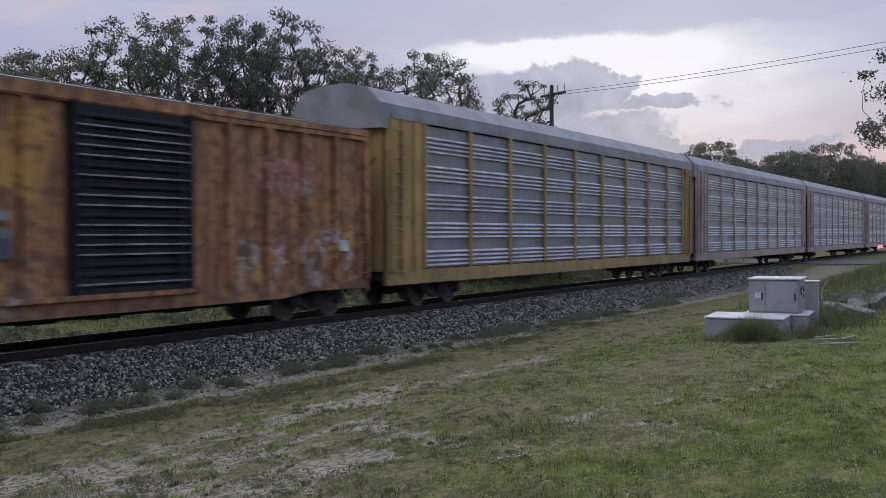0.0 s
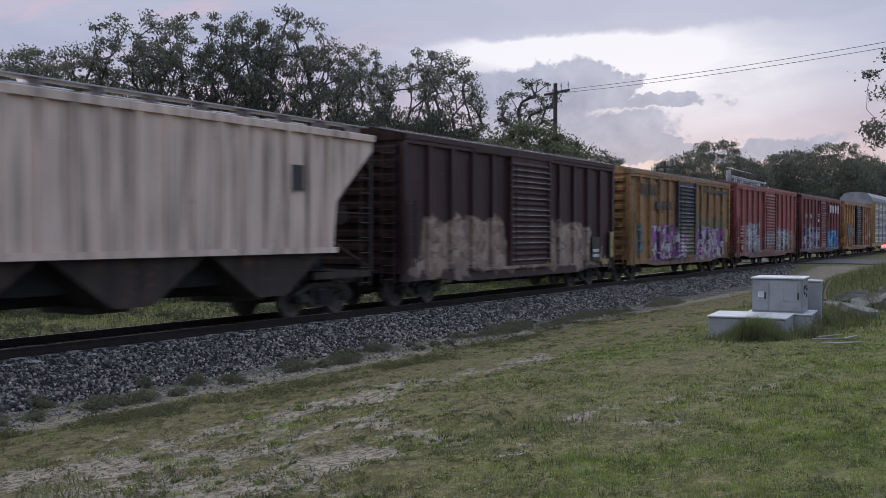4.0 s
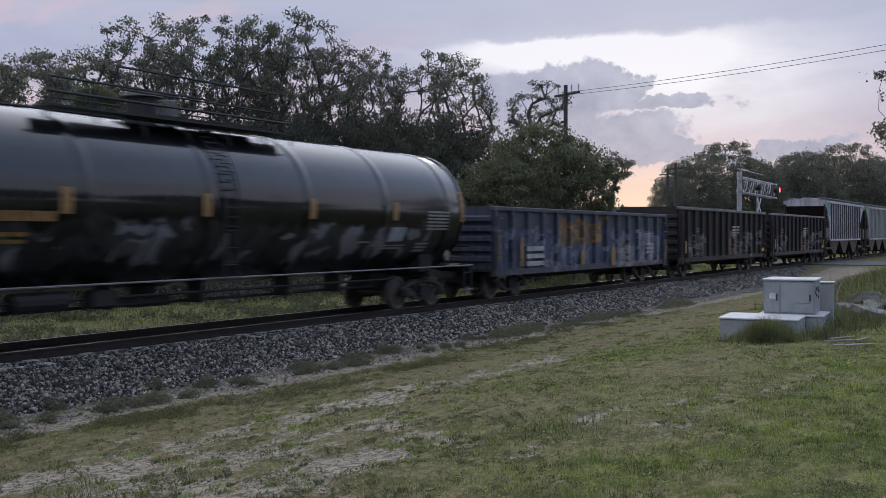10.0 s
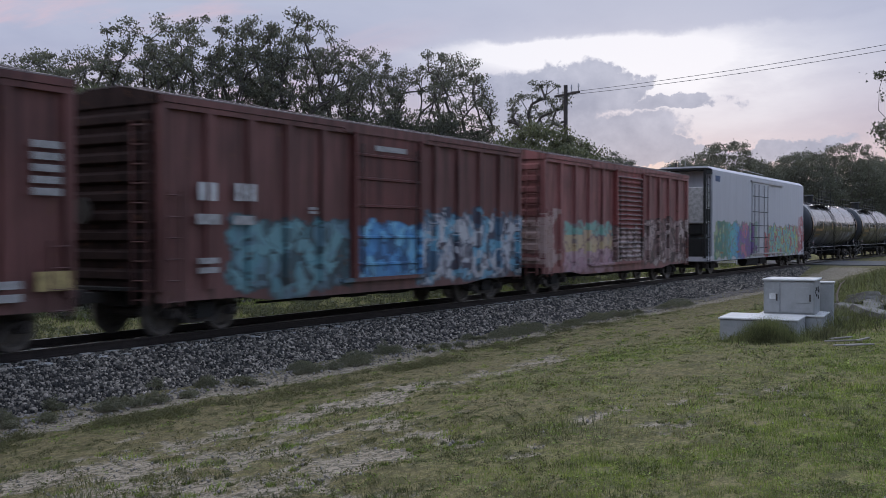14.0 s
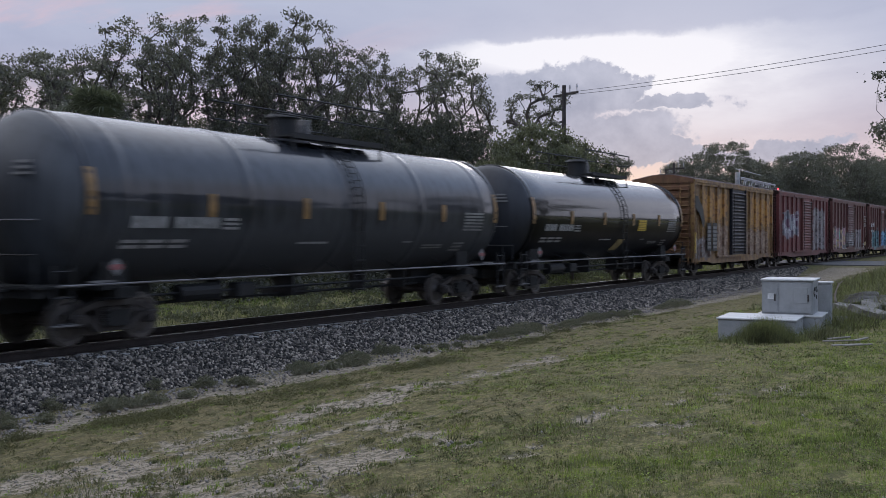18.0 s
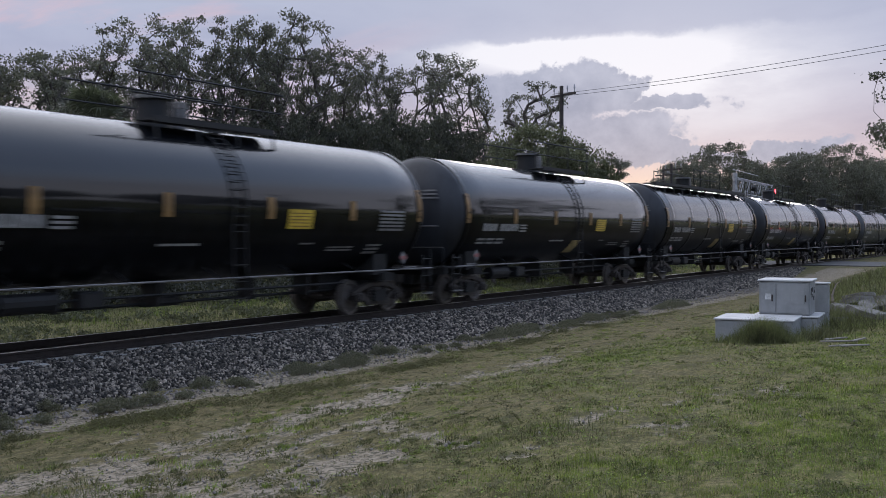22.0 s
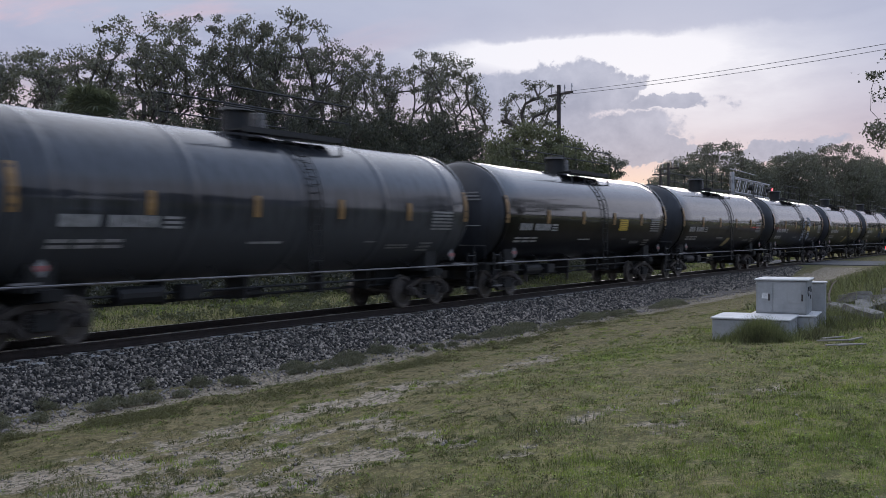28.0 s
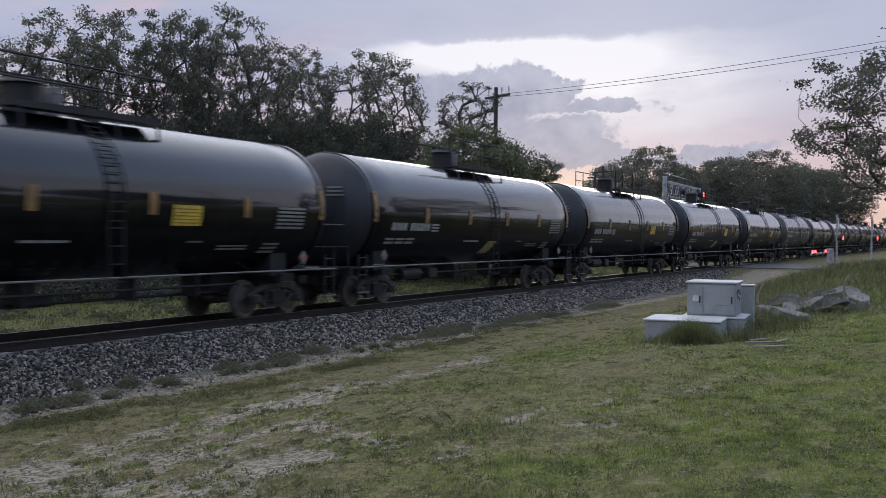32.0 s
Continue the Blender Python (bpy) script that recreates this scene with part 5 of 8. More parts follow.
CANDY = [(0.40, 0.24, 0.28), (0.42, 0.28, 0.30), (0.46, 0.36, 0.20), (0.46, 0.35, 0.22), (0.18, 0.36, 0.30)]
RAINBOW = [(0.26, 0.34, 0.16), (0.03, 0.16, 0.10), (0.05, 0.22, 0.16), (0.07, 0.36, 0.38), (0.06, 0.30, 0.46), (0.04, 0.10, 0.34), (0.16, 0.06, 0.24), (0.42, 0.10, 0.18), (0.14, 0.05, 0.20), (0.18, 0.28, 0.22)]
GREENS = [(0.28, 0.06, 0.06), (0.10, 0.30, 0.24), (0.16, 0.36, 0.28), (0.30, 0.36, 0.08), (0.08, 0.26, 0.30)]
GREYS = [(0.16, 0.14, 0.14), (0.26, 0.25, 0.25), (0.20, 0.17, 0.17), (0.30, 0.28, 0.28)]

TRAIN = []


def consist():
    yellow = (0.33, 0.17, 0.045)
    p_auto_frame = paint("autorack_yellow_frame", (0.36, 0.225, 0.085), 0.45, streaks=0.45)
    p_auto_frame2 = paint("autorack_faded_frame", (0.38, 0.27, 0.24), 0.4, streaks=0.4)
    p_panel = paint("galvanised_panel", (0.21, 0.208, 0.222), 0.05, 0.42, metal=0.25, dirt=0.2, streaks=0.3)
    p_panel2 = paint("galvanised_panel_sprayed", (0.34, 0.305, 0.32), 0.15, 0.5, [(4.0, 10.0, 1.1, 2.3, [(0.03, 0.03, 0.04), (0.30, 0.30, 0.32), (0.06, 0.16, 0.24), (0.34, 0.34, 0.36)], 1.2, 40), (-9, -5, 1.1, 2.4, [(0.05, 0.16, 0.24), (0.32, 0.10, 0.07), (0.34, 0.34, 0.36)], 1.3, 41)], metal=0.1, dirt=0.3, streaks=0.5)
    TRAIN.append(autorack("auto rack car with ribbed silver panels and brown frame", p_auto_frame2, 121.2, p_panel2))
    TRAIN.append(autorack("auto rack car with ribbed silver panels and brown frame", p_auto_frame2, 92.9, p_panel2))
    TRAIN.append(autorack("auto rack car with ribbed silver panels and faded frame", p_auto_frame2, 64.65, p_panel2))
    TRAIN.append(autorack("auto rack car with ribbed silver panels and yellow frame", p_auto_frame, 36.4, p_panel))

    blackdoor = paint("black_door", (0.012, 0.013, 0.019), 0.2, 0.5, gloss=0.2)
    # end walls near black: shade between the coupled cars put into the paint
    shaded_end = paint("shade_black_end_wall", (0.03, 0.018, 0.016), 0.3, 0.8, gloss=0.1)
    def orange_marks(car):
        for x0, x1, z0, z1 in ((-6.0, -5.15, 1.68, 2.93), (-4.8, -4.05, 1.87, 2.92), (-3.5, -2.9, 1.72, 2.2)):
            bars(car, M["slateink"], [(x0, x1, z0, z1, 1)], -1.60, "painted_panel", "slate blue painted panel")
            bars(car, M["dimwhite"], [(x0 + 0.08, x1 - 0.08, z0 + 0.35, z0 + 0.95, 2)], -1.606)
        bars(car, M["white"], [(6.5, 6.85, 1.7, 1.98, 1)], -1.6)

    yellow_patch = [(0.44, 0.23, 0.06), (0.38, 0.19, 0.055)]
    TRAIN.append(boxcar("orange-yellow box car with black door, rusty and tagged",
                        paint("orange_yellow_paint", (0.36, 0.165, 0.066), 0.85, streaks=0.95, sprays=[(-7.7, -2.2, 2.9, 4.15, yellow_patch, 1.0, 51, "flat"), (-7.7, -6.2, 0.9, 3.0, yellow_patch, 1.0, 52, "flat"),
                              (3.6, 5.6, 3.0, 3.9, [(0.36, 0.15, 0.10), (0.40, 0.26, 0.20)], 1.0, 53), (2.6, 7.4, 0.8, 2.2, PEACH, 0.8, 1), (-5.9, -2.0, 0.8, 1.9, PEACH, 1.0, 2)]),
                        blackdoor, 14.04, (-1.68, 1.4), 4.92, marks=orange_marks))

    def red1_marks(car):
        glyphs(car, M["white"], 2.7, 7.1, 3.72, 4.34, 4, -1.61)
        glyphs(car, M["offwhite"], -6.7, -5.8, 3.2, 3.5, 3, -1.61)
        glyphs(car, M["offwhite"], -5.0, -4.2, 3.2, 3.5, 3, -1.61)
        bars(car, M["white"], [(-1.9, -1.45, 2.95, 3.2, 1), (-1.9, -1.45, 3.35, 3.6, 2)], -1.61)

    TRAIN.append(boxcar("maroon box car with spray painted sides",
                        paint("maroon_paint", (0.150, 0.036, 0.036), 0.4, gloss=0.3, dirt=1.0, sprays=[(-7.3, -1.2, 0.8, 2.65, WHITES, 1.2, 3), (-6.9, -5.6, 2.45, 2.85, TANS, 1.6, 82), (-4.9, -4.0, 2.45, 2.85, TANS, 1.6, 83), (1.75, 7.4, 0.8, 1.25, TANS, 1.2, 84), (2.0, 6.7, 0.75, 2.3, BLUES, 1.0, 4)]),
                        paint("maroon_door", (0.17, 0.036, 0.034), 0.3, gloss=0.26, sprays=[(-1.0, 1.6, 0.95, 1.35, TANS, 1.2, 81)]), -3.45, (-1.05, 1.65), 4.95, marks=red1_marks, end_mat=shaded_end))

    def red2_marks(car):
        for x0, x1, z0, z1 in ((-7.0, -6.27, 2.26, 2.58), (-7.0, -6.27, 1.88, 2.2), (-6.03, -5.35, 2.26, 2.58), (-6.03, -5.35, 1.88, 2.2), (-7.72, -7.2, 1.55, 1.92), (-7.0, -6.3, 1.5, 1.75), (-6.1, -5.4, 1.45, 1.75)):
            bars(car, M["pinkpanel"], [(x0, x1, z0, z1, 2)], -1.605, "painted_panel", "faded pink data panel")
        bars(car, M["yellowsign"], [(-6.81, -6.5, 1.13, 1.4, 1)], -1.605, "reflective_tape", "amber reflective tape")

    # red end wall darkened for the shade between cars, with dirt on top
    TRAIN.append(boxcar("red box car with grey spray painted tags",
                        paint("red_paint", (0.26, 0.064, 0.058), 0.45, gloss=0.32, dirt=1.2, sprays=[(-5.44, -1.95, 0.75, 2.75, GREYWHITE, 0.9, 5), (1.9, 5.2, 0.85, 2.5, GREYWHITE, 1.2, 6), (5.2, 7.4, 1.0, 2.3, TANS, 1.5, 16)]),
                        paint("red_door", (0.255, 0.060, 0.052), 0.35, sprays=[(-1.4, 1.6, 1.0, 2.2, GREYS, 1.1, 7)]), -20.9, (-1.4, 1.7), 5.0, marks=red2_marks, end_mat=paint("shaded_dirty_red_end", (0.13, 0.030, 0.027), 0.5, dirt=1.4)))

    def yel_marks(car):
        glyphs(car, M["darkink"], -6.6, -4.35, 3.78, 4.26, 4, -1.61)
        glyphs(car, M["darkink"], -4.55, -2.2, 3.16, 3.56, 3, -1.61)
        bars(car, M["darkink"], [(2.8, 7.2, 4.2, 4.34, 1)], -1.61)
        bars(car, M["buffsign"], [(6.7, 7.35, 1.6, 2.3, 1)], -1.61, "reflective_tape", "amber reflective tape")

    TRAIN.append(boxcar("golden yellow box car with black door and purple tags",
                        paint("golden_paint", (0.28, 0.15, 0.055), 0.65, sprays=[(1.4, 7.0, 0.9, 2.9, [(0.13, 0.12, 0.06), (0.16, 0.14, 0.07)], 1.0, 54, "flat"), (-5.0, 0.4, 0.7, 2.5, PURPLE, 0.9, 8), (1.5, 6.9, 0.7, 2.45, PURPLE, 1.0, 9), (-6.8, -5.9, 1.3, 2.5, TEALS, 1.3, 55)]),
                        paint("black_door_tagged", (0.035, 0.04, 0.05), 0.2, sprays=[(-1.6, 1.6, 0.9, 2.4, [(0.13, 0.12, 0.06), (0.16, 0.14, 0.07)], 1.0, 56, "flat"), (-1.6, 0.2, 0.9, 2.2, PURPLE, 1.0, 10)]), -37.95, (-1.45, 1.45), 4.9, marks=yel_marks))

    def dark_marks(car):
        bars(car, M["darkink"], [(5.5, 6.25, 1.0, 1.95, 1)], -1.605, "painted_panel", "dark painted panel")
        bars(car, M["white"], [(5.58, 6.17, 1.15, 1.55, 2)], -1.61)
        bars(car, M["buffsign"], [(6.5, 7.1, 0.85, 1.07, 1), (7.35, 7.75, 1.1, 2.15, 1), (1.4, 1.8, 1.0, 1.15, 1)], -1.61, "reflective_tape", "faded yellow reflective tape")

    TRAIN.append(boxcar("dark brown box car with tan tags", paint("dark_brown_paint", (0.040, 0.017, 0.017), 0.2, sprays=[(-6.8, -1.6, 1.1, 2.6, TANS, 1.0, 11), (1.6, 5.6, 0.9, 2.5, TANS, 0.9, 12), (-7.6, 7.6, 0.85, 1.25, TANS, 1.0, 57, "flat")]),
                        paint("dark_brown_door", (0.05, 0.02, 0.02), 0.25), -55.35, (-1.5, 1.65), 4.95, marks=dark_marks, end_mat=shaded_end))

    low = paint("sooty_hopper_pockets", (0.034, 0.026, 0.022), 0.4, gloss=0.2)

    def cream_marks(car):
        glyphs(car, M["darkink"], 4.4, 5.2, 3.1, 3.7, 1, -1.61)
        bars(car, M["dustgrey"], [(-5.4, -3.8, 3.0, 3.2, 1), (-5.3, -3.7, 2.5, 2.7, 2)], -1.61)

    cream = paint("cream_paint", (0.66, 0.505, 0.40), 0.14, fade=1.12)
    grey = paint("grey_hopper_paint", (0.37, 0.345, 0.325), 0.32, fade=1.2, streaks=0.45, dirt=0.9, sprays=[(-8.6, -6.0, 3.5, 4.8, [(0.14, 0.24, 0.24), (0.22, 0.28, 0.27)], 1.0, 71, "flat"), (-3.8, 5.4, 3.5, 4.0, [(0.46, 0.45, 0.42), (0.42, 0.41, 0.39)], 1.0, 72, "flat"), (-4.4, -3.0, 1.9, 2.3, [(0.10, 0.09, 0.09), (0.2, 0.19, 0.18)], 1.6, 73)])
    grey2 = paint("pale_grey_hopper_paint", (0.39, 0.37, 0.385), 0.2, fade=1.3, streaks=0.5, sprays=[(-7.9, -6.2, 3.6, 4.5, TEALS, 1.5, 13)])
    TRAIN.append(hopper("cream covered hopper car with ribbed sides", cream, -72.6, low, 8.0, cream_marks))
    TRAIN.append(hopper("cream covered hopper car with ribbed sides", cream, -91.15, low, 8.3, cream_marks))
    # ribs of both grey hoppers are darker than their side sheets
    TRAIN.append(hopper("grey covered hopper car with pale band", grey, -109.75, low, 8.3, rib_mat=paint("darker_hopper_rib", (0.275, 0.26, 0.255), 0.2), marks=
                        lambda car: bars(car, M["offwhite"], [(-6.2, 6.2, 3.62, 3.9, 1)], -1.53, name="painted_band", label="pale painted band")))
    TRAIN.append(hopper("grey covered hopper car with dark ribs", grey2, -128.0, low, 8.2, None, 15, paint("near_black_hopper_rib", (0.05, 0.046, 0.05), 0.2)))

    def gon_marks(car):
        bars(car, M["offwhite"], [(0.6, 1.4, 2.0, 2.6, 4), (1.6, 2.0, 2.15, 2.6, 3)], -1.59)
        bars(car, M["dustgrey"], [(-5.6, -5.1, 2.2, 2.45, 3), (-5.6, -5.2, 1.4, 1.7, 3), (-4.5, -4.0, 1.7, 2.0, 3), (3.5, 4.0, 1.6, 2.3, 5), (6.3, 6.7, 2.0, 2.4, 3)], -1.59)
        bars(car, M["yellowsign"], [(6.95, 7.6, 1.12, 1.28, 1), (7.4, 7.6, 1.28, 1.75, 1)], -1.59)
        bars(car, M["amber"], [(-7.3, -7.05, 1.2, 1.8, 1)], -1.59)

    RUSTS = [(0.12, 0.08, 0.06), (0.20, 0.14, 0.11), (0.07, 0.05, 0.045), (0.26, 0.19, 0.15)]
    SCRAWL = [(0.02, 0.018, 0.018), (0.14, 0.13, 0.13), (0.03, 0.026, 0.025), (0.24, 0.225, 0.225), (0.025, 0.022, 0.022)]
    gblack = paint("black_gondola_paint", (0.024, 0.018, 0.018), 0.15, 0.7, sprays=[(0.0, 2.2, 0.95, 2.3, RUSTS, 1.4, 14), (2.1, 3.4, 0.9, 1.8, SCRAWL, 1.6, 37), (3.2, 5.2, 0.95, 2.35, SCRAWL, 1.3, 38), (5.5, 6.9, 1.4, 2.3, [(0.02, 0.02, 0.02), (0.22, 0.25, 0.27), (0.16, 0.17, 0.18)], 1.4, 39), (-6.8, -4.0, 1.0, 2.1, SCRAWL, 1.6, 65)])
    TRAIN.append(gondola("black gondola car with white stencils", gblack, -144.9, half=8.1, marks=gon_marks))
    TRAIN.append(gondola("black gondola car with white stencils and yellow mark", gblack, -162.3, marks=gon_marks))
    def blue_marks_low(car):
        for x0, x1, z0, z1 in ((-8.0, -7.8, 1.28, 2.1), (-6.35, -6.12, 1.05, 1.98), (-1.45, -1.15, 0.99, 1.54), (1.5, 1.9, 0.9, 1.6), (7.75, 7.95, 1.0, 1.9)):
            bars(car, M["amber"], [(x0, x1, z0, z1, 1)], -1.59, "reflective_tape", "amber reflective tape")
        bars(car, M["offwhite"], [(-5.9, -4.6, 1.05, 1.8, 3), (5.4, 6.3, 1.3, 1.8, 3)], -1.59)

    ORANGES = [(0.19, 0.10, 0.035), (0.26, 0.15, 0.05), (0.07, 0.055, 0.05)]
    SLATES = [(0.035, 0.045, 0.08), (0.10, 0.115, 0.16), (0.05, 0.06, 0.10), (0.16, 0.17, 0.20), (0.05, 0.06, 0.09)]
    TRAIN.append(gondola("blue-grey gondola car covered in faded tags",
                         paint("blue_grey_gondola", (0.052, 0.056, 0.075), 0.35, sprays=[(-8.0, 8.0, 0.85, 2.35, SLATES, 0.6, 15), (-3.2, 0.9, 1.75, 2.6, ORANGES, 1.3, 17),
                                                                                   (4.6, 7.4, 0.9, 2.2, WHITES[1:] + SLATES[:2], 1.0, 18), (2.2, 4.4, 0.8, 1.7, GREYS, 1.0, 64)]), -180.2, 3.0, half=8.1, marks=blue_marks_low))

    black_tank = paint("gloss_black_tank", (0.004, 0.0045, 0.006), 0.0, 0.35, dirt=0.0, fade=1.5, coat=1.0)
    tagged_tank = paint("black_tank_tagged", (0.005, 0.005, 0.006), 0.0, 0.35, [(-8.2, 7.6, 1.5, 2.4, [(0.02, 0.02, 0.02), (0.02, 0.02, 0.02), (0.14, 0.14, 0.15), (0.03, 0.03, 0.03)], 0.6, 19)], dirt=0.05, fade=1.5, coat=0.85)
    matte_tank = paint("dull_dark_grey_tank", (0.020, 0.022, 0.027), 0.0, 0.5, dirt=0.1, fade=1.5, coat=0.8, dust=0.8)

    def long_marks(car, patch):
        patch("stencil_marking", M["amber"], -7.6, -5.4, 2.34, 2.52, 1, "faded orange stencil", letters=11)
        patch("stencil_marking", M["darkamber"], -7.6, -5.9, 1.95, 2.2, 2, "rows of faded small stencil", letters=5)
        patch("stencil_marking", M["paletag"], 5.0, 5.7, 1.92, 2.3, 1, "pale painted panel", 0.2)
        pf = bmesh.new()
        for y in (-1.05, 1.05):
            box(pf, -5.2, 1.6, y - 0.25, y + 0.25, 4.44, 4.48)
            tube(pf, (-5.2, y * 1.15, 4.72), (1.6, y * 1.15, 4.72), 0.03, n=5)
            for k in range(7):
                xx = -5.2 + k * 1.13
                tube(pf, (xx, y * 1.15, 4.2), (xx, y * 1.15, 4.72), 0.025, n=5)
        part("roof_walkway", pf, M["black"], car, "long platform along the top of the tank")

    TRAIN.append(tankcar("long black tank car with top walkway and tags", tagged_tank, -199.3, 9.55, 6, 6, False, -1.9, long_marks, 1.74, slant=False, stencil=False, cz=2.74))
    TRAIN.append(tankcar("long black tank car with top walkway and tags", tagged_tank, -219.7, 9.55, 5, 6, False, -1.9, long_marks, 1.74, slant=False, stencil=False, cz=2.74))
    TRAIN.append(reefer("white refrigerator car with bright tags along its foot",
                        paint("white_reefer_paint", (0.48, 0.47, 0.49), 0.04, fade=1.06, dirt=0.15, streaks=0.12,
                              sprays=[(-9.6, -1.2, 0.75, 2.8, RAINBOW, 1.05, 20, "x"), (1.2, 9.9, 0.75, 2.7, GREENS, 1.1, 21), (0.3, 1.9, 0.8, 2.1, [(0.30, 0.06, 0.06), (0.36, 0.10, 0.10)], 1.0, 63), (9.6, 11.0, 1.0, 3.4, [(0.3, 0.06, 0.06), (0.4, 0.1, 0.1), (0.42, 0.4, 0.4)], 1.2, 22)]), -241.6))

    TRAIN.append(boxcar("faded red box car with pastel tags",
                        paint("faded_red_paint", (0.23, 0.088, 0.080), 0.35, sprays=[(-7.9, -6.8, 0.9, 2.9, [(0.36, 0.25, 0.22), (0.40, 0.29, 0.26)], 0.8, 58, "flat"), (-6.0, -1.4, 0.65, 2.6, CANDY, 0.8, 23, "z"), (1.7, 7.7, 0.8, 2.8, DUSKS, 1.0, 24)]),
                        paint("faded_red_door", (0.20, 0.05, 0.045), 0.4, sprays=[(-1.5, 1.7, 0.9, 2.4, DUSKS, 1.2, 25)]), -263.45, (-1.4, 1.7), 5.0))

    def brn_marks(car):
        glyphs(car, M["white"], -6.85, -6.2, 2.82, 3.2, 2, -1.61)
        glyphs(car, M["white"], -5.75, -5.0, 2.84, 3.22, 3, -1.61)
        bars(car, M["offwhite"], [(-6.85, -6.15, 2.32, 2.54, 1), (-5.75, -5.1, 2.32, 2.52, 1), (-6.8, -6.2, 1.3, 1.7, 2), (-3.2, -2.9, 2.6, 2.8, 2), (-0.5, 0.95, 4.28, 4.42, 1)], -1.61)

    TRAIN.append(boxcar("brown box car with blue and white tags",
                        paint("brown_paint", (0.125, 0.052, 0.046), 0.25, sprays=[(-5.8, -1.5, 0.7, 2.5, TEALS, 0.9, 26), (1.6, 8.0, 0.7, 2.75, [(0.06, 0.12, 0.18), (0.40, 0.40, 0.42), (0.05, 0.05, 0.07), (0.44, 0.44, 0.45), (0.14, 0.32, 0.42)], 1.0, 27)]),
                        paint("brown_plain_door", (0.11, 0.036, 0.032), 0.25, sprays=[(-1.2, 1.9, 0.9, 2.4, BLUES, 0.9, 28)]), -280.85, (-1.45, 1.75), 5.0, "smooth", marks=brn_marks, end_mat=shaded_end))
    TRAIN.append(boxcar("dark brown box car with pale tags",
                        paint("umber_paint", (0.115, 0.045, 0.04), 0.25, sprays=[(-7.5, -1.7, 0.9, 2.7, CANDY[1:] + GREYS[:2], 0.8, 29), (2.4, 5.5, 0.8, 2.55, GREYS, 0.9, 30)]),
                        paint("umber_door", (0.14, 0.055, 0.05), 0.3, sprays=[(-1.6, 1.7, 1.0, 2.3, GREYS, 1.0, 31)]), -298.5, (-1.5, 1.7), 5.0, end_mat=shaded_end, marks=lambda car: (bars(car, M["offwhite"], [(6.9, 7.5, 2.8, 3.84, 5), (6.13, 6.68, 0.95, 1.4, 2)], -1.61), bars(car, M["buffsign"], [(6.97, 7.75, 1.11, 1.46, 1)], -1.61, "reflective_tape", "faded yellow reflective tape"))))
    TRAIN.append(boxcar("maroon box car with silvery tags",
                        paint("dusty_maroon_paint", (0.13, 0.035, 0.035), 0.3, sprays=[(-6.6, -1.8, 1.9, 3.6, WHITES[1:], 1.1, 32), (2.4, 7.0, 1.0, 4.0, GREYS, 1.2, 33)]),
                        paint("dusty_maroon_door", (0.17, 0.06, 0.055), 0.35), -315.9, (-1.2, 1.8), 4.95, end_mat=shaded_end))

    def yel3_marks(car):
        for x0, x1 in ((-5.72, -5.05), (-4.8, -4.02)):
            bars(car, M["darkink"], [(x0, x1, 1.26, 2.7, 1)], -1.605, "painted_panel", "black painted panel")
            bars(car, M["dimwhite"], [(x0 + 0.06, x1 - 0.06, 1.4, 2.6, 6)], -1.61)
        bars(car, M["yellowsign"], [(-7.75, -7.55, 1.21, 2.2, 1)], -1.61, "reflective_tape", "amber reflective tape")
        bm = bmesh.new()
        prism(bm, [(-7.72, 4.0), (-7.3, 4.0), (-6.5, 3.45), (-6.2, 2.9), (-6.2, 2.45), (-6.45, 2.5), (-6.9, 3.05), (-7.72, 3.45)], -1.61, -1.6)
        part("painted_emblem", bm, M["darkink"], car, "dark slanted painted emblem")

    # end walls are a darker, rustier yellow than the sides
    TRAIN.append(boxcar("weathered yellow box car with black door and dark lettering blocks",
                        paint("weathered_yellow", (0.27, 0.16, 0.06), 0.8, streaks=0.9, sprays=[(-6.2, -2.0, 2.85, 4.3, yellow_patch, 1.0, 61, "flat"), (3.0, 7.6, 2.4, 4.2, yellow_patch, 1.0, 62, "flat"), (-7.6, -4.8, 0.9, 2.0, GREYS, 1.0, 34), (-3.9, -1.6, 0.9, 2.6, TANS, 0.9, 35), (1.8, 6.9, 0.9, 2.4, TANS, 1.2, 36)]),
                        blackdoor, -333.2, (-1.4, 1.52), 4.92, marks=yel3_marks, end_mat=paint("dark_rusty_yellow_end", (0.14, 0.075, 0.035), 0.9)))

    # the block of tank cars at the rear
    X0, STEP = -351.07, 18.152

    def at(k):
        return X0 - k * STEP

    plain = tankcar("gloss black tank car with amber tapes and slanted panel", black_tank, at(11), sign=False)
    ringed = tankcar("dull dark grey tank car with jacket bands", matte_tank, at(1), rings=5, sign=False, slant=False, head=M["greyhead"])
    signed = tankcar("gloss black tank car with amber tapes and yellow panel", black_tank, at(2), slant=False)
    banded = tankcar("black tank car with jacket bands and slanted panel", black_tank, at(3), rings=4, sign=False)
    walked = tankcar("black tank car with jacket bands and a walkway along its crown", black_tank, at(4), rings=6, walkway=True)
    both = tankcar("gloss black tank car with yellow and slanted panels", black_tank, at(5))

    def tag_marks(car, patch):
        rnd = random.Random(8)
        bm = bmesh.new()
        for x0, n, z0 in ((0.75, 17, 2.9), (0.95, 15, 2.05), (2.55, 12, 2.95), (2.6, 9, 2.1)):
            # looping strokes of the spray can, built as short flat dashes
            for k in range(n * 3):
                a = k * 0.62
                x = x0 + 0.028 * k / 3 * (17 / n) + 0.28 * math.cos(a) + rnd.gauss(0, 0.05)
                z = z0 + 0.30 * math.sin(a * 0.8) + rnd.gauss(0, 0.06)
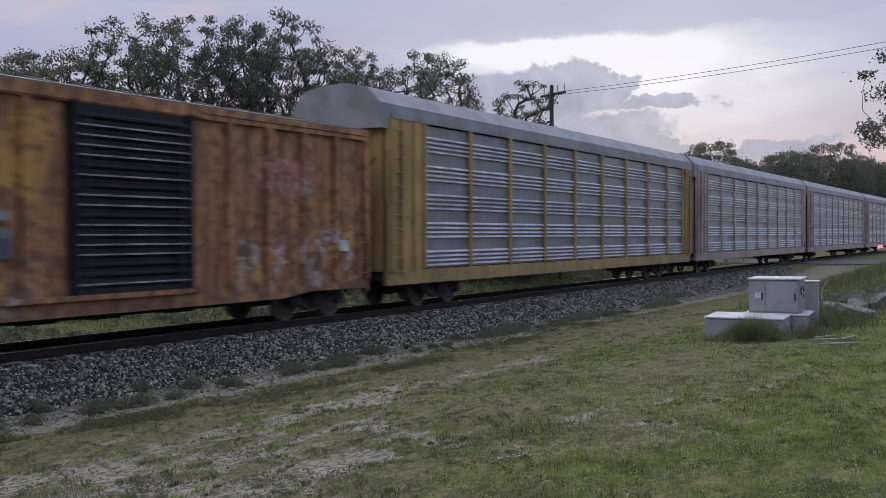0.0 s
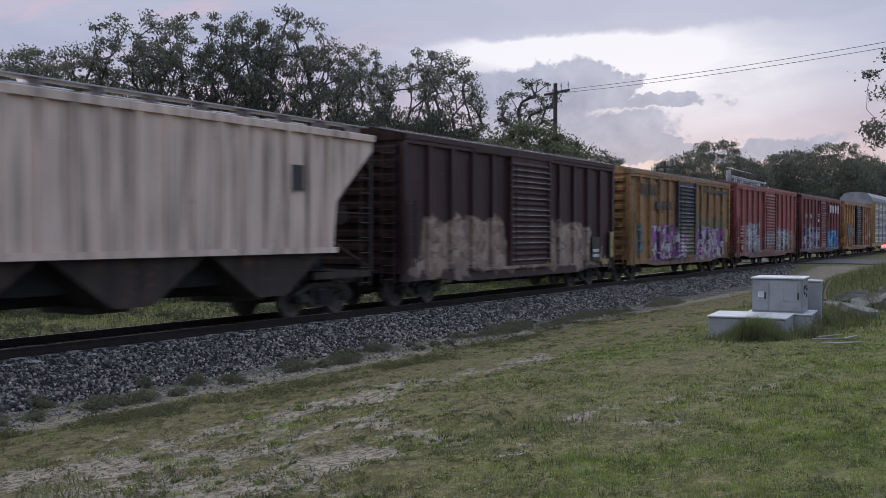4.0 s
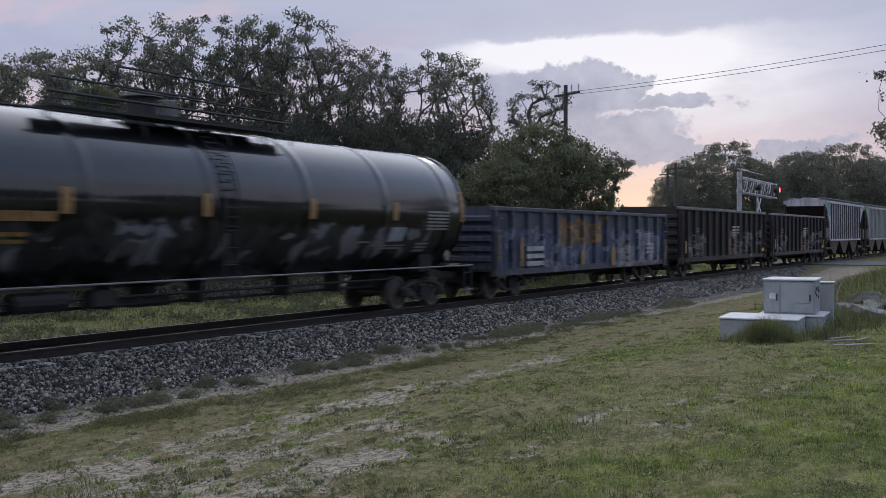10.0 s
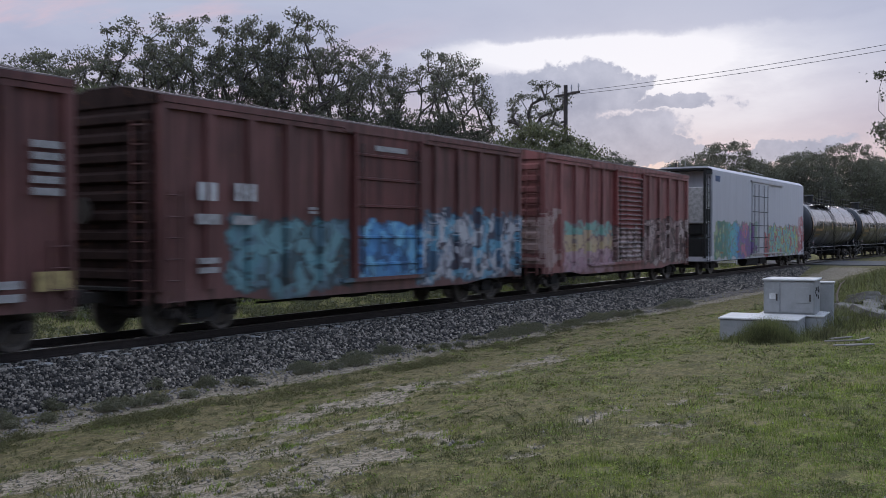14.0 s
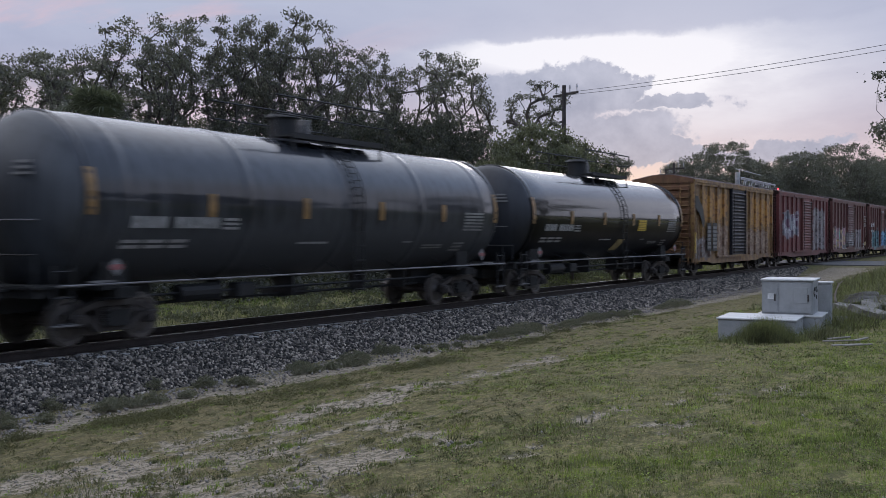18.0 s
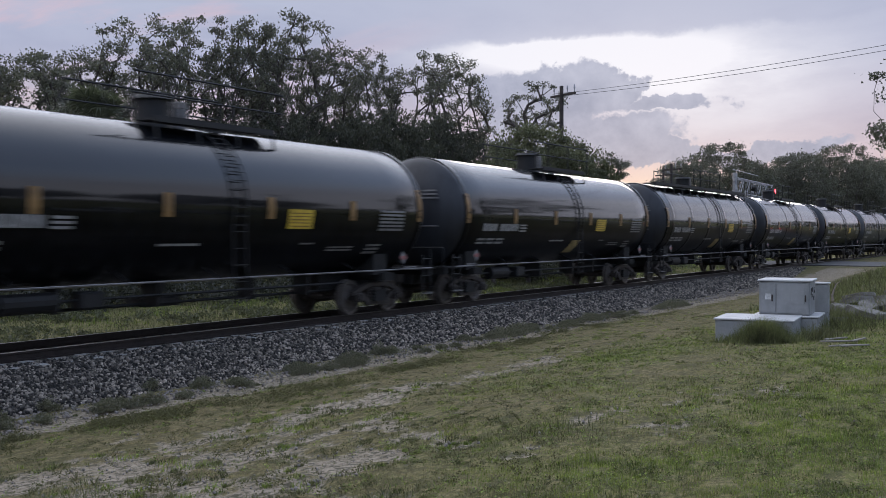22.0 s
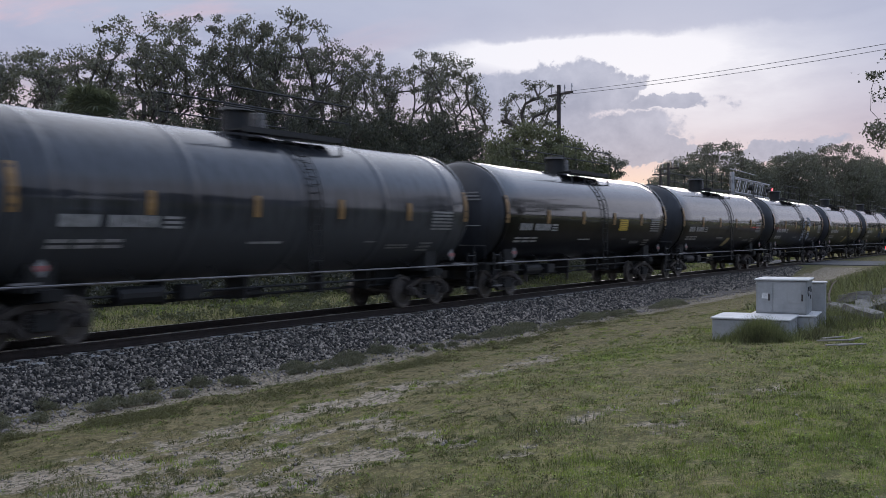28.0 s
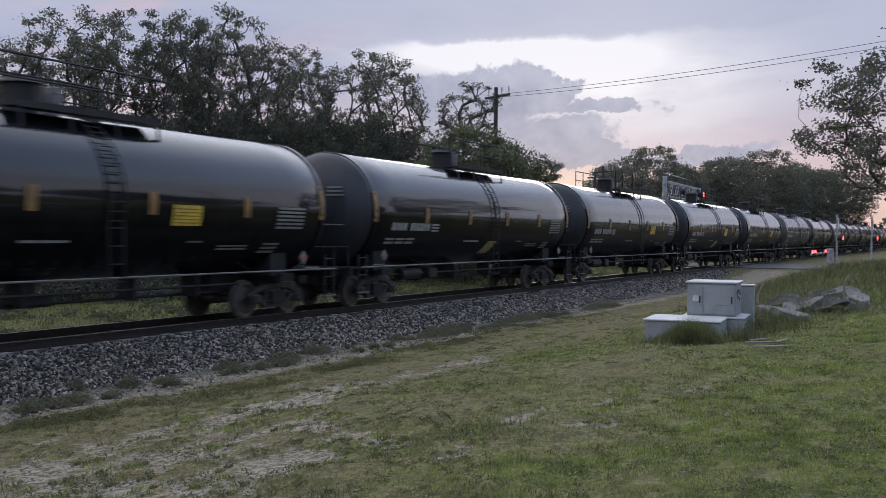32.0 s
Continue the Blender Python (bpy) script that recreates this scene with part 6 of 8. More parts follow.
                y = -math.sqrt(1.752 ** 2 - (z - 2.78) ** 2)
                box(bm, x - 0.10, x + 0.10, y - 0.004, y + 0.02, z - 0.022, z + 0.022)
        part("spray_tag", bm, M["paletag"], car, "pale sprayed scrawl")

    def blue_marks(car, patch):
        rnd = random.Random(18)
        bm = bmesh.new()
        for k in range(46):
            a = k * 0.7
            x, z = 0.55 + 0.026 * k + 0.22 * math.cos(a), 2.05 + 0.24 * math.sin(a * 0.9) + rnd.gauss(0, 0.05)
            y = -math.sqrt(1.752 ** 2 - (z - 2.78) ** 2)
            box(bm, x - 0.09, x + 0.09, y - 0.004, y + 0.02, z - 0.02, z + 0.02)
        part("spray_tag", bm, M["bluink"], car, "blue sprayed letters")

    blued = tankcar("gloss black tank car with blue sprayed letters", black_tank, at(8), slant=False, marks=blue_marks)
    sprayed = tankcar("gloss black tank car with a pale sprayed scrawl", black_tank, at(10), slant=False, marks=tag_marks)
    made = {11: plain, 1: ringed, 2: signed, 3: banded, 4: walked, 5: both, 8: blued, 10: sprayed}
    kinds = {0: both, 6: signed, 7: walked, 9: both, 12: signed, 13: ringed, 14: signed, 15: both, 16: signed, 17: plain, 18: signed, 19: both}
    for i in range(20):
        TRAIN.append(made[i] if i in made else copy_thing(kinds[i], pose(at(i), TRACK_Y, 0)))


consist()

# ------------------------------------------------------------- trees
M["bark"] = surface("rough_oak_bark", (0.075, 0.062, 0.055), 0.95, 0.0, 0.5, 5.0, 0.6, 20.0, second=(0.045, 0.038, 0.034))


def leaf_material(name, a, b):
    m = bpy.data.materials.new(name)
    m.use_nodes = True
    n = Net(m.node_tree)
    g = n.add("ShaderNodeNewGeometry").outputs["Random Per Island"]
    ob = n.add("ShaderNodeObjectInfo").outputs["Random"]
    c = n.mix(g, rgb(a), rgb(b))
    c = n.mix(n.math("MULTIPLY", ob, 0.3), c, rgb(tint(a, 0.8)))
    d = n.add("ShaderNodeBsdfPrincipled", {"Base Color": c, "Roughness": 0.6, "Specular IOR Level": 0.3})
    tr = n.add("ShaderNodeBsdfTranslucent", {0: n.mix(1.0, c, rgb((1.3, 1.4, 0.9)), "MULTIPLY")})
    mix = n.add("ShaderNodeMixShader", {0: 0.4, 1: d.outputs[0], 2: tr.outputs[0]})
    n.add("ShaderNodeOutputMaterial", {0: mix.outputs[0]})
    return m


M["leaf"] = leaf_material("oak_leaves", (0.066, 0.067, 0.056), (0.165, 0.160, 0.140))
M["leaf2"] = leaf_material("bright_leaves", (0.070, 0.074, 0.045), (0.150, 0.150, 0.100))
# oak leaf tones nearly halved: the understory's shade is put into them
M["leafdark"] = leaf_material("shade_darkened_leaves", (0.036, 0.038, 0.030), (0.095, 0.094, 0.078))
M["palmbark"] = surface("dark_palm_bark", (0.045, 0.04, 0.036), 0.95, 0.0, 0.4, 6.0, 0.5)
M["palmdead"] = leaf_material("dead_palm_fronds", (0.045, 0.040, 0.034), (0.085, 0.075, 0.062))
M["palm"] = leaf_material("palm_fronds", (0.060, 0.068, 0.050), (0.130, 0.134, 0.100))


def leaf_cloud(points, spread, per, size, r, droop=0.0):
    """Small pointed leaves in puffs round the given points."""
    pts = np.repeat(np.asarray(points, float), per, axis=0)
    n = len(pts)
    puff = np.repeat(0.6 + 0.8 * r.rand(len(points), 1), per, axis=0)
    off = r.randn(n, 3)
    off *= (r.rand(n, 1) ** 0.45) / (np.linalg.norm(off, axis=1, keepdims=True) + 1e-6)
    c = pts + off * spread * puff * np.array([1.25, 1.25, 0.62])
    c[:, 2] -= droop * r.rand(n) ** 2
    a = r.randn(n, 3)
    a /= np.linalg.norm(a, axis=1, keepdims=True)
    b = np.cross(a, r.randn(n, 3))
    b /= np.linalg.norm(b, axis=1, keepdims=True) + 1e-6
    s = size * (0.6 + 0.8 * r.rand(n, 1))
    v = np.stack([c - a * s, c + b * s * 0.75 + a * s * 0.3, c + a * s * 0.5 - b * s * 0.6], 1)
    f = np.arange(3 * n).reshape(n, 3)
    return v.reshape(-1, 3), f


def oak(seed, height, spread, label, leaf="leaf", trunk_h=2.6, low=4.5, count=110, per=150, size=0.065, clump=0.55, shell=0.45, lean=(0, 0), flat=1.0,
        crown_label="rounded clumps of small dark leaves"):
    """A live oak: short trunk, crooked limbs that fork towards every clump of leaves in a lumpy dome."""
    rnd = random.Random(seed)
    r = np.random.RandomState(seed)
    mid, half = (height + low) / 2, (height - low) / 2
    lumps = [(Vector((rnd.gauss(0, 1), rnd.gauss(0, 1), rnd.gauss(0.3, 0.8))).normalized(), rnd.uniform(-0.40, 0.42)) for _ in range(11)]
    goals = []
    tries = 0
    gap = 1.25 * (spread * spread * half / count) ** (1 / 3)
    while len(goals) < count and tries < 9000:
        tries += 1
        d = Vector((rnd.gauss(0, 1), rnd.gauss(0, 1), rnd.gauss(0, 1))).normalized()
        k = 1.0 + sum(w * max(0.0, d.dot(l)) ** 3 for l, w in lumps)
        q = k * (shell + (1 - shell) * rnd.random()) ** 0.6
        if d.z < -0.2:
            q *= 0.85
        p = Vector((d.x * spread * q + lean[0], d.y * spread * q + lean[1], mid + d.z * half * q * flat))
        if all((p - o).length > gap * (0.75 if tries < 5000 else 0.5) for o in goals):
            goals.append(p)
    base_r = 0.019 * height
    nodes = [Vector((0, 0, -0.4)), Vector((rnd.uniform(-0.1, 0.1), rnd.uniform(-0.1, 0.1), trunk_h * 0.5)),
             Vector((lean[0] * 0.12 + rnd.uniform(-0.2, 0.2), lean[1] * 0.12 + rnd.uniform(-0.2, 0.2), trunk_h))]
    parent = [-1, 0, 1]
    load = [0, 0, 0]
    order = sorted(goals, key=lambda p: (p - nodes[2]).length)
    depth = [0, trunk_h * 0.5, trunk_h]
    for p in order:
        best, bi = 1e9, 2
        for i in range(2, len(nodes)):
            c = (p - nodes[i]).length * 1.25 + depth[i] * 0.35
            if nodes[i].z > p.z:
                c += (nodes[i].z - p.z) * 0.8
            if c < best:
                best, bi = c, i
        a = nodes[bi]
        dist = (p - a).length
        k = max(1, int(dist / 0.55))
        prev = bi
        bow = Vector((rnd.gauss(0, 1), rnd.gauss(0, 1), rnd.uniform(-1.2, 0.2))) * dist * 0.13
        for j in range(1, k + 1):
            t = j / k
            q = a.lerp(p, t) + bow * 4 * t * (1 - t) * 0.6
            if j < k:
                q += Vector((rnd.gauss(0, 1), rnd.gauss(0, 1), rnd.gauss(0, 1))) * 0.11
            nodes.append(q)
            parent.append(prev)
            load.append(0)
            depth.append(depth[prev] + (q - nodes[prev]).length)
            prev = len(nodes) - 1
        while prev >= 0:
            load[prev] += 1
            prev = parent[prev]
    bm = bmesh.new()
    kmax = float(max(load))
    rad = [max(0.012, base_r * (l / kmax) ** 0.5) for l in load]
    rad[0] *= 1.3
    for i in range(1, len(nodes)):
        ra = rad[parent[i]] if parent[i] < 3 or load[parent[i]] < 2 * load[i] else rad[i] * 1.15
        tube(bm, nodes[parent[i]], nodes[i], min(ra, rad[i] * 1.5), rad[i], 8 if rad[i] > 0.12 else (5 if rad[i] > 0.04 else 3), False)
    pts = np.array([tuple(p + Vector((0, 0, 0.12))) for p in goals])
    v, f = leaf_cloud(pts, clump, per, size, r, 0.15)
    # a few loose sprays round the outline
    w, g = leaf_cloud(pts, clump * 1.4, max(4, per // 6), size, r, 0.2)
    v, f = np.concatenate([v, w]), np.concatenate([f, g + len(v)])
    tree = thing("tree", label, "tree")
    part("trunk", bm, M["bark"], tree, "crooked grey-brown trunk and limbs")
    part("crown", raw_mesh("crown", v, f, M[leaf]), None, tree, crown_label)
    return tree


def shrub(seed, label, leaf="leafdark", h=4.5, w=2.6, count=170, per=80, size=0.11):
    r = np.random.RandomState(seed)
    rnd = random.Random(seed)
    bm = bmesh.new()
    pts = []
    for i in range(9):
        a = 2 * math.pi * i / 9 + rnd.uniform(-0.3, 0.3)
        t = rnd.uniform(0.35, 1.0)
        p = Vector((math.cos(a) * w * t * 0.75, math.sin(a) * w * t * 0.75, h * rnd.uniform(0.6, 0.95)))
        tube(bm, (p.x * 0.1, p.y * 0.1, -0.3), p * 0.55, 0.07, 0.045, 5, False)
        tube(bm, p * 0.55, p, 0.045, 0.015, 4, False)
    while len(pts) < count:
        q = r.randn(3)
        q /= np.linalg.norm(q)
        q *= r.rand() ** 0.35
        lump = 0.75 + 0.35 * math.sin(3.1 * q[0] + seed) * math.cos(2.7 * q[1] + 1.7 * seed)
        pts.append((q[0] * w * lump, q[1] * w * lump, h * 0.52 + q[2] * h * 0.48 * lump))
    v, f = leaf_cloud(pts, 0.45, per, size, r)
    s = thing("shrub", label, "shrub")
    part("stem", bm, M["bark"], s)
    part("foliage", raw_mesh("foliage", v, f, M[leaf]), None, s, "dense small leaves")
    return s


def palm(seed, height, label):
    """A cabbage palm: ringed trunk, a round head of drooping fan fronds and a skirt of dead ones below."""
    rnd = random.Random(seed)
    s = thing("palm_tree", label, "palm tree")
    bm = bmesh.new()
    prev = Vector((0, 0, -0.3))
    for i in range(8):
        nxt = Vector((0.05 * i * rnd.uniform(0.5, 1), 0.03 * i, height * (i + 1) / 8))
        tube(bm, prev, nxt, 0.17 + 0.02 * (i % 2), 0.16, 9, False)
        prev = nxt
    part("trunk", bm, M["palmbark"], s, "straight ringed trunk")
    for k in range(46):
        a = k * 2.4 + rnd.uniform(-0.2, 0.2)
        dead = k >= 34
        up = rnd.uniform(-2.2, -1.0) if dead else rnd.uniform(-0.6, 2.2)
        d = Vector((math.cos(a), math.sin(a), up)).normalized()
        fm = bmesh.new()
        hub = prev + d * rnd.uniform(0.5, 1.0) + Vector((0, 0, -0.1))
        tube(fm, prev, hub, 0.02, 0.014, 4, False)
        side = d.cross(Vector((0, 0, 1))).normalized()
        nrm = side.cross(d)
        reach = rnd.uniform(0.75, 1.05) * (0.8 if dead else 1.0)
        for j in range(21):
            b = radians(-95 + 190 * j / 20)
            e = (d * math.cos(b) + side * math.sin(b) * 0.8 + nrm * 0.25 * abs(math.sin(b))).normalized()
            mid = hub + e * reach * 0.55
            tip = hub + e * reach * rnd.uniform(0.85, 1.05) + Vector((0, 0, -0.10 - 0.35 * rnd.random()))
            w = e.cross(nrm).normalized() * 0.024
            vs = [fm.verts.new(v) for v in (hub, mid + w, tip, mid - w)]
            fm.faces.new((vs[0], vs[1], vs[3]))
            fm.faces.new((vs[1], vs[2], vs[3]))
        part("frond", fm, M["palmdead"] if dead else M["palm"], s, "hanging dead frond" if dead else "drooping fan-shaped frond")
    return s


def plant_trees():
    wide = "live oak with a rounded dark crown beyond the railway"
    airy = "slender live oak with crooked open limbs beyond the railway"
    a = oak(3, 13.4, 3.4, wide, low=6.0, count=150, per=92, size=0.078, clump=0.40, shell=0.4)
    b = oak(14, 13.4, 3.3, wide, low=5.6, count=140, per=92, size=0.078, clump=0.40, shell=0.4)
    c = oak(29, 13.4, 2.8, airy, trunk_h=3.4, low=6.2, count=84, per=92, size=0.078, clump=0.38, crown_label="airy crown of small dark leaves")
    g = oak(131, 13.4, 3.0, airy, trunk_h=3.0, low=6.0, count=112, per=92, size=0.078, clump=0.40, crown_label="airy crown of small dark leaves")
    lean = oak(37, 13.2, 3.1, "leaning live oak with a long arching limb beyond the railway", trunk_h=4.2, low=9.4, count=46, per=80, size=0.078, clump=0.36, lean=(9.6, -1.0),
               crown_label="airy lopsided crown of small leaves")
    d = oak(41, 8.2, 3.3, "bright green broadleaf tree beyond the railway", "leaf2", 1.2, 1.2, 160, 150, 0.09, 0.55, crown_label="dense green leaves")
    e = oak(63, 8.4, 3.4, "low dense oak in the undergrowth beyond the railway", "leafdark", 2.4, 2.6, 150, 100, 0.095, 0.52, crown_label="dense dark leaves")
    far = oak(71, 13.4, 7.2, "broad live oak beside the level crossing road", trunk_h=2.4, low=1.8, count=190, per=170, size=0.12, clump=0.85)
    far2 = oak(171, 13.4, 6.4, "broad live oak with an open crown beside the level crossing road", trunk_h=3.0, low=3.2, count=150, per=150, size=0.12, clump=0.8)
    pine = oak(83, 7.9, 1.5, "small flat-topped tree beyond the railway", "leaf", 4.2, 6.0, 34, 150, 0.06, 0.36, crown_label="flat tufted crown")
    first = {"a": a, "b": b, "c": c, "l": lean, "d": d, "e": e, "f": far, "h": far2, "g": g, "p": pine}
    used = set()
    rnd = random.Random(2)

    def put(kind, x, y, s, sz=None, rz=None):
        rz = rnd.uniform(0, 360) if rz is None else rz
        m = pose(x, y, float(ground_z(x, y)), 0, 0, rz)
        if kind not in used:
            used.add(kind)
            t = first[kind]
            t.matrix_basis = m
        else:
            t = copy_thing(first[kind], m)
        t.scale = (s, s, sz or s)
        return t

    # the row of oaks along the far side of the line, then the dark trees below them
    rows = [("g", 23.2, 37, 0.8, 0.88), ("g", 27.6, 38, 0.85, 0.79), ("c", 30.2, 40.5, 0.85, 0.80), ("g", 32.5, 40, 0.8, 0.87), ("b", 34.2, 38, 0.9, 0.95), ("a", 38.3, 39, 0.9, 0.99), ("b", 40.0, 37, 0.8, 1.0),
            ("c", 42.6, 36.5, 0.9, 1.10), ("a", 47.2, 40, 0.8, 1.06), ("g", 49.5, 38, 0.9, 1.07), ("b", 54.6, 39.5, 0.75, 1.06), ("c", 57.0, 37, 0.9, 1.09), ("g", 64.0, 37.5, 1.05, 1.17),
            ("a", 10, 42, 1.2, 1.0), ("b", 0, 40, 1.3, 1.0), ("e", 44, 46, 1.1, 1.0), ("e", 50, 47, 1.1, 1.0), ("e", 57, 46, 1.1, 1.0),
            ("e", 30.6, 34.5, 0.55, 0.80), ("e", 33.6, 34.0, 0.62, 0.92), ("e", 36.6, 34.8, 0.66, 0.97), ("e", 39.9, 34.0, 0.7, 1.04), ("e", 43.2, 34.6, 0.72, 1.08), ("e", 46.8, 33.8, 0.75, 1.12), ("e", 50.6, 34.2, 0.78, 1.18),
            ("e", 54.8, 34, 0.8, 1.2), ("e", 59.0, 34.6, 0.8, 1.15),
            ("d", 46.5, 25.2, 0.72, 0.80), ("d", 50.0, 25.0, 0.85, 1.05), ("d", 54.0, 24.3, 0.72, 0.99), ("d", 57.5, 30.0, 0.8, 0.9), ("p", 66.4, 27, 1.0),
            ("f", 119, 40, 0.5, 0.72), ("f", 126, 40.5, 0.72, 0.92), ("h", 134, 40, 0.95, 1.06), ("f", 143, 38, 0.85, 1.0), ("h", 151, 35.5, 0.75, 0.9), ("f", 158, 33, 0.95, 1.15), ("h", 167, 31, 0.95, 1.2), ("f", 176, 29.0, 0.9, 1.12),
            ("f", 186, 27, 0.85, 1.22), ("f", 200, 25, 1.0, 1.2), ("f", 196, 46, 1.1, 0.95),
            ("f", 215, 46, 1.3, 1.05), ("f", 225, 26, 1.3, 1.3), ("f", 270, 8, 1.2, 1.2), ("f", 230, -2, 1.1, 1.1), ("f", 190, -8, 1.05, 1.0), ("f", 100, -30, 1.0, 1.0), ("f", 60, -32, 1.0, 1.0),
            ("f", -15, 41, 1.0, 1.0), ("f", -35, 38, 1.1, 1.0), ("f", 20, -48, 1.0, 1.0), ("f", 0, -46, 1.0, 1.0), ("f", -22, -44, 1.0, 1.0), ("f", 42, -46, 1.0, 1.0), ("f", 10, -40, 1.0, 1.0), ("f", 31, -42, 1.1, 1.1), ("f", -10, -40, 1.0, 0.9), ("f", 52, -40, 1.0, 1.0), ("f", -34, -42, 1.1, 1.0), ("f", 75, -36, 1.0, 0.9)]
    for row in rows:
        put(*row)
    put("l", 56.2, 33.6, 1.0, 1.0, 0)
    near = oak(52, 10.2, 5.5, "broadleaf tree with drooping leafy boughs on the near bank", "leaf", 2.6, 2.4, 150, 130, 0.085, 0.55, 0.35)
    near.matrix_basis = pose(51, 2.4, float(ground_z(51, 2.4)), 0, 0, 40)
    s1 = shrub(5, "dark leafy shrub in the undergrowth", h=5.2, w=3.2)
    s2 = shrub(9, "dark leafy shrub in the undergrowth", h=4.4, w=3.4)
    s3 = shrub(17, "green leafy shrub in the undergrowth", "leaf2", 3.6, 2.8)
    sh = [s1, s2, s3]
    k = 0
    for i in range(32):
        x = 10 + i * 4.4 + rnd.uniform(-1.2, 1.2)
        y = (44 if x < 70 else 42) + rnd.uniform(-2.5, 2.5)
        if 72 < x < 124 or x < 40:
            continue
        m = pose(x, y, float(ground_z(x, y)), 0, 0, rnd.uniform(0, 360))
        if k < 3:
            sh[k].matrix_basis = m
        else:
            t = copy_thing(sh[k % 3 if k % 5 else 0], m)
            z = rnd.uniform(0.8, 1.3)
            t.scale = (z, z, z * rnd.uniform(0.85, 1.2))
        k += 1
    p = palm(3, 6.9, "cabbage palm with ragged fan fronds beyond the railway")
    p.matrix_basis = pose(25.0, 30.5, -0.5)
    copy_thing(p, pose(26.3, 31.0, -0.6, 0, 0, 70)).scale = (1.1, 1.1, 1.0)
    copy_thing(p, pose(24.3, 31.4, -2.2, 0, 0, 160)).scale = (1.2, 1.2, 1.0)
    p.scale = (1.2, 1.2, 1.0)


plant_trees()


def undergrowth():
    """Low leafy thicket along the foot of the trees, with weeds in front of it."""
    r = np.random.RandomState(91)
    n = 3000
    x = 3 + 85 * r.rand(n)
    lump = fbm(x, np.full(n, 28.0), 5.0, 610, 3)
    y = 31.5 - 5.0 * r.rand(n) ** 2 * (0.3 + 1.4 * lump)
    top = (0.4 + np.interp(x, [22, 34], [2.8, 3.4]) * lump * fbm(x, y, 1.8, 640, 3)) * np.clip((y - 25.0) / 4.5, 0.25, 1.2)
    pts = np.stack([x, y, ground_z(x, y) + top * r.rand(n) ** 0.6], -1)
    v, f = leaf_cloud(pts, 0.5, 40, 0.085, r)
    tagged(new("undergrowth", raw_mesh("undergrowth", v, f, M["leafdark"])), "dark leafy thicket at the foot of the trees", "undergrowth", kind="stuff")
    n = 2600
    x = 5 + 70 * r.rand(n) ** 1.2
    y = 20.6 + 7.5 * r.rand(n)
    ok = fbm(x, y, 1.7, 700, 3) > 0.50
    x, y = x[ok], y[ok]
    pts = np.stack([x, y, ground_z(x, y) + 0.02 + 0.28 * r.rand(len(x)) ** 2], -1)
    v, f = leaf_cloud(pts, 0.20, 36, 0.05, r)
    tagged(new("weed_patches", raw_mesh("weed_patches", v, f, M["leaf2"])), "low green weeds in patches beyond the railway", "weeds", kind="stuff")


undergrowth()

# far woods close the horizon all round
def far_woods():
    r = np.random.RandomState(77)
    pts = []
    for ang in np.arange(0, 360, 0.55):
        if 6 < ang < 11.5:
            continue
        d = 330 + 40 * math.sin(ang * 0.21) + 25 * math.sin(ang * 0.7)
        hgt = 9 + 3 * math.sin(ang * 0.9) + 2 * math.sin(ang * 2.3)
        for k in range(5):
            pts.append((d * math.cos(radians(ang)) + r.randn() * 2, d * math.sin(radians(ang)) + r.randn() * 2, hgt * r.rand() ** 0.7))
    v, f = leaf_cloud(pts, 2.6, 30, 0.8, r)
    ob = new("distant_woods", raw_mesh("distant_woods", v, f, M["leaf"]))
    tagged(ob, "low dark belt of woods on the horizon", "woods", kind="stuff")


far_woods()

# ------------------------------------------------------------- power line
M["creosote"] = surface("weathered_pole_wood", (0.055, 0.045, 0.04), 0.9, 0.0, 0.4, 4.0, 0.4)
M["wire"] = surface("aluminium_wire", (0.13, 0.13, 0.14), 0.5, 0.3, 0.1, 3.0, 0.0)


def power_pole(x, y, top, name="utility_pole"):
    p = thing(name, "dark wooden utility pole with crossarm and insulators", "utility pole", at=pose(x, y, 0, 0, 0, 62))
    part("pole", tube(bmesh.new(), (0, 0, -0.9), (0, 0, top), 0.17, 0.12, 12), M["creosote"], p)
    part("crossarm", cuboid(-1.25, 1.25, -0.16, -0.06, top - 0.62, top - 0.48, bev=0.01), M["creosote"], p)
    for ax in (-1.15, -0.45, 0.9):
        ins = bmesh.new()
        tube(ins, (ax, -0.11, top - 0.48), (ax, -0.11, top - 0.25), 0.025, n=6)
        tube(ins, (ax, -0.11, top - 0.25), (ax, -0.11, top - 0.02), 0.06, 0.03, 8)
        part("insulator", ins, M["galv"], p, "grey line insulator")
    for s in (-1, 1):
        part("brace", tube(bmesh.new(), (s * 0.7, -0.1, top - 0.55), (0, -0.1, top - 1.1), 0.022, n=5), M["galv"], p)
    for z in (top - 2.3, top - 3.9):
        part("bracket", cuboid(0.1, 0.42, -0.05, 0.05, z, z + 0.12, bev=0.01), M["black"], p)
    cut = bmesh.new()
    tube(cut, (0.5, -0.2, top - 5.2), (0.5, -0.2, top - 4.6), 0.07, n=8)
    part("cutout_fuse", cut, M["black"], p)
    return p


POLE_A = (57.5, 26.4)
power_pole(*POLE_A, 11.35)
POLE_B = (47.0, -9.0)
power_pole(*POLE_B, 11.9)
POLE_C = (92.0, 31.0)
power_pole(*POLE_C, 8.8)
power_pole(97.0, 33.5, 8.6)


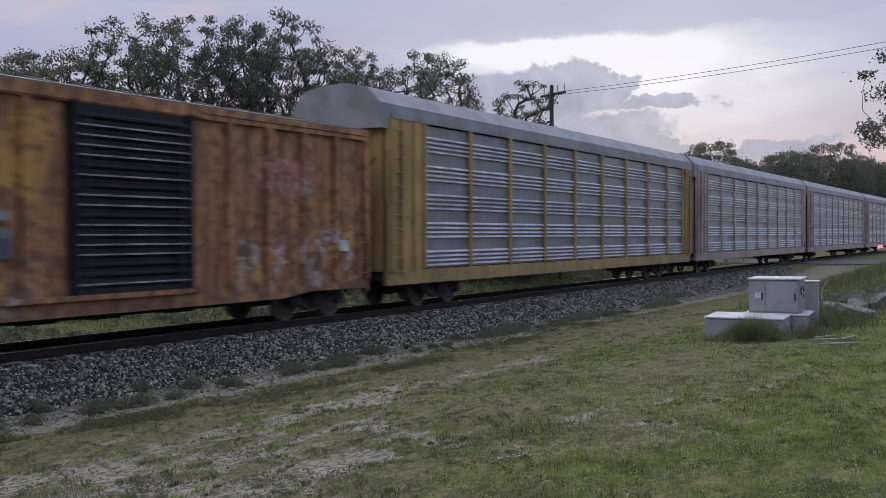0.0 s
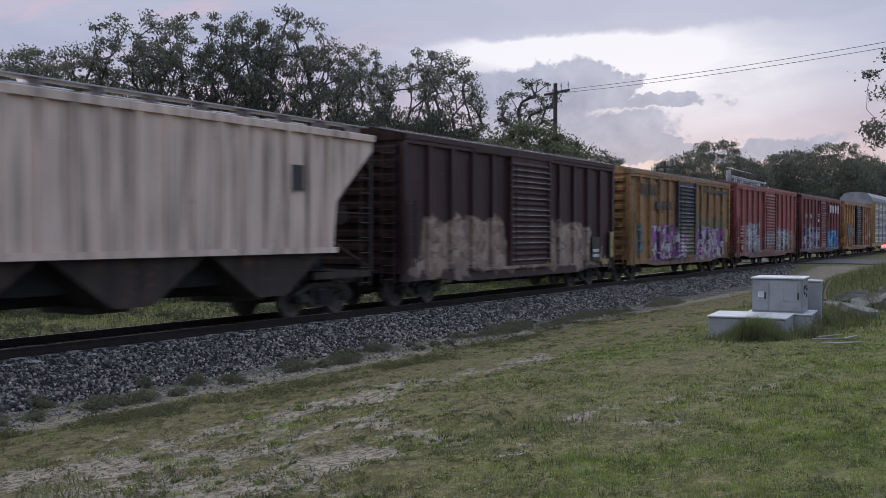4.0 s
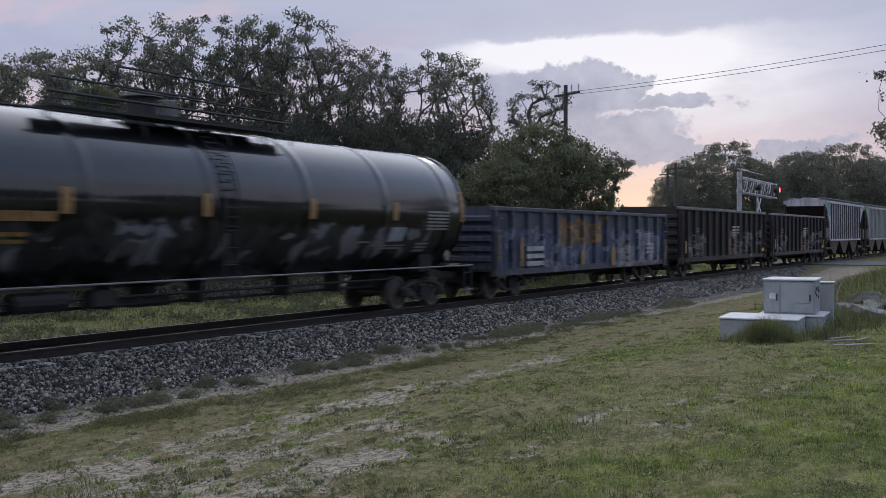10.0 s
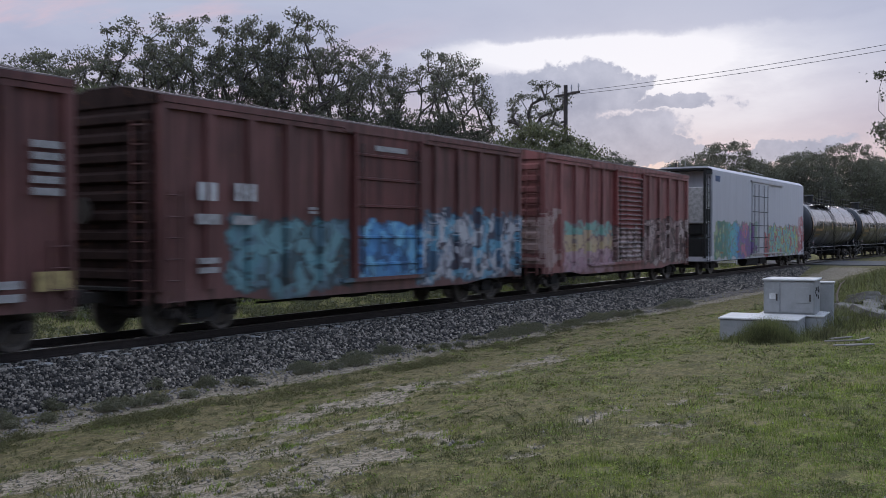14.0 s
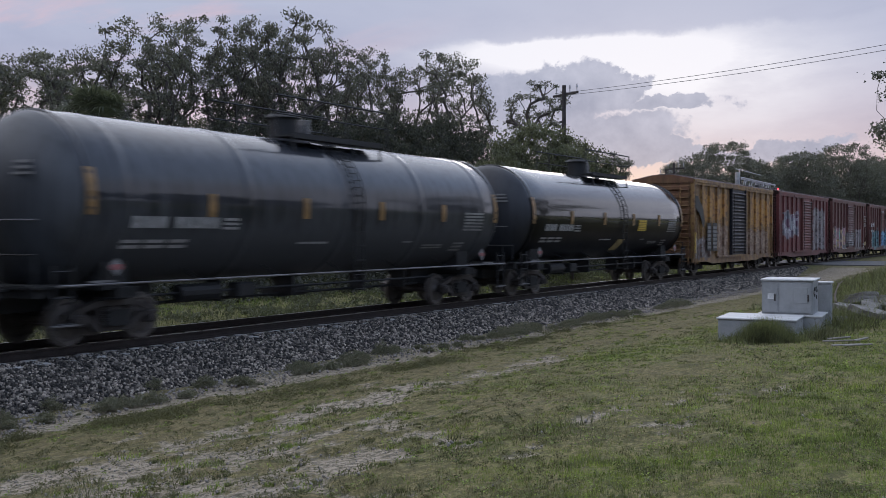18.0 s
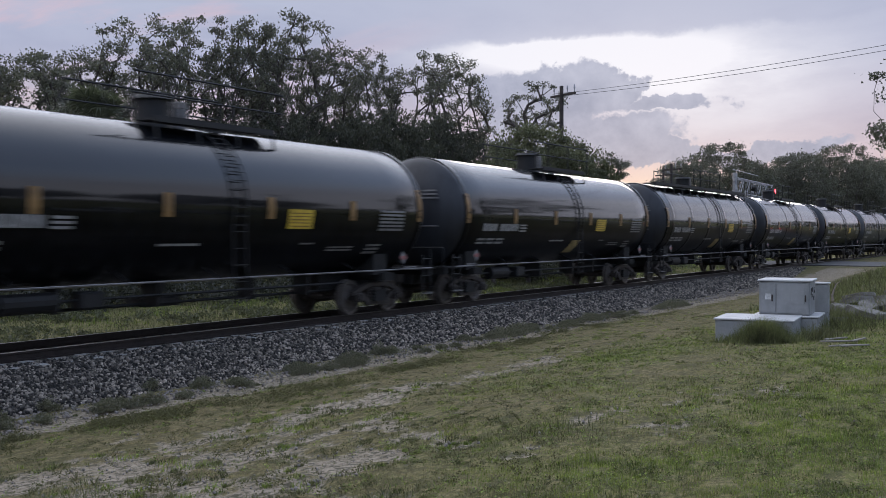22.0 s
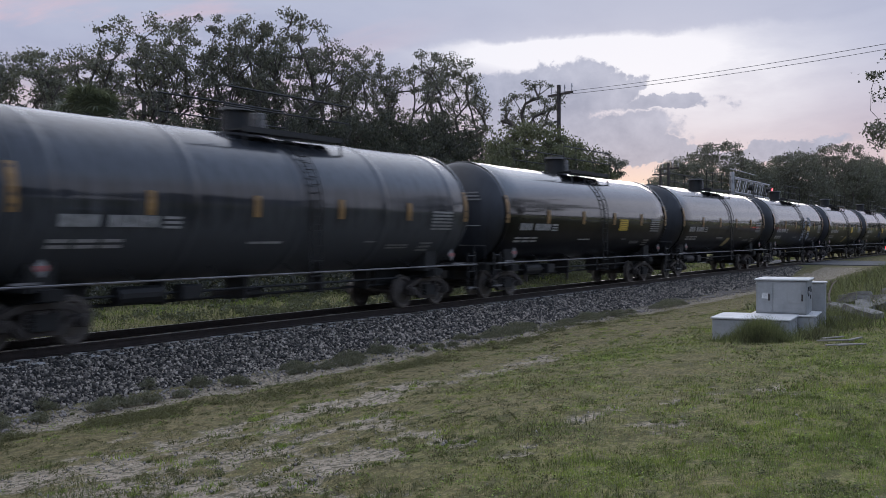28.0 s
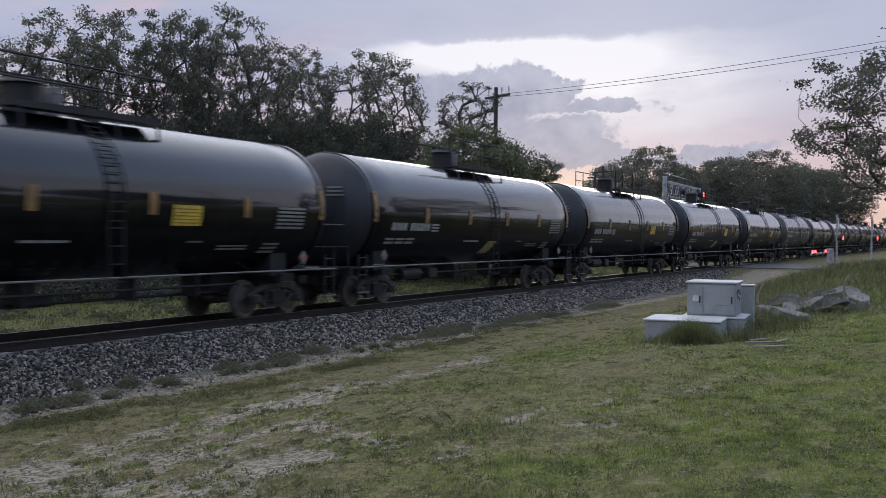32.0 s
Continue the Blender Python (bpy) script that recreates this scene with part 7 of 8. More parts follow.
def wire(name, a, b, sag, r=0.014):
    a, b = Vector(a), Vector(b)
    bm = bmesh.new()
    side = (b - a).cross(Vector((0, 0, 1))).normalized()
    rings = []
    for i in range(19):
        t = i / 18
        p = a.lerp(b, t) - Vector((0, 0, sag * 4 * t * (1 - t)))
        rings.append([bm.verts.new(p + side * (r * math.cos(q)) + Vector((0, 0, r * math.sin(q)))) for q in (0, 1.257, 2.513, 3.77, 5.027)])
    for c, d in zip(rings, rings[1:]):
        for i in range(5):
            j = (i + 1) % 5
            bm.faces.new((c[i], c[j], d[j], d[i]))
    ob = new(name, data(name, bm, M["wire"]))
    return tagged(ob, "thin overhead power wire between wooden poles", "power line", "overhead wires")


wire("power_line", (57.9, 27.2, 10.95), (47.4, -8.2, 12.1), 0.5)
wire("power_line", (57.4, 26.2, 10.72), (46.9, -9.2, 11.85), 0.52)

# ------------------------------------------------------------- utility cabinets
# face shading put into the greys: sides darkened, lids kept pale
M["greybox"] = surface("shaded_grey_cabinet_side", (0.25, 0.255, 0.255), 0.55, 0.0, 0.15, 2.0, 0.08, second=(0.20, 0.205, 0.205))
M["lidgrey"] = surface("toplit_grey_lid", (0.44, 0.44, 0.435), 0.6, 0.0, 0.2, 2.5, 0.1, second=(0.36, 0.36, 0.355))


def cabinets():
    org = Matrix.Translation((19.77, 5.80, 0.0)) @ Matrix.Rotation(radians(-84.3), 4, "Z")
    low = thing("utility_vault", "low pale grey utility vault with flat lid in weeds", "utility box", "utility boxes", at=org)
    part("body", cuboid(0.03, 1.48, 0.03, 1.38, -0.25, 0.44, bev=0.012), M["greybox"], low)
    part("lid", cuboid(0, 1.51, 0, 1.41, 0.443, 0.48, bev=0.01), M["lidgrey"], low, "flat light grey lid")
    base = thing("utility_plinth", "pale grey plinth box under the cabinet", "utility box", "utility boxes", at=org)
    part("body", cuboid(0.55, 1.80, 1.47, 2.72, -0.25, 0.42, bev=0.012), M["greybox"], base)
    part("lid", cuboid(0.52, 1.83, 1.45, 2.75, 0.423, 0.46, bev=0.01), M["lidgrey"], base, "flat light grey lid")
    cab = thing("electrical_cabinet", "pale grey steel electrical cabinet with two doors on a plinth", "utility box", "utility boxes", at=org)
    part("body", cuboid(0.64, 1.64, 1.55, 2.62, 0.462, 1.15, bev=0.012), M["greybox"], cab)
    part("lid", cuboid(0.61, 1.68, 1.51, 2.66, 1.153, 1.19, bev=0.012), M["lidgrey"], cab, "flat overhanging lid")
    for x0, x1 in ((0.67, 0.96), (0.99, 1.61)):
        d = part("door", cuboid(x0, x1, 1.532, 1.548, 0.50, 1.11, bev=0.004), M["greybox"], cab)
        part("handle", cuboid(x1 - 0.07, x1 - 0.04, 1.515, 1.532, 0.74, 0.88), M["steel"], d)
    part("inset_panel", cuboid(1.27, 1.54, 1.522, 1.531, 0.70, 1.03, bev=0.003), M["greybox"], cab)
    part("label_plate", cuboid(0.76, 0.88, 1.526, 1.531, 0.78, 0.90), M["white"], cab, "small white notice plate")
    rnd = random.Random(6)
    for k in range(7):
        y, z = rnd.uniform(1.7, 2.4), rnd.uniform(0.55, 1.05)
        part("stain", cuboid(1.641, 1.646 + 0.001 * k, y, y + rnd.uniform(0.05, 0.16), z, z + rnd.uniform(0.04, 0.1)), M["under"], cab, "dark scribbled mark")
    meter = thing("meter_pedestal", "small grey meter pedestal behind the cabinet", "utility box", "utility boxes", at=org)
    part("body", cuboid(1.60, 1.88, 2.95, 3.2, -0.25, 1.05, bev=0.02), M["greybox"], meter)
    part("cap", cuboid(1.58, 1.90, 2.93, 3.22, 1.05, 1.09, bev=0.01), M["lidgrey"], meter)


cabinets()

# ------------------------------------------------------------- rubble and planks
M["slab"] = surface("broken_concrete", (0.15, 0.143, 0.13), 0.95, 0.0, 0.4, 3.0, 0.6, second=(0.065, 0.06, 0.052), per_object=0.3)
M["deadwood"] = surface("grey_dead_wood", (0.16, 0.13, 0.105), 0.95, 0.0, 0.4, 6.0, 0.4)
M["plank"] = surface("bleached_plank", (0.24, 0.22, 0.19), 0.9, 0.0, 0.3, 4.0, 0.2)


def slab_shape(rnd, a, b, h):
    bm = bmesh.new()
    k = 9
    ring = []
    for i in range(k):
        t = 2 * math.pi * i / k
        ring.append((a * math.cos(t) * rnd.uniform(0.75, 1.1), b * math.sin(t) * rnd.uniform(0.75, 1.1)))
    lo = [bm.verts.new((x, y, 0)) for x, y in ring]
    hi = [bm.verts.new((x * rnd.uniform(0.86, 0.98), y * rnd.uniform(0.86, 0.98), h * rnd.uniform(0.8, 1.1))) for x, y in ring]
    bm.faces.new(lo[::-1])
    bm.faces.new(hi)
    for i in range(k):
        j = (i + 1) % k
        bm.faces.new((lo[i], lo[j], hi[j], hi[i]))
    return bm


def rubble():
    rnd = random.Random(12)
    spots = [(24.6, 4.95, 0.75, 0.4, 0.16, 4), (25.6, 4.25, 0.8, 0.42, 0.18, -8), (24.9, 3.75, 0.75, 0.32, 0.17, -10), (26.9, 4.3, 0.65, 0.5, 0.2, 14), (26.6, 3.45, 0.7, 0.42, 0.2, 20),
             (27.1, 2.85, 0.75, 0.35, 0.2, -16), (26.3, 2.9, 0.55, 0.35, 0.16, 24), (27.6, 3.7, 0.8, 0.5, 0.22, 10), (26.2, 4.9, 0.6, 0.35, 0.16, 6), (28.0, 2.5, 0.7, 0.4, 0.2, -12),
             (24.2, 4.3, 0.5, 0.3, 0.12, 2), (28.8, 3.4, 0.8, 0.5, 0.2, 12), (29.3, 2.9, 0.9, 0.5, 0.22, -12), (27.0, 5.2, 0.9, 0.3, 0.14, 5), (28.0, 4.4, 0.7, 0.45, 0.2, 12), (26.0, 3.9, 0.6, 0.4, 0.16, -14), (30.0, 3.6, 0.8, 0.5, 0.22, 10)]
    for x, y, a, b, h, tilt in spots:
        ob = new("concrete_slab", data("concrete_slab", slab_shape(rnd, a * 0.72, b * 0.72, h * 0.8), M["slab"]))
        ob.matrix_basis = pose(x, y, float(ground_z(x, y)) + 0.02 + abs(tilt) * 0.006, tilt * 0.6, tilt, rnd.uniform(0, 180))
        tagged(ob, "broken grey concrete slab in a rubble heap", "rubble", "rubble heap")
    for i in range(5):
        x, y = 26.0 + rnd.uniform(-1, 1.4), 3.6 + rnd.uniform(-1.2, 1.0)
        bm = bmesh.new()
        p = Vector((0, 0, 0.06))
        d = Vector((rnd.uniform(-1, 1), rnd.uniform(-1, 1), rnd.uniform(0.1, 0.5))).normalized()
        for k in range(5):
            q = p + d * 0.17
            tube(bm, p, q, 0.035 - 0.005 * k, 0.030 - 0.005 * k, 6)
            if k % 2:
                tube(bm, q, q + Vector((rnd.uniform(-0.2, 0.2), rnd.uniform(-0.2, 0.2), 0.1)), 0.014, 0.006, 4)
            p, d = q, (d + Vector((rnd.uniform(-0.5, 0.5), rnd.uniform(-0.5, 0.5), rnd.uniform(-0.35, 0.15)))).normalized()
        ob = new("dead_branch", data("dead_branch", bm, M["deadwood"]))
        ob.matrix_basis = pose(x, y, float(ground_z(x, y)) + 0.1)
        tagged(ob, "dry grey fallen branch on the rubble heap", "branch", "rubble heap")
    for i in range(5):
        x, y = 18.6 + rnd.uniform(-0.5, 1.1), 3.25 + rnd.uniform(-0.55, 0.45)
        ob = new("plank", data("plank", cuboid(-rnd.uniform(0.2, 0.4), rnd.uniform(0.2, 0.4), -0.025, 0.025, 0, 0.025, bev=0.006), M["plank"]))
        ob.matrix_basis = pose(x, y, float(ground_z(x, y)) + 0.05, 0, 0, -35 + rnd.uniform(-25, 25))
        tagged(ob, "short bleached plank lying in the grass", "plank", "scattered planks")


rubble()

# ------------------------------------------------------------- level crossing
M["asphalt"] = surface("worn_asphalt", (0.085, 0.083, 0.082), 0.9, 0.0, 0.4, 2.0, 0.3, second=(0.06, 0.058, 0.057))
M["silverpaint"] = surface("silver_paint", (0.36, 0.36, 0.365), 0.5, 0.4, 0.2, 3.0, 0.0)
M["redglow"] = glow_mat("lit_red_lens", (1.0, 0.05, 0.06), 9.0)


def crossing():
    road = new("road", data("road", cuboid(77, 89, -120, 140, -0.9, -0.07), M["asphalt"]))
    tagged(road, "grey asphalt road over the level crossing", "road", kind="structure")
    # cantilever over the road, beyond the track
    c = thing("crossing_cantilever", "silver crossing signal cantilever with truss arm and crossbuck", "crossing signal", "crossing signals", at=pose(75.6, 20.6, 0))
    part("mast", tube(bmesh.new(), (0, 0, -0.5), (0, 0, 6.75), 0.19, 0.17, 12), M["silverpaint"], c)
    for z in (5.25, 6.35):
        part("arm_chord", tube(bmesh.new(), (0, -0.2, z), (10.6, -0.2, z - 0.15), 0.06, n=8), M["silverpaint"], c)
        part("arm_chord", tube(bmesh.new(), (0, 0.2, z), (10.6, 0.2, z - 0.15), 0.06, n=8), M["silverpaint"], c)
    web = bmesh.new()
    for i in range(12):
        x = i * 0.88
        tube(web, (x, -0.2, 5.25 if i % 2 else 6.3), (x + 0.88, -0.2, 6.3 if i % 2 else 5.25), 0.035, n=5)
        tube(web, (x, 0.2, 6.3 if i % 2 else 5.25), (x + 0.88, 0.2, 5.25 if i % 2 else 6.3), 0.035, n=5)
    part("truss_web", web, M["silverpaint"], c)
    part("walk_rail", tube(bmesh.new(), (0.2, 0.2, 7.0), (7.5, 0.2, 6.9), 0.03, n=5), M["silverpaint"], c)
    for x, lit in ((10.3, True), (9.6, False), (4.2, False)):
        h = part("signal_hood", tube(bmesh.new(), (x, -0.5, 5.75), (x, -0.15, 5.75), 0.27, 0.22, 14), M["black"], c)
        part("lens", tube(bmesh.new(), (x, -0.53, 5.75), (x, -0.505, 5.75), 0.17, n=14), M["redglow"] if lit else M["black"], h, "lit red lens" if lit else "dark lens")
    x2 = thing("crossbuck_post", "silver crossing post with white crossbuck", "crossing signal", "crossing signals", at=pose(82.0, 20.9, 0))
    part("post", tube(bmesh.new(), (0, 0, -0.5), (0, 0, 5.2), 0.09, n=10), M["silverpaint"], x2)
    for a in (45, -45):
        bm = cuboid(-0.75, 0.75, -0.15, -0.12, -0.12, 0.12)
        part("crossbuck_board", bm, M["white"], x2, "white diagonal board", at=pose(0, 0.02 * (a > 0), 4.4, 0, a, 0))
    for nm, x, y in (("crossing_signal", 90.5, 10.0), ("crossing_signal", 98.0, 7.9)):
        s = thing(nm, "silver crossing signal mast with crossbuck and lit red lamp", "crossing signal", "crossing signals", at=pose(x, y, -0.05))
        part("mast", tube(bmesh.new(), (0, 0, -0.4), (0, 0, 4.2), 0.09, n=10), M["silverpaint"], s)
        part("foundation", cuboid(-0.35, 0.35, -0.35, 0.35, -0.3, 0.15, bev=0.02), M["slab"], s)
        part("lamp_bar", cuboid(-0.62, 0.62, -0.12, -0.06, 2.2, 2.28), M["silverpaint"], s)
        for k in (-0.55, 0.55):
            h = part("signal_hood", tube(bmesh.new(), (k, -0.42, 2.25), (k, -0.1, 2.25), 0.26, 0.2, 14), M["black"], s)
            part("lens", tube(bmesh.new(), (k, -0.45, 2.25), (k, -0.425, 2.25), 0.17, n=14), M["redglow"] if k > 0 else M["black"], h, "lit red lens" if k > 0 else "dark lens")
        for a in (45, -45):
            part("crossbuck_board", cuboid(-0.6, 0.6, -0.12, -0.1, -0.11, 0.11), M["white"], s, "white diagonal board", at=pose(0, 0.02 * (a > 0), 3.45, 0, a, 0))
    g = thing("crossing_gate", "lowered striped crossing gate arm with small red lamps", "crossing gate", "crossing signals", at=pose(90.5, 10.5, 0))
    part("gate_machine", cuboid(-0.3, 0.3, -0.25, 0.25, -0.3, 1.3, bev=0.03), M["silverpaint"], g)
    for i in range(10):
        part("arm_stripe", cuboid(-1.15 * (i + 1), -1.15 * i, -0.03, 0.03, 0.95, 1.07), M["white"] if i % 2 else M["redsign"], g)
    for x in (-3.4, -9.6, -10.9):
        part("arm_lamp", tube(bmesh.new(), (x, -0.10, 1.14), (x, 0.02, 1.14), 0.10, n=12), M["redglow"], g, "lit red lamp")


crossing()

# ------------------------------------------------------------- grass and weeds
def turf_material(name, dark, mid, light):
    m = bpy.data.materials.new(name)
    m.use_nodes = True
    n = Net(m.node_tree)
    co = n.add("ShaderNodeTexCoord").outputs["Object"]
    g = n.add("ShaderNodeNewGeometry").outputs["Random Per Island"]
    c = n.mix(n.smooth(n.noise(co, 0.8, 4.0), 0.42, 0.58), rgb(mid), rgb(light))
    c = n.mix(n.math("MULTIPLY", n.smooth(n.noise(co, 2.4, 6.0, 0.72), 0.46, 0.60), 0.75), c, rgb(dark))
    k = n.math("ADD", 0.62, n.math("MULTIPLY", g, 0.85))
    c = n.mix(1.0, c, n.add("ShaderNodeCombineColor", {0: k, 1: k, 2: k}).outputs[0], "MULTIPLY")
    d = n.add("ShaderNodeBsdfPrincipled", {"Base Color": c, "Roughness": 0.7, "Specular IOR Level": 0.2})
    tr = n.add("ShaderNodeBsdfTranslucent", {0: n.mix(1.0, c, rgb((1.2, 1.4, 0.6)), "MULTIPLY")})
    mix = n.add("ShaderNodeMixShader", {0: 0.25, 1: d.outputs[0], 2: tr.outputs[0]})
    n.add("ShaderNodeOutputMaterial", {0: mix.outputs[0]})
    return m


M["grass"] = turf_material("short_turf_blades", (0.048, 0.045, 0.021), (0.142, 0.126, 0.054), (0.152, 0.150, 0.050))
M["lush"] = turf_material("lush_turf_blades", (0.040, 0.053, 0.019), (0.165, 0.205, 0.054), (0.200, 0.238, 0.058))
M["drygrass"] = turf_material("dry_grass_blades", (0.068, 0.053, 0.030), (0.164, 0.132, 0.080), (0.192, 0.160, 0.094))
M["dustleaf"] = leaf_material("dusty_bush_leaves", (0.105, 0.100, 0.068), (0.22, 0.205, 0.150))
M["beltleaf"] = leaf_material("olive_weed_leaves", (0.066, 0.064, 0.032), (0.150, 0.142, 0.070))
M["weed"] = turf_material("dark_weed_leaves", (0.040, 0.042, 0.022), (0.124, 0.120, 0.068), (0.144, 0.148, 0.072))


def blades(name, x, y, h, w, r, material, label, category, lean=0.6):
    n = len(x)
    z = ground_z(x, y) - 0.02
    near = (x > 1) & (x < 70) & (y > -3) & (y < 14)
    z = z + np.where(near, relief(x, y), 0)
    a = r.rand(n) * 2 * math.pi
    side = np.stack([np.cos(a), np.sin(a), np.zeros(n)], -1) * w[:, None]
    b = r.rand(n) * 2 * math.pi
    bend = np.stack([np.cos(b), np.sin(b), np.zeros(n)], -1) * (h * lean * r.rand(n))[:, None]
    base = np.stack([x, y, z], -1)
    up = np.array([0, 0, 1.0]) * (h + 0.02)[:, None]
    v = np.stack([base - side, base + side, base + up + bend], 1)
    f = np.arange(3 * n).reshape(n, 3)
    ob = new(name, raw_mesh(name, v.reshape(-1, 3), f, material))
    return tagged(ob, label, category, kind="stuff")


def turf():
    r = np.random.RandomState(21)
    n = 700000
    # over the wedge of lawn that is seen, thinning with distance
    rng = 5.2 * (50 / 5.2) ** r.rand(n)
    brg = np.radians(3 + 57 * r.rand(n))
    x, y = rng * np.cos(brg), rng * np.sin(brg)
    lushness = green(x, y)
    clump = fbm(x, y, 0.20, 60, 3)
    bare = bareness(x, y)
    keep = (y < 13.4) & (r.rand(n) > np.clip(bare * 1.6, 0, 0.975)) & (clump > 0.50 - 0.12 * lushness) & (r.rand(n) < 0.5 + 0.5 * lushness)
    x, y, lushness = x[keep], y[keep], lushness[keep]
    k = len(x)
    far = np.hypot(x, y) / 8.0
    tall = (0.45 + 1.3 * fbm(x, y, 0.9, 90, 3) ** 1.6) * (0.7 + 1.2 * lushness)
    h = (0.006 + 0.022 * r.rand(k) ** 1.7) * tall * (0.8 + 0.2 * far)
    w = (0.0020 + 0.0024 * r.rand(k)) * far
    u = r.rand(k)
    dry = u < 0.34 - 0.30 * lushness
    lush = ~dry & (r.rand(k) < lushness * 1.3 - 0.25)
    mid = ~dry & ~lush
    for nm, sel, mm, lab in (("grass", mid, "grass", "short patchy olive-green turf"), ("lush_grass", lush, "lush", "fresh green grass blades"), ("dry_grass", dry, "drygrass", "straw-coloured dry grass blades")):
        blades(nm, x[sel], y[sel], h[sel], w[sel], r, M[mm], lab, "grass")


def ground_leaves():
    """Flat little rosettes of broad-leaved weeds all over the lawn."""
    r = np.random.RandomState(51)
    m = 17000
    rng = 5.2 * (34 / 5.2) ** r.rand(m)
    brg = np.radians(3 + 57 * r.rand(m))
    x, y = rng * np.cos(brg), rng * np.sin(brg)
    ok = (y < 13.3) & (fbm(x, y, 0.7, 500, 3) > 0.48) & (r.rand(m) > bareness(x, y) * 0.9) & (r.rand(m) < 0.25 + 0.75 * green(x, y))
    x, y, rng = x[ok], y[ok], rng[ok]
    for nm, half, mat, lab in (("clover", 0, "lush", "low bright broad-leaved weeds in the turf"), ("ground_weeds", 1, "weed", "low dark broad-leaved weeds in the turf")):
        sel = (np.random.RandomState(6).rand(len(x)) < 0.6) == bool(half)
        px, py, d = x[sel], y[sel], rng[sel]
        per = 12
        k = len(px) * per
        bx, by = np.repeat(px, per), np.repeat(py, per)
        s = np.repeat((0.5 + r.rand(len(px))) * (0.7 + d / 16), per)
        a = r.rand(k) * 2 * math.pi
        q = 0.035 * s * np.sqrt(r.rand(k))
        cx, cy = bx + q * np.cos(a), by + q * np.sin(a)
        cz = ground_z(cx, cy) + relief(cx, cy) + 0.004 + 0.03 * s * r.rand(k) ** 1.5
        size = 0.0075 * s * (0.6 + 0.8 * r.rand(k))
        nrm = np.stack([r.randn(k) * 0.55, r.randn(k) * 0.55, np.ones(k)], -1)
        nrm /= np.linalg.norm(nrm, axis=1, keepdims=True)
        u = np.cross(nrm, r.randn(k, 3))
        u /= np.linalg.norm(u, axis=1, keepdims=True)
        v = np.cross(nrm, u)
        c = np.stack([cx, cy, cz], -1)
        p = np.stack([c - u * size[:, None], c + (v * 0.8 + u * 0.3) * size[:, None], c + (u * 0.7 - v * 0.7) * size[:, None]], 1)
        tagged(new(nm, raw_mesh(nm, p.reshape(-1, 3), np.arange(3 * k).reshape(k, 3), M[mat])), lab, "weeds", kind="stuff")


def lawn_tufts():
    """Low spreading tufts of dark leaves dotted over the lawn and the worn sand."""
    r = np.random.RandomState(67)
    m = 8600
    rg = 5.3 * (36 / 5.3) ** r.rand(m)
    bg = np.radians(3 + 57 * r.rand(m))
    tx, ty = rg * np.cos(bg), rg * np.sin(bg)
    ok = (ty < 13.2) & (r.rand(m) < 0.15 + 1.3 * (fbm(tx, ty, 1.6, 300, 3) - 0.35)) & (bareness(tx, ty) < 0.95)
    tx, ty, rg = tx[ok], ty[ok], rg[ok]
    size = 0.03 + 0.13 * r.rand(len(tx)) ** 2.2
    per = 46
    k = len(tx) * per
    sz = np.repeat(size, per)
    a, q = r.rand(k) * 2 * math.pi, np.sqrt(r.rand(k))
    x = np.repeat(tx, per) + sz * q * np.cos(a) * 1.5
    y = np.repeat(ty, per) + sz * q * np.sin(a)
    h = (0.008 + 0.36 * sz * (1 - 0.7 * q)) * (0.5 + r.rand(k))
    w = np.repeat(0.0032 * (0.7 + rg / 12), per)
    dark = np.repeat(r.rand(len(tx)) < 0.6, per)
    blades("lawn_tufts", x[dark], y[dark], h[dark], w[dark], r, M["weed"], "low spreading dark tufts in the turf", "weeds", 2.2)
    blades("lawn_clover", x[~dark], y[~dark], h[~dark], w[~dark], r, M["lush"], "low spreading green tufts in the turf", "weeds", 2.2)


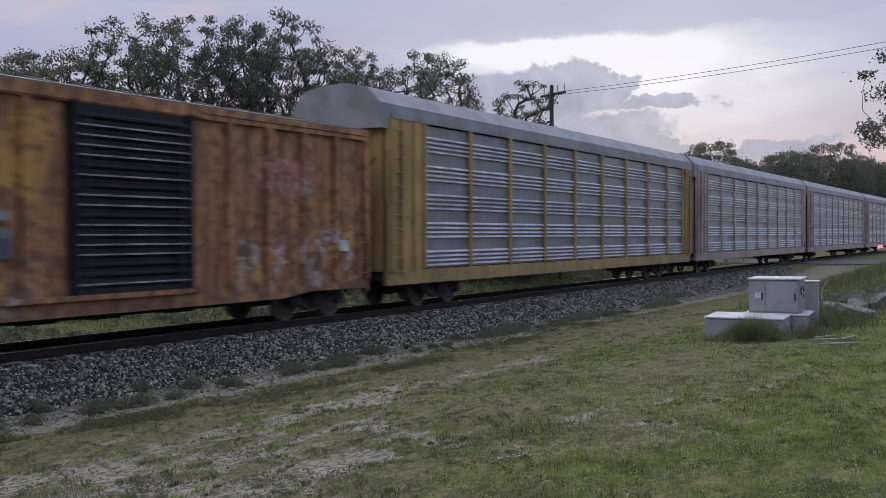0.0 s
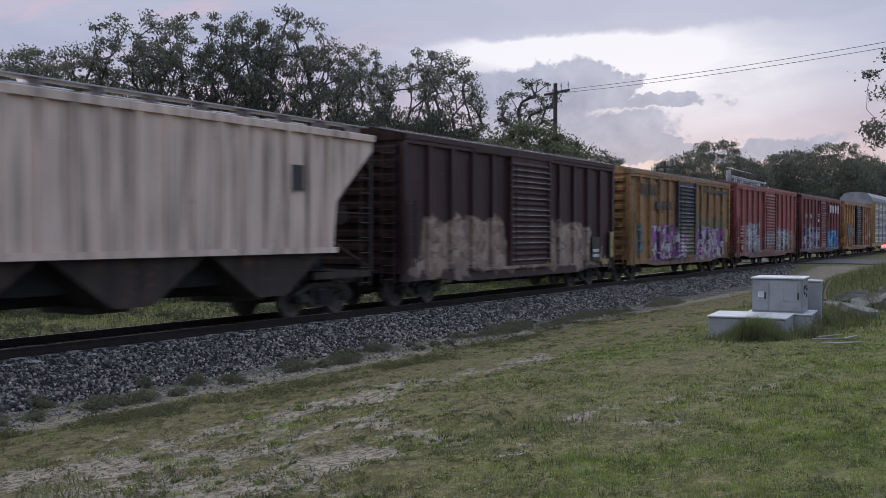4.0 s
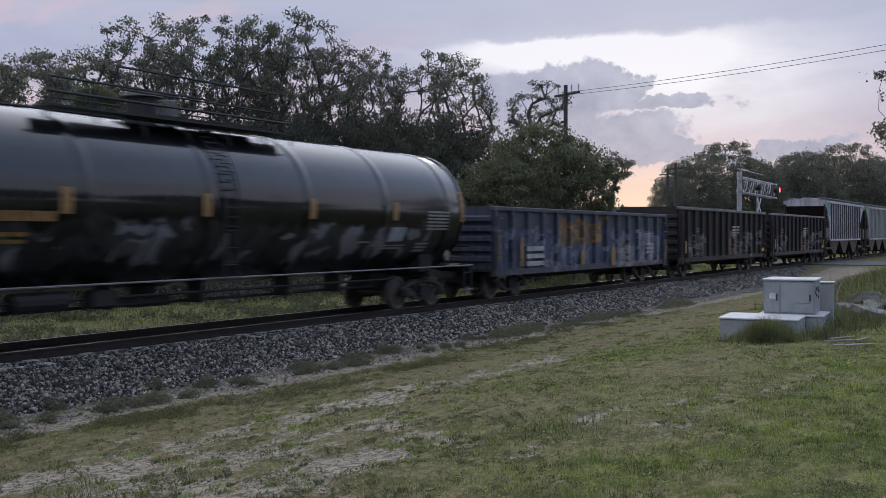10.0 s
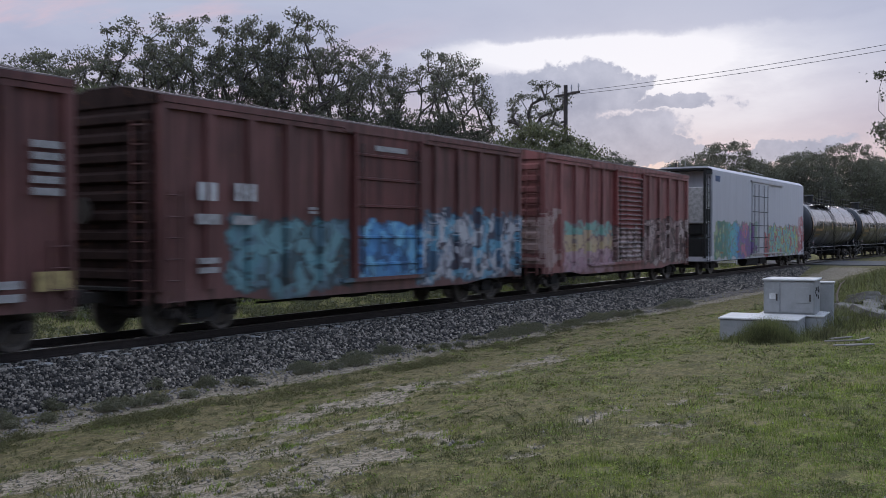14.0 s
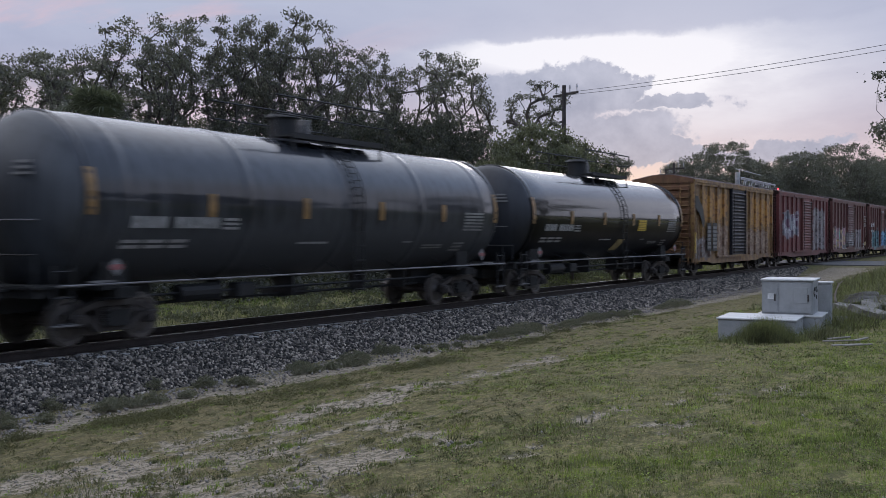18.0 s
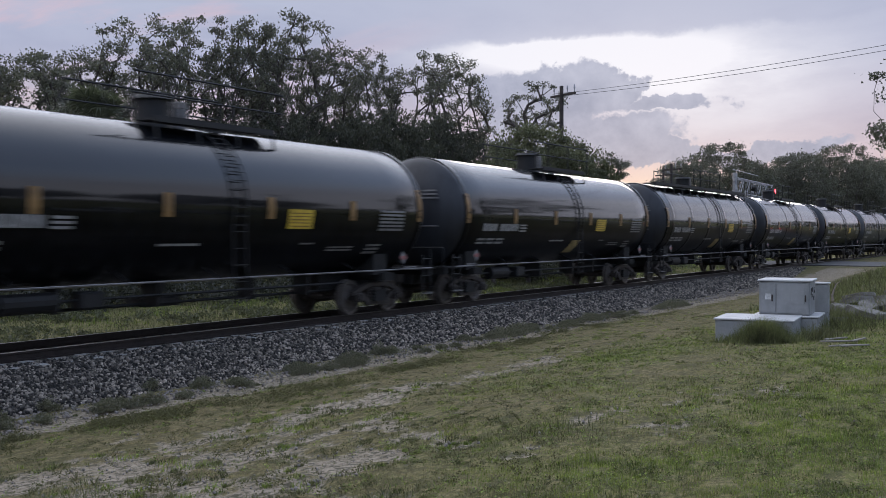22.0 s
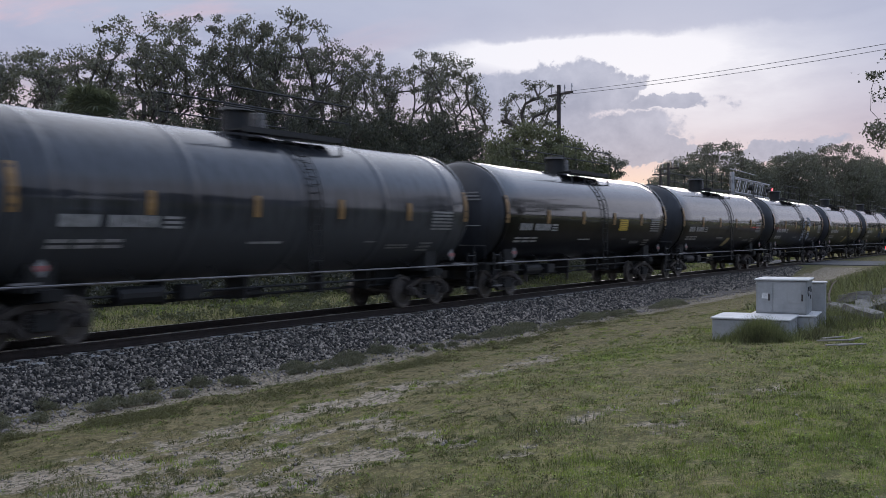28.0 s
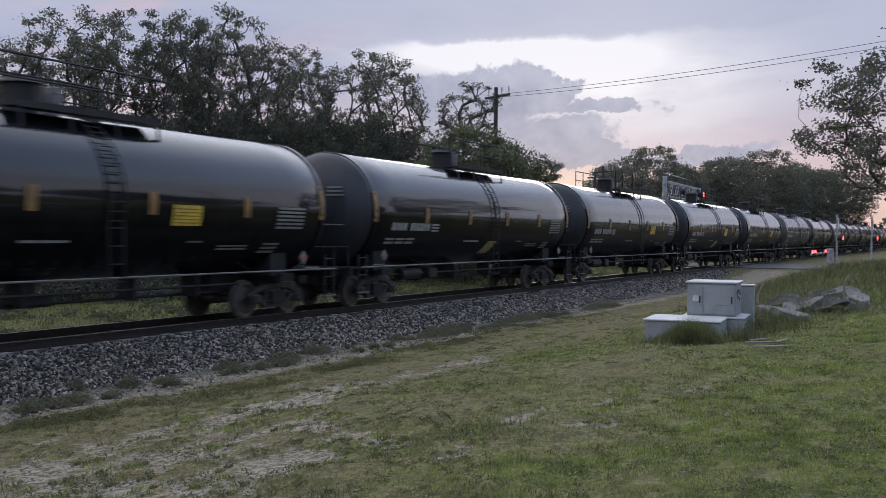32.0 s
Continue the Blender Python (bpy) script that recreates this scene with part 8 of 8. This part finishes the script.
def toe_bushes():
    """Dusty low bushes along the foot of the stone bank and a broken belt of leafy weeds below the sand."""
    r = np.random.RandomState(39)
    pts = []
    stray = [(7.5 + 27 * u ** 1.3, 12.75 + 1.15 * v ** 1.5, 0.05 + 0.4 * w ** 3, 0.05 + 0.13 * w) for u, v, w in r.rand(55, 3)]
    for cx, cy, rx, h in ((24.4, 13.0, 0.8, 0.30), (25.7, 13.1, 0.65, 0.36), (18.2, 13.5, 0.35, 0.26), (19.9, 13.9, 0.3, 0.30), (11.2, 13.1, 0.36, 0.16), (10.6, 13.9, 0.18, 0.2),
                          (12.9, 14.1, 0.22, 0.22), (14.2, 13.2, 0.16, 0.16), (30.5, 13.0, 0.9, 0.28), (38, 12.8, 1.6, 0.30), (16.4, 13.6, 0.25, 0.18), (28.2, 12.7, 0.5, 0.2), (9.4, 13.6, 0.25, 0.2), *stray):
        k = int(24 + 170 * rx)
        a, q = r.rand(k) * 2 * math.pi, np.sqrt(r.rand(k))
        x, y = cx + rx * q * np.cos(a), cy + (0.12 + 0.25 * rx) * q * np.sin(a)
        pts.append(np.stack([x, y, np.maximum(ground_z(x, y), -0.74) + 0.02 + h * (1 - q ** 2) * r.rand(k)], -1))
    v, f = leaf_cloud(np.concatenate(pts), 0.075, 30, 0.016, r)
    tagged(new("bank_bushes", raw_mesh("bank_bushes", v, f, M["dustleaf"])), "dusty grey-green low bushes at the foot of the stone bank", "weeds", kind="stuff")
    n = 5200
    x = 7 + 26 * r.rand(n) ** 1.5
    y = np.interp(x, [8, 12.5, 15, 25], [11.3, 10.6, 10.5, 11.6]) + 0.38 * r.randn(n)
    ok = fbm(x, y, 0.9, 415, 3) > 0.54
    x, y = x[ok], y[ok]
    pts = np.stack([x, y, ground_z(x, y) + relief(x, y) + 0.015 + 0.07 * r.rand(len(x)) ** 2], -1)
    v, f = leaf_cloud(pts, 0.07, 16, 0.014, r)
    tagged(new("weed_belt", raw_mesh("weed_belt", v, f, M["beltleaf"])), "low olive weeds in a belt along the sandy strip", "weeds", kind="stuff")
    # small leafy tufts dotted over the worn sand
    m = 2600
    rg = 5.4 * (15 / 5.4) ** r.rand(m)
    bg = np.radians(24 + 36 * r.rand(m))
    x, y = rg * np.cos(bg), rg * np.sin(bg)
    ok = (y < 10.4) & (fbm(x, y, 0.5, 430, 3) > 0.50)
    x, y = x[ok], y[ok]
    pts = np.stack([x, y, ground_z(x, y) + relief(x, y) + 0.01 + 0.03 * r.rand(len(x))], -1)
    v, f = leaf_cloud(pts, 0.045, 22, 0.010, r)
    tagged(new("sand_weeds", raw_mesh("sand_weeds", v, f, M["beltleaf"])), "small leafy weeds dotted over the worn sand", "weeds", kind="stuff")


def weed_belts():
    r = np.random.RandomState(33)
    # ragged weeds along the foot of the stone bank, round the boxes, on the far bank and beyond the line
    xs, ys, hs = [], [], []

    def patch(cx, cy, rx, ry, n, h):
        xs.append(cx + r.randn(n) * rx)
        ys.append(cy + r.randn(n) * ry)
        hs.append(h * (0.5 + r.rand(n)))

    patch(19.2, 5.3, 0.4, 0.3, 260, 0.14)
    patch(20.1, 3.9, 0.35, 0.2, 500, 0.22)
    patch(22.8, 4.0, 0.8, 0.5, 500, 0.3)
    patch(24.4, 4.5, 0.7, 0.4, 900, 0.28)
    patch(27.0, 3.9, 1.2, 0.8, 1600, 0.30)
    patch(11.2, 1.95, 0.12, 0.1, 60, 0.14)
    patch(9.4, 4.3, 0.3, 0.25, 220, 0.09)
    patch(5.4, 6.9, 0.16, 0.16, 240, 0.13)
    n = 22000
    xs.append(28.5 + 33 * r.rand(n))
    ys.append(-1 + 8.5 * r.rand(n))
    hs.append((0.10 + 0.30 * r.rand(n)) * (0.4 + 1.2 * fbm(xs[-1], ys[-1], 2.5, 810, 3)))
    x, y, h = np.concatenate(xs), np.concatenate(ys), np.concatenate(hs)
    blades("weeds", x, y, h, 0.0018 + 0.00034 * x, r, M["weed"], "ragged dark green weeds", "weeds", 1.3)
    m = 7000
    bx, by = 19.5 + r.randn(m) * 0.14, 4.78 + r.randn(m) * 0.30
    bh = 0.37 * (0.45 + r.rand(m)) * np.exp(-((by - 4.78) / 0.6) ** 2)
    blades("weed_clump", bx, by, bh, np.full(m, 0.0034), r, M["weed"], "bushy grey-green weed in front of the vault", "weeds", 0.7)
    n = 60000
    x = 8 + 90 * r.rand(n) ** 1.5
    y = 20.2 + 9 * r.rand(n)
    h = (0.04 + 0.12 * r.rand(n)) * (0.3 + 1.4 * fbm(x, y, 1.5, 200, 3))
    dark = fbm(x, y, 1.6, 260, 3) + 0.3 * r.rand(n) > 0.62
    for nm, sel, mm, lab in (("meadow_grass", ~dark, "lush", "rough green grass beyond the railway"), ("meadow_weeds", dark, "weed", "dark weeds in the grass beyond the railway")):
        blades(nm, x[sel], y[sel], h[sel], 0.006 + 0.00022 * x[sel], r, M[mm], lab, "grass", 0.7)


def pebbles():
    r = np.random.RandomState(44)
    n = 9000
    rg = 5.4 * (30 / 5.4) ** r.rand(n)
    bg = np.radians(6 + 54 * r.rand(n))
    x, y = rg * np.cos(bg), rg * np.sin(bg)
    ok = (y < 14.0) & (r.rand(n) < bareness(x, y) * 0.8 + 0.015)
    x, y = x[ok], y[ok]
    scatter_rocks("pebbles", x, y, ground_z(x, y) - 0.01, (0.004 + 0.008 * r.rand(len(x)) ** 3) * (1 + x / 40), r, M["pebble"], "pale pebbles strewn over the bare sand", "pebbles")


M["pebble"] = surface("pale_pebble", (0.22, 0.20, 0.18), 0.9, 0.0, 0.3, 4.0, 0.0, second=(0.15, 0.135, 0.12))
turf()
ground_leaves()
lawn_tufts()
toe_bushes()
weed_belts()
pebbles()

# ------------------------------------------------------------- motion


def motions():
    """The whole train rolls by at one steady speed."""
    for car in TRAIN:
        x = car.matrix_basis.translation.x
        walk(car, [(t, pose(x + SPEED * t, TRACK_Y, 0)) for t in (0, 8, 16, 24, 32)])


motions()
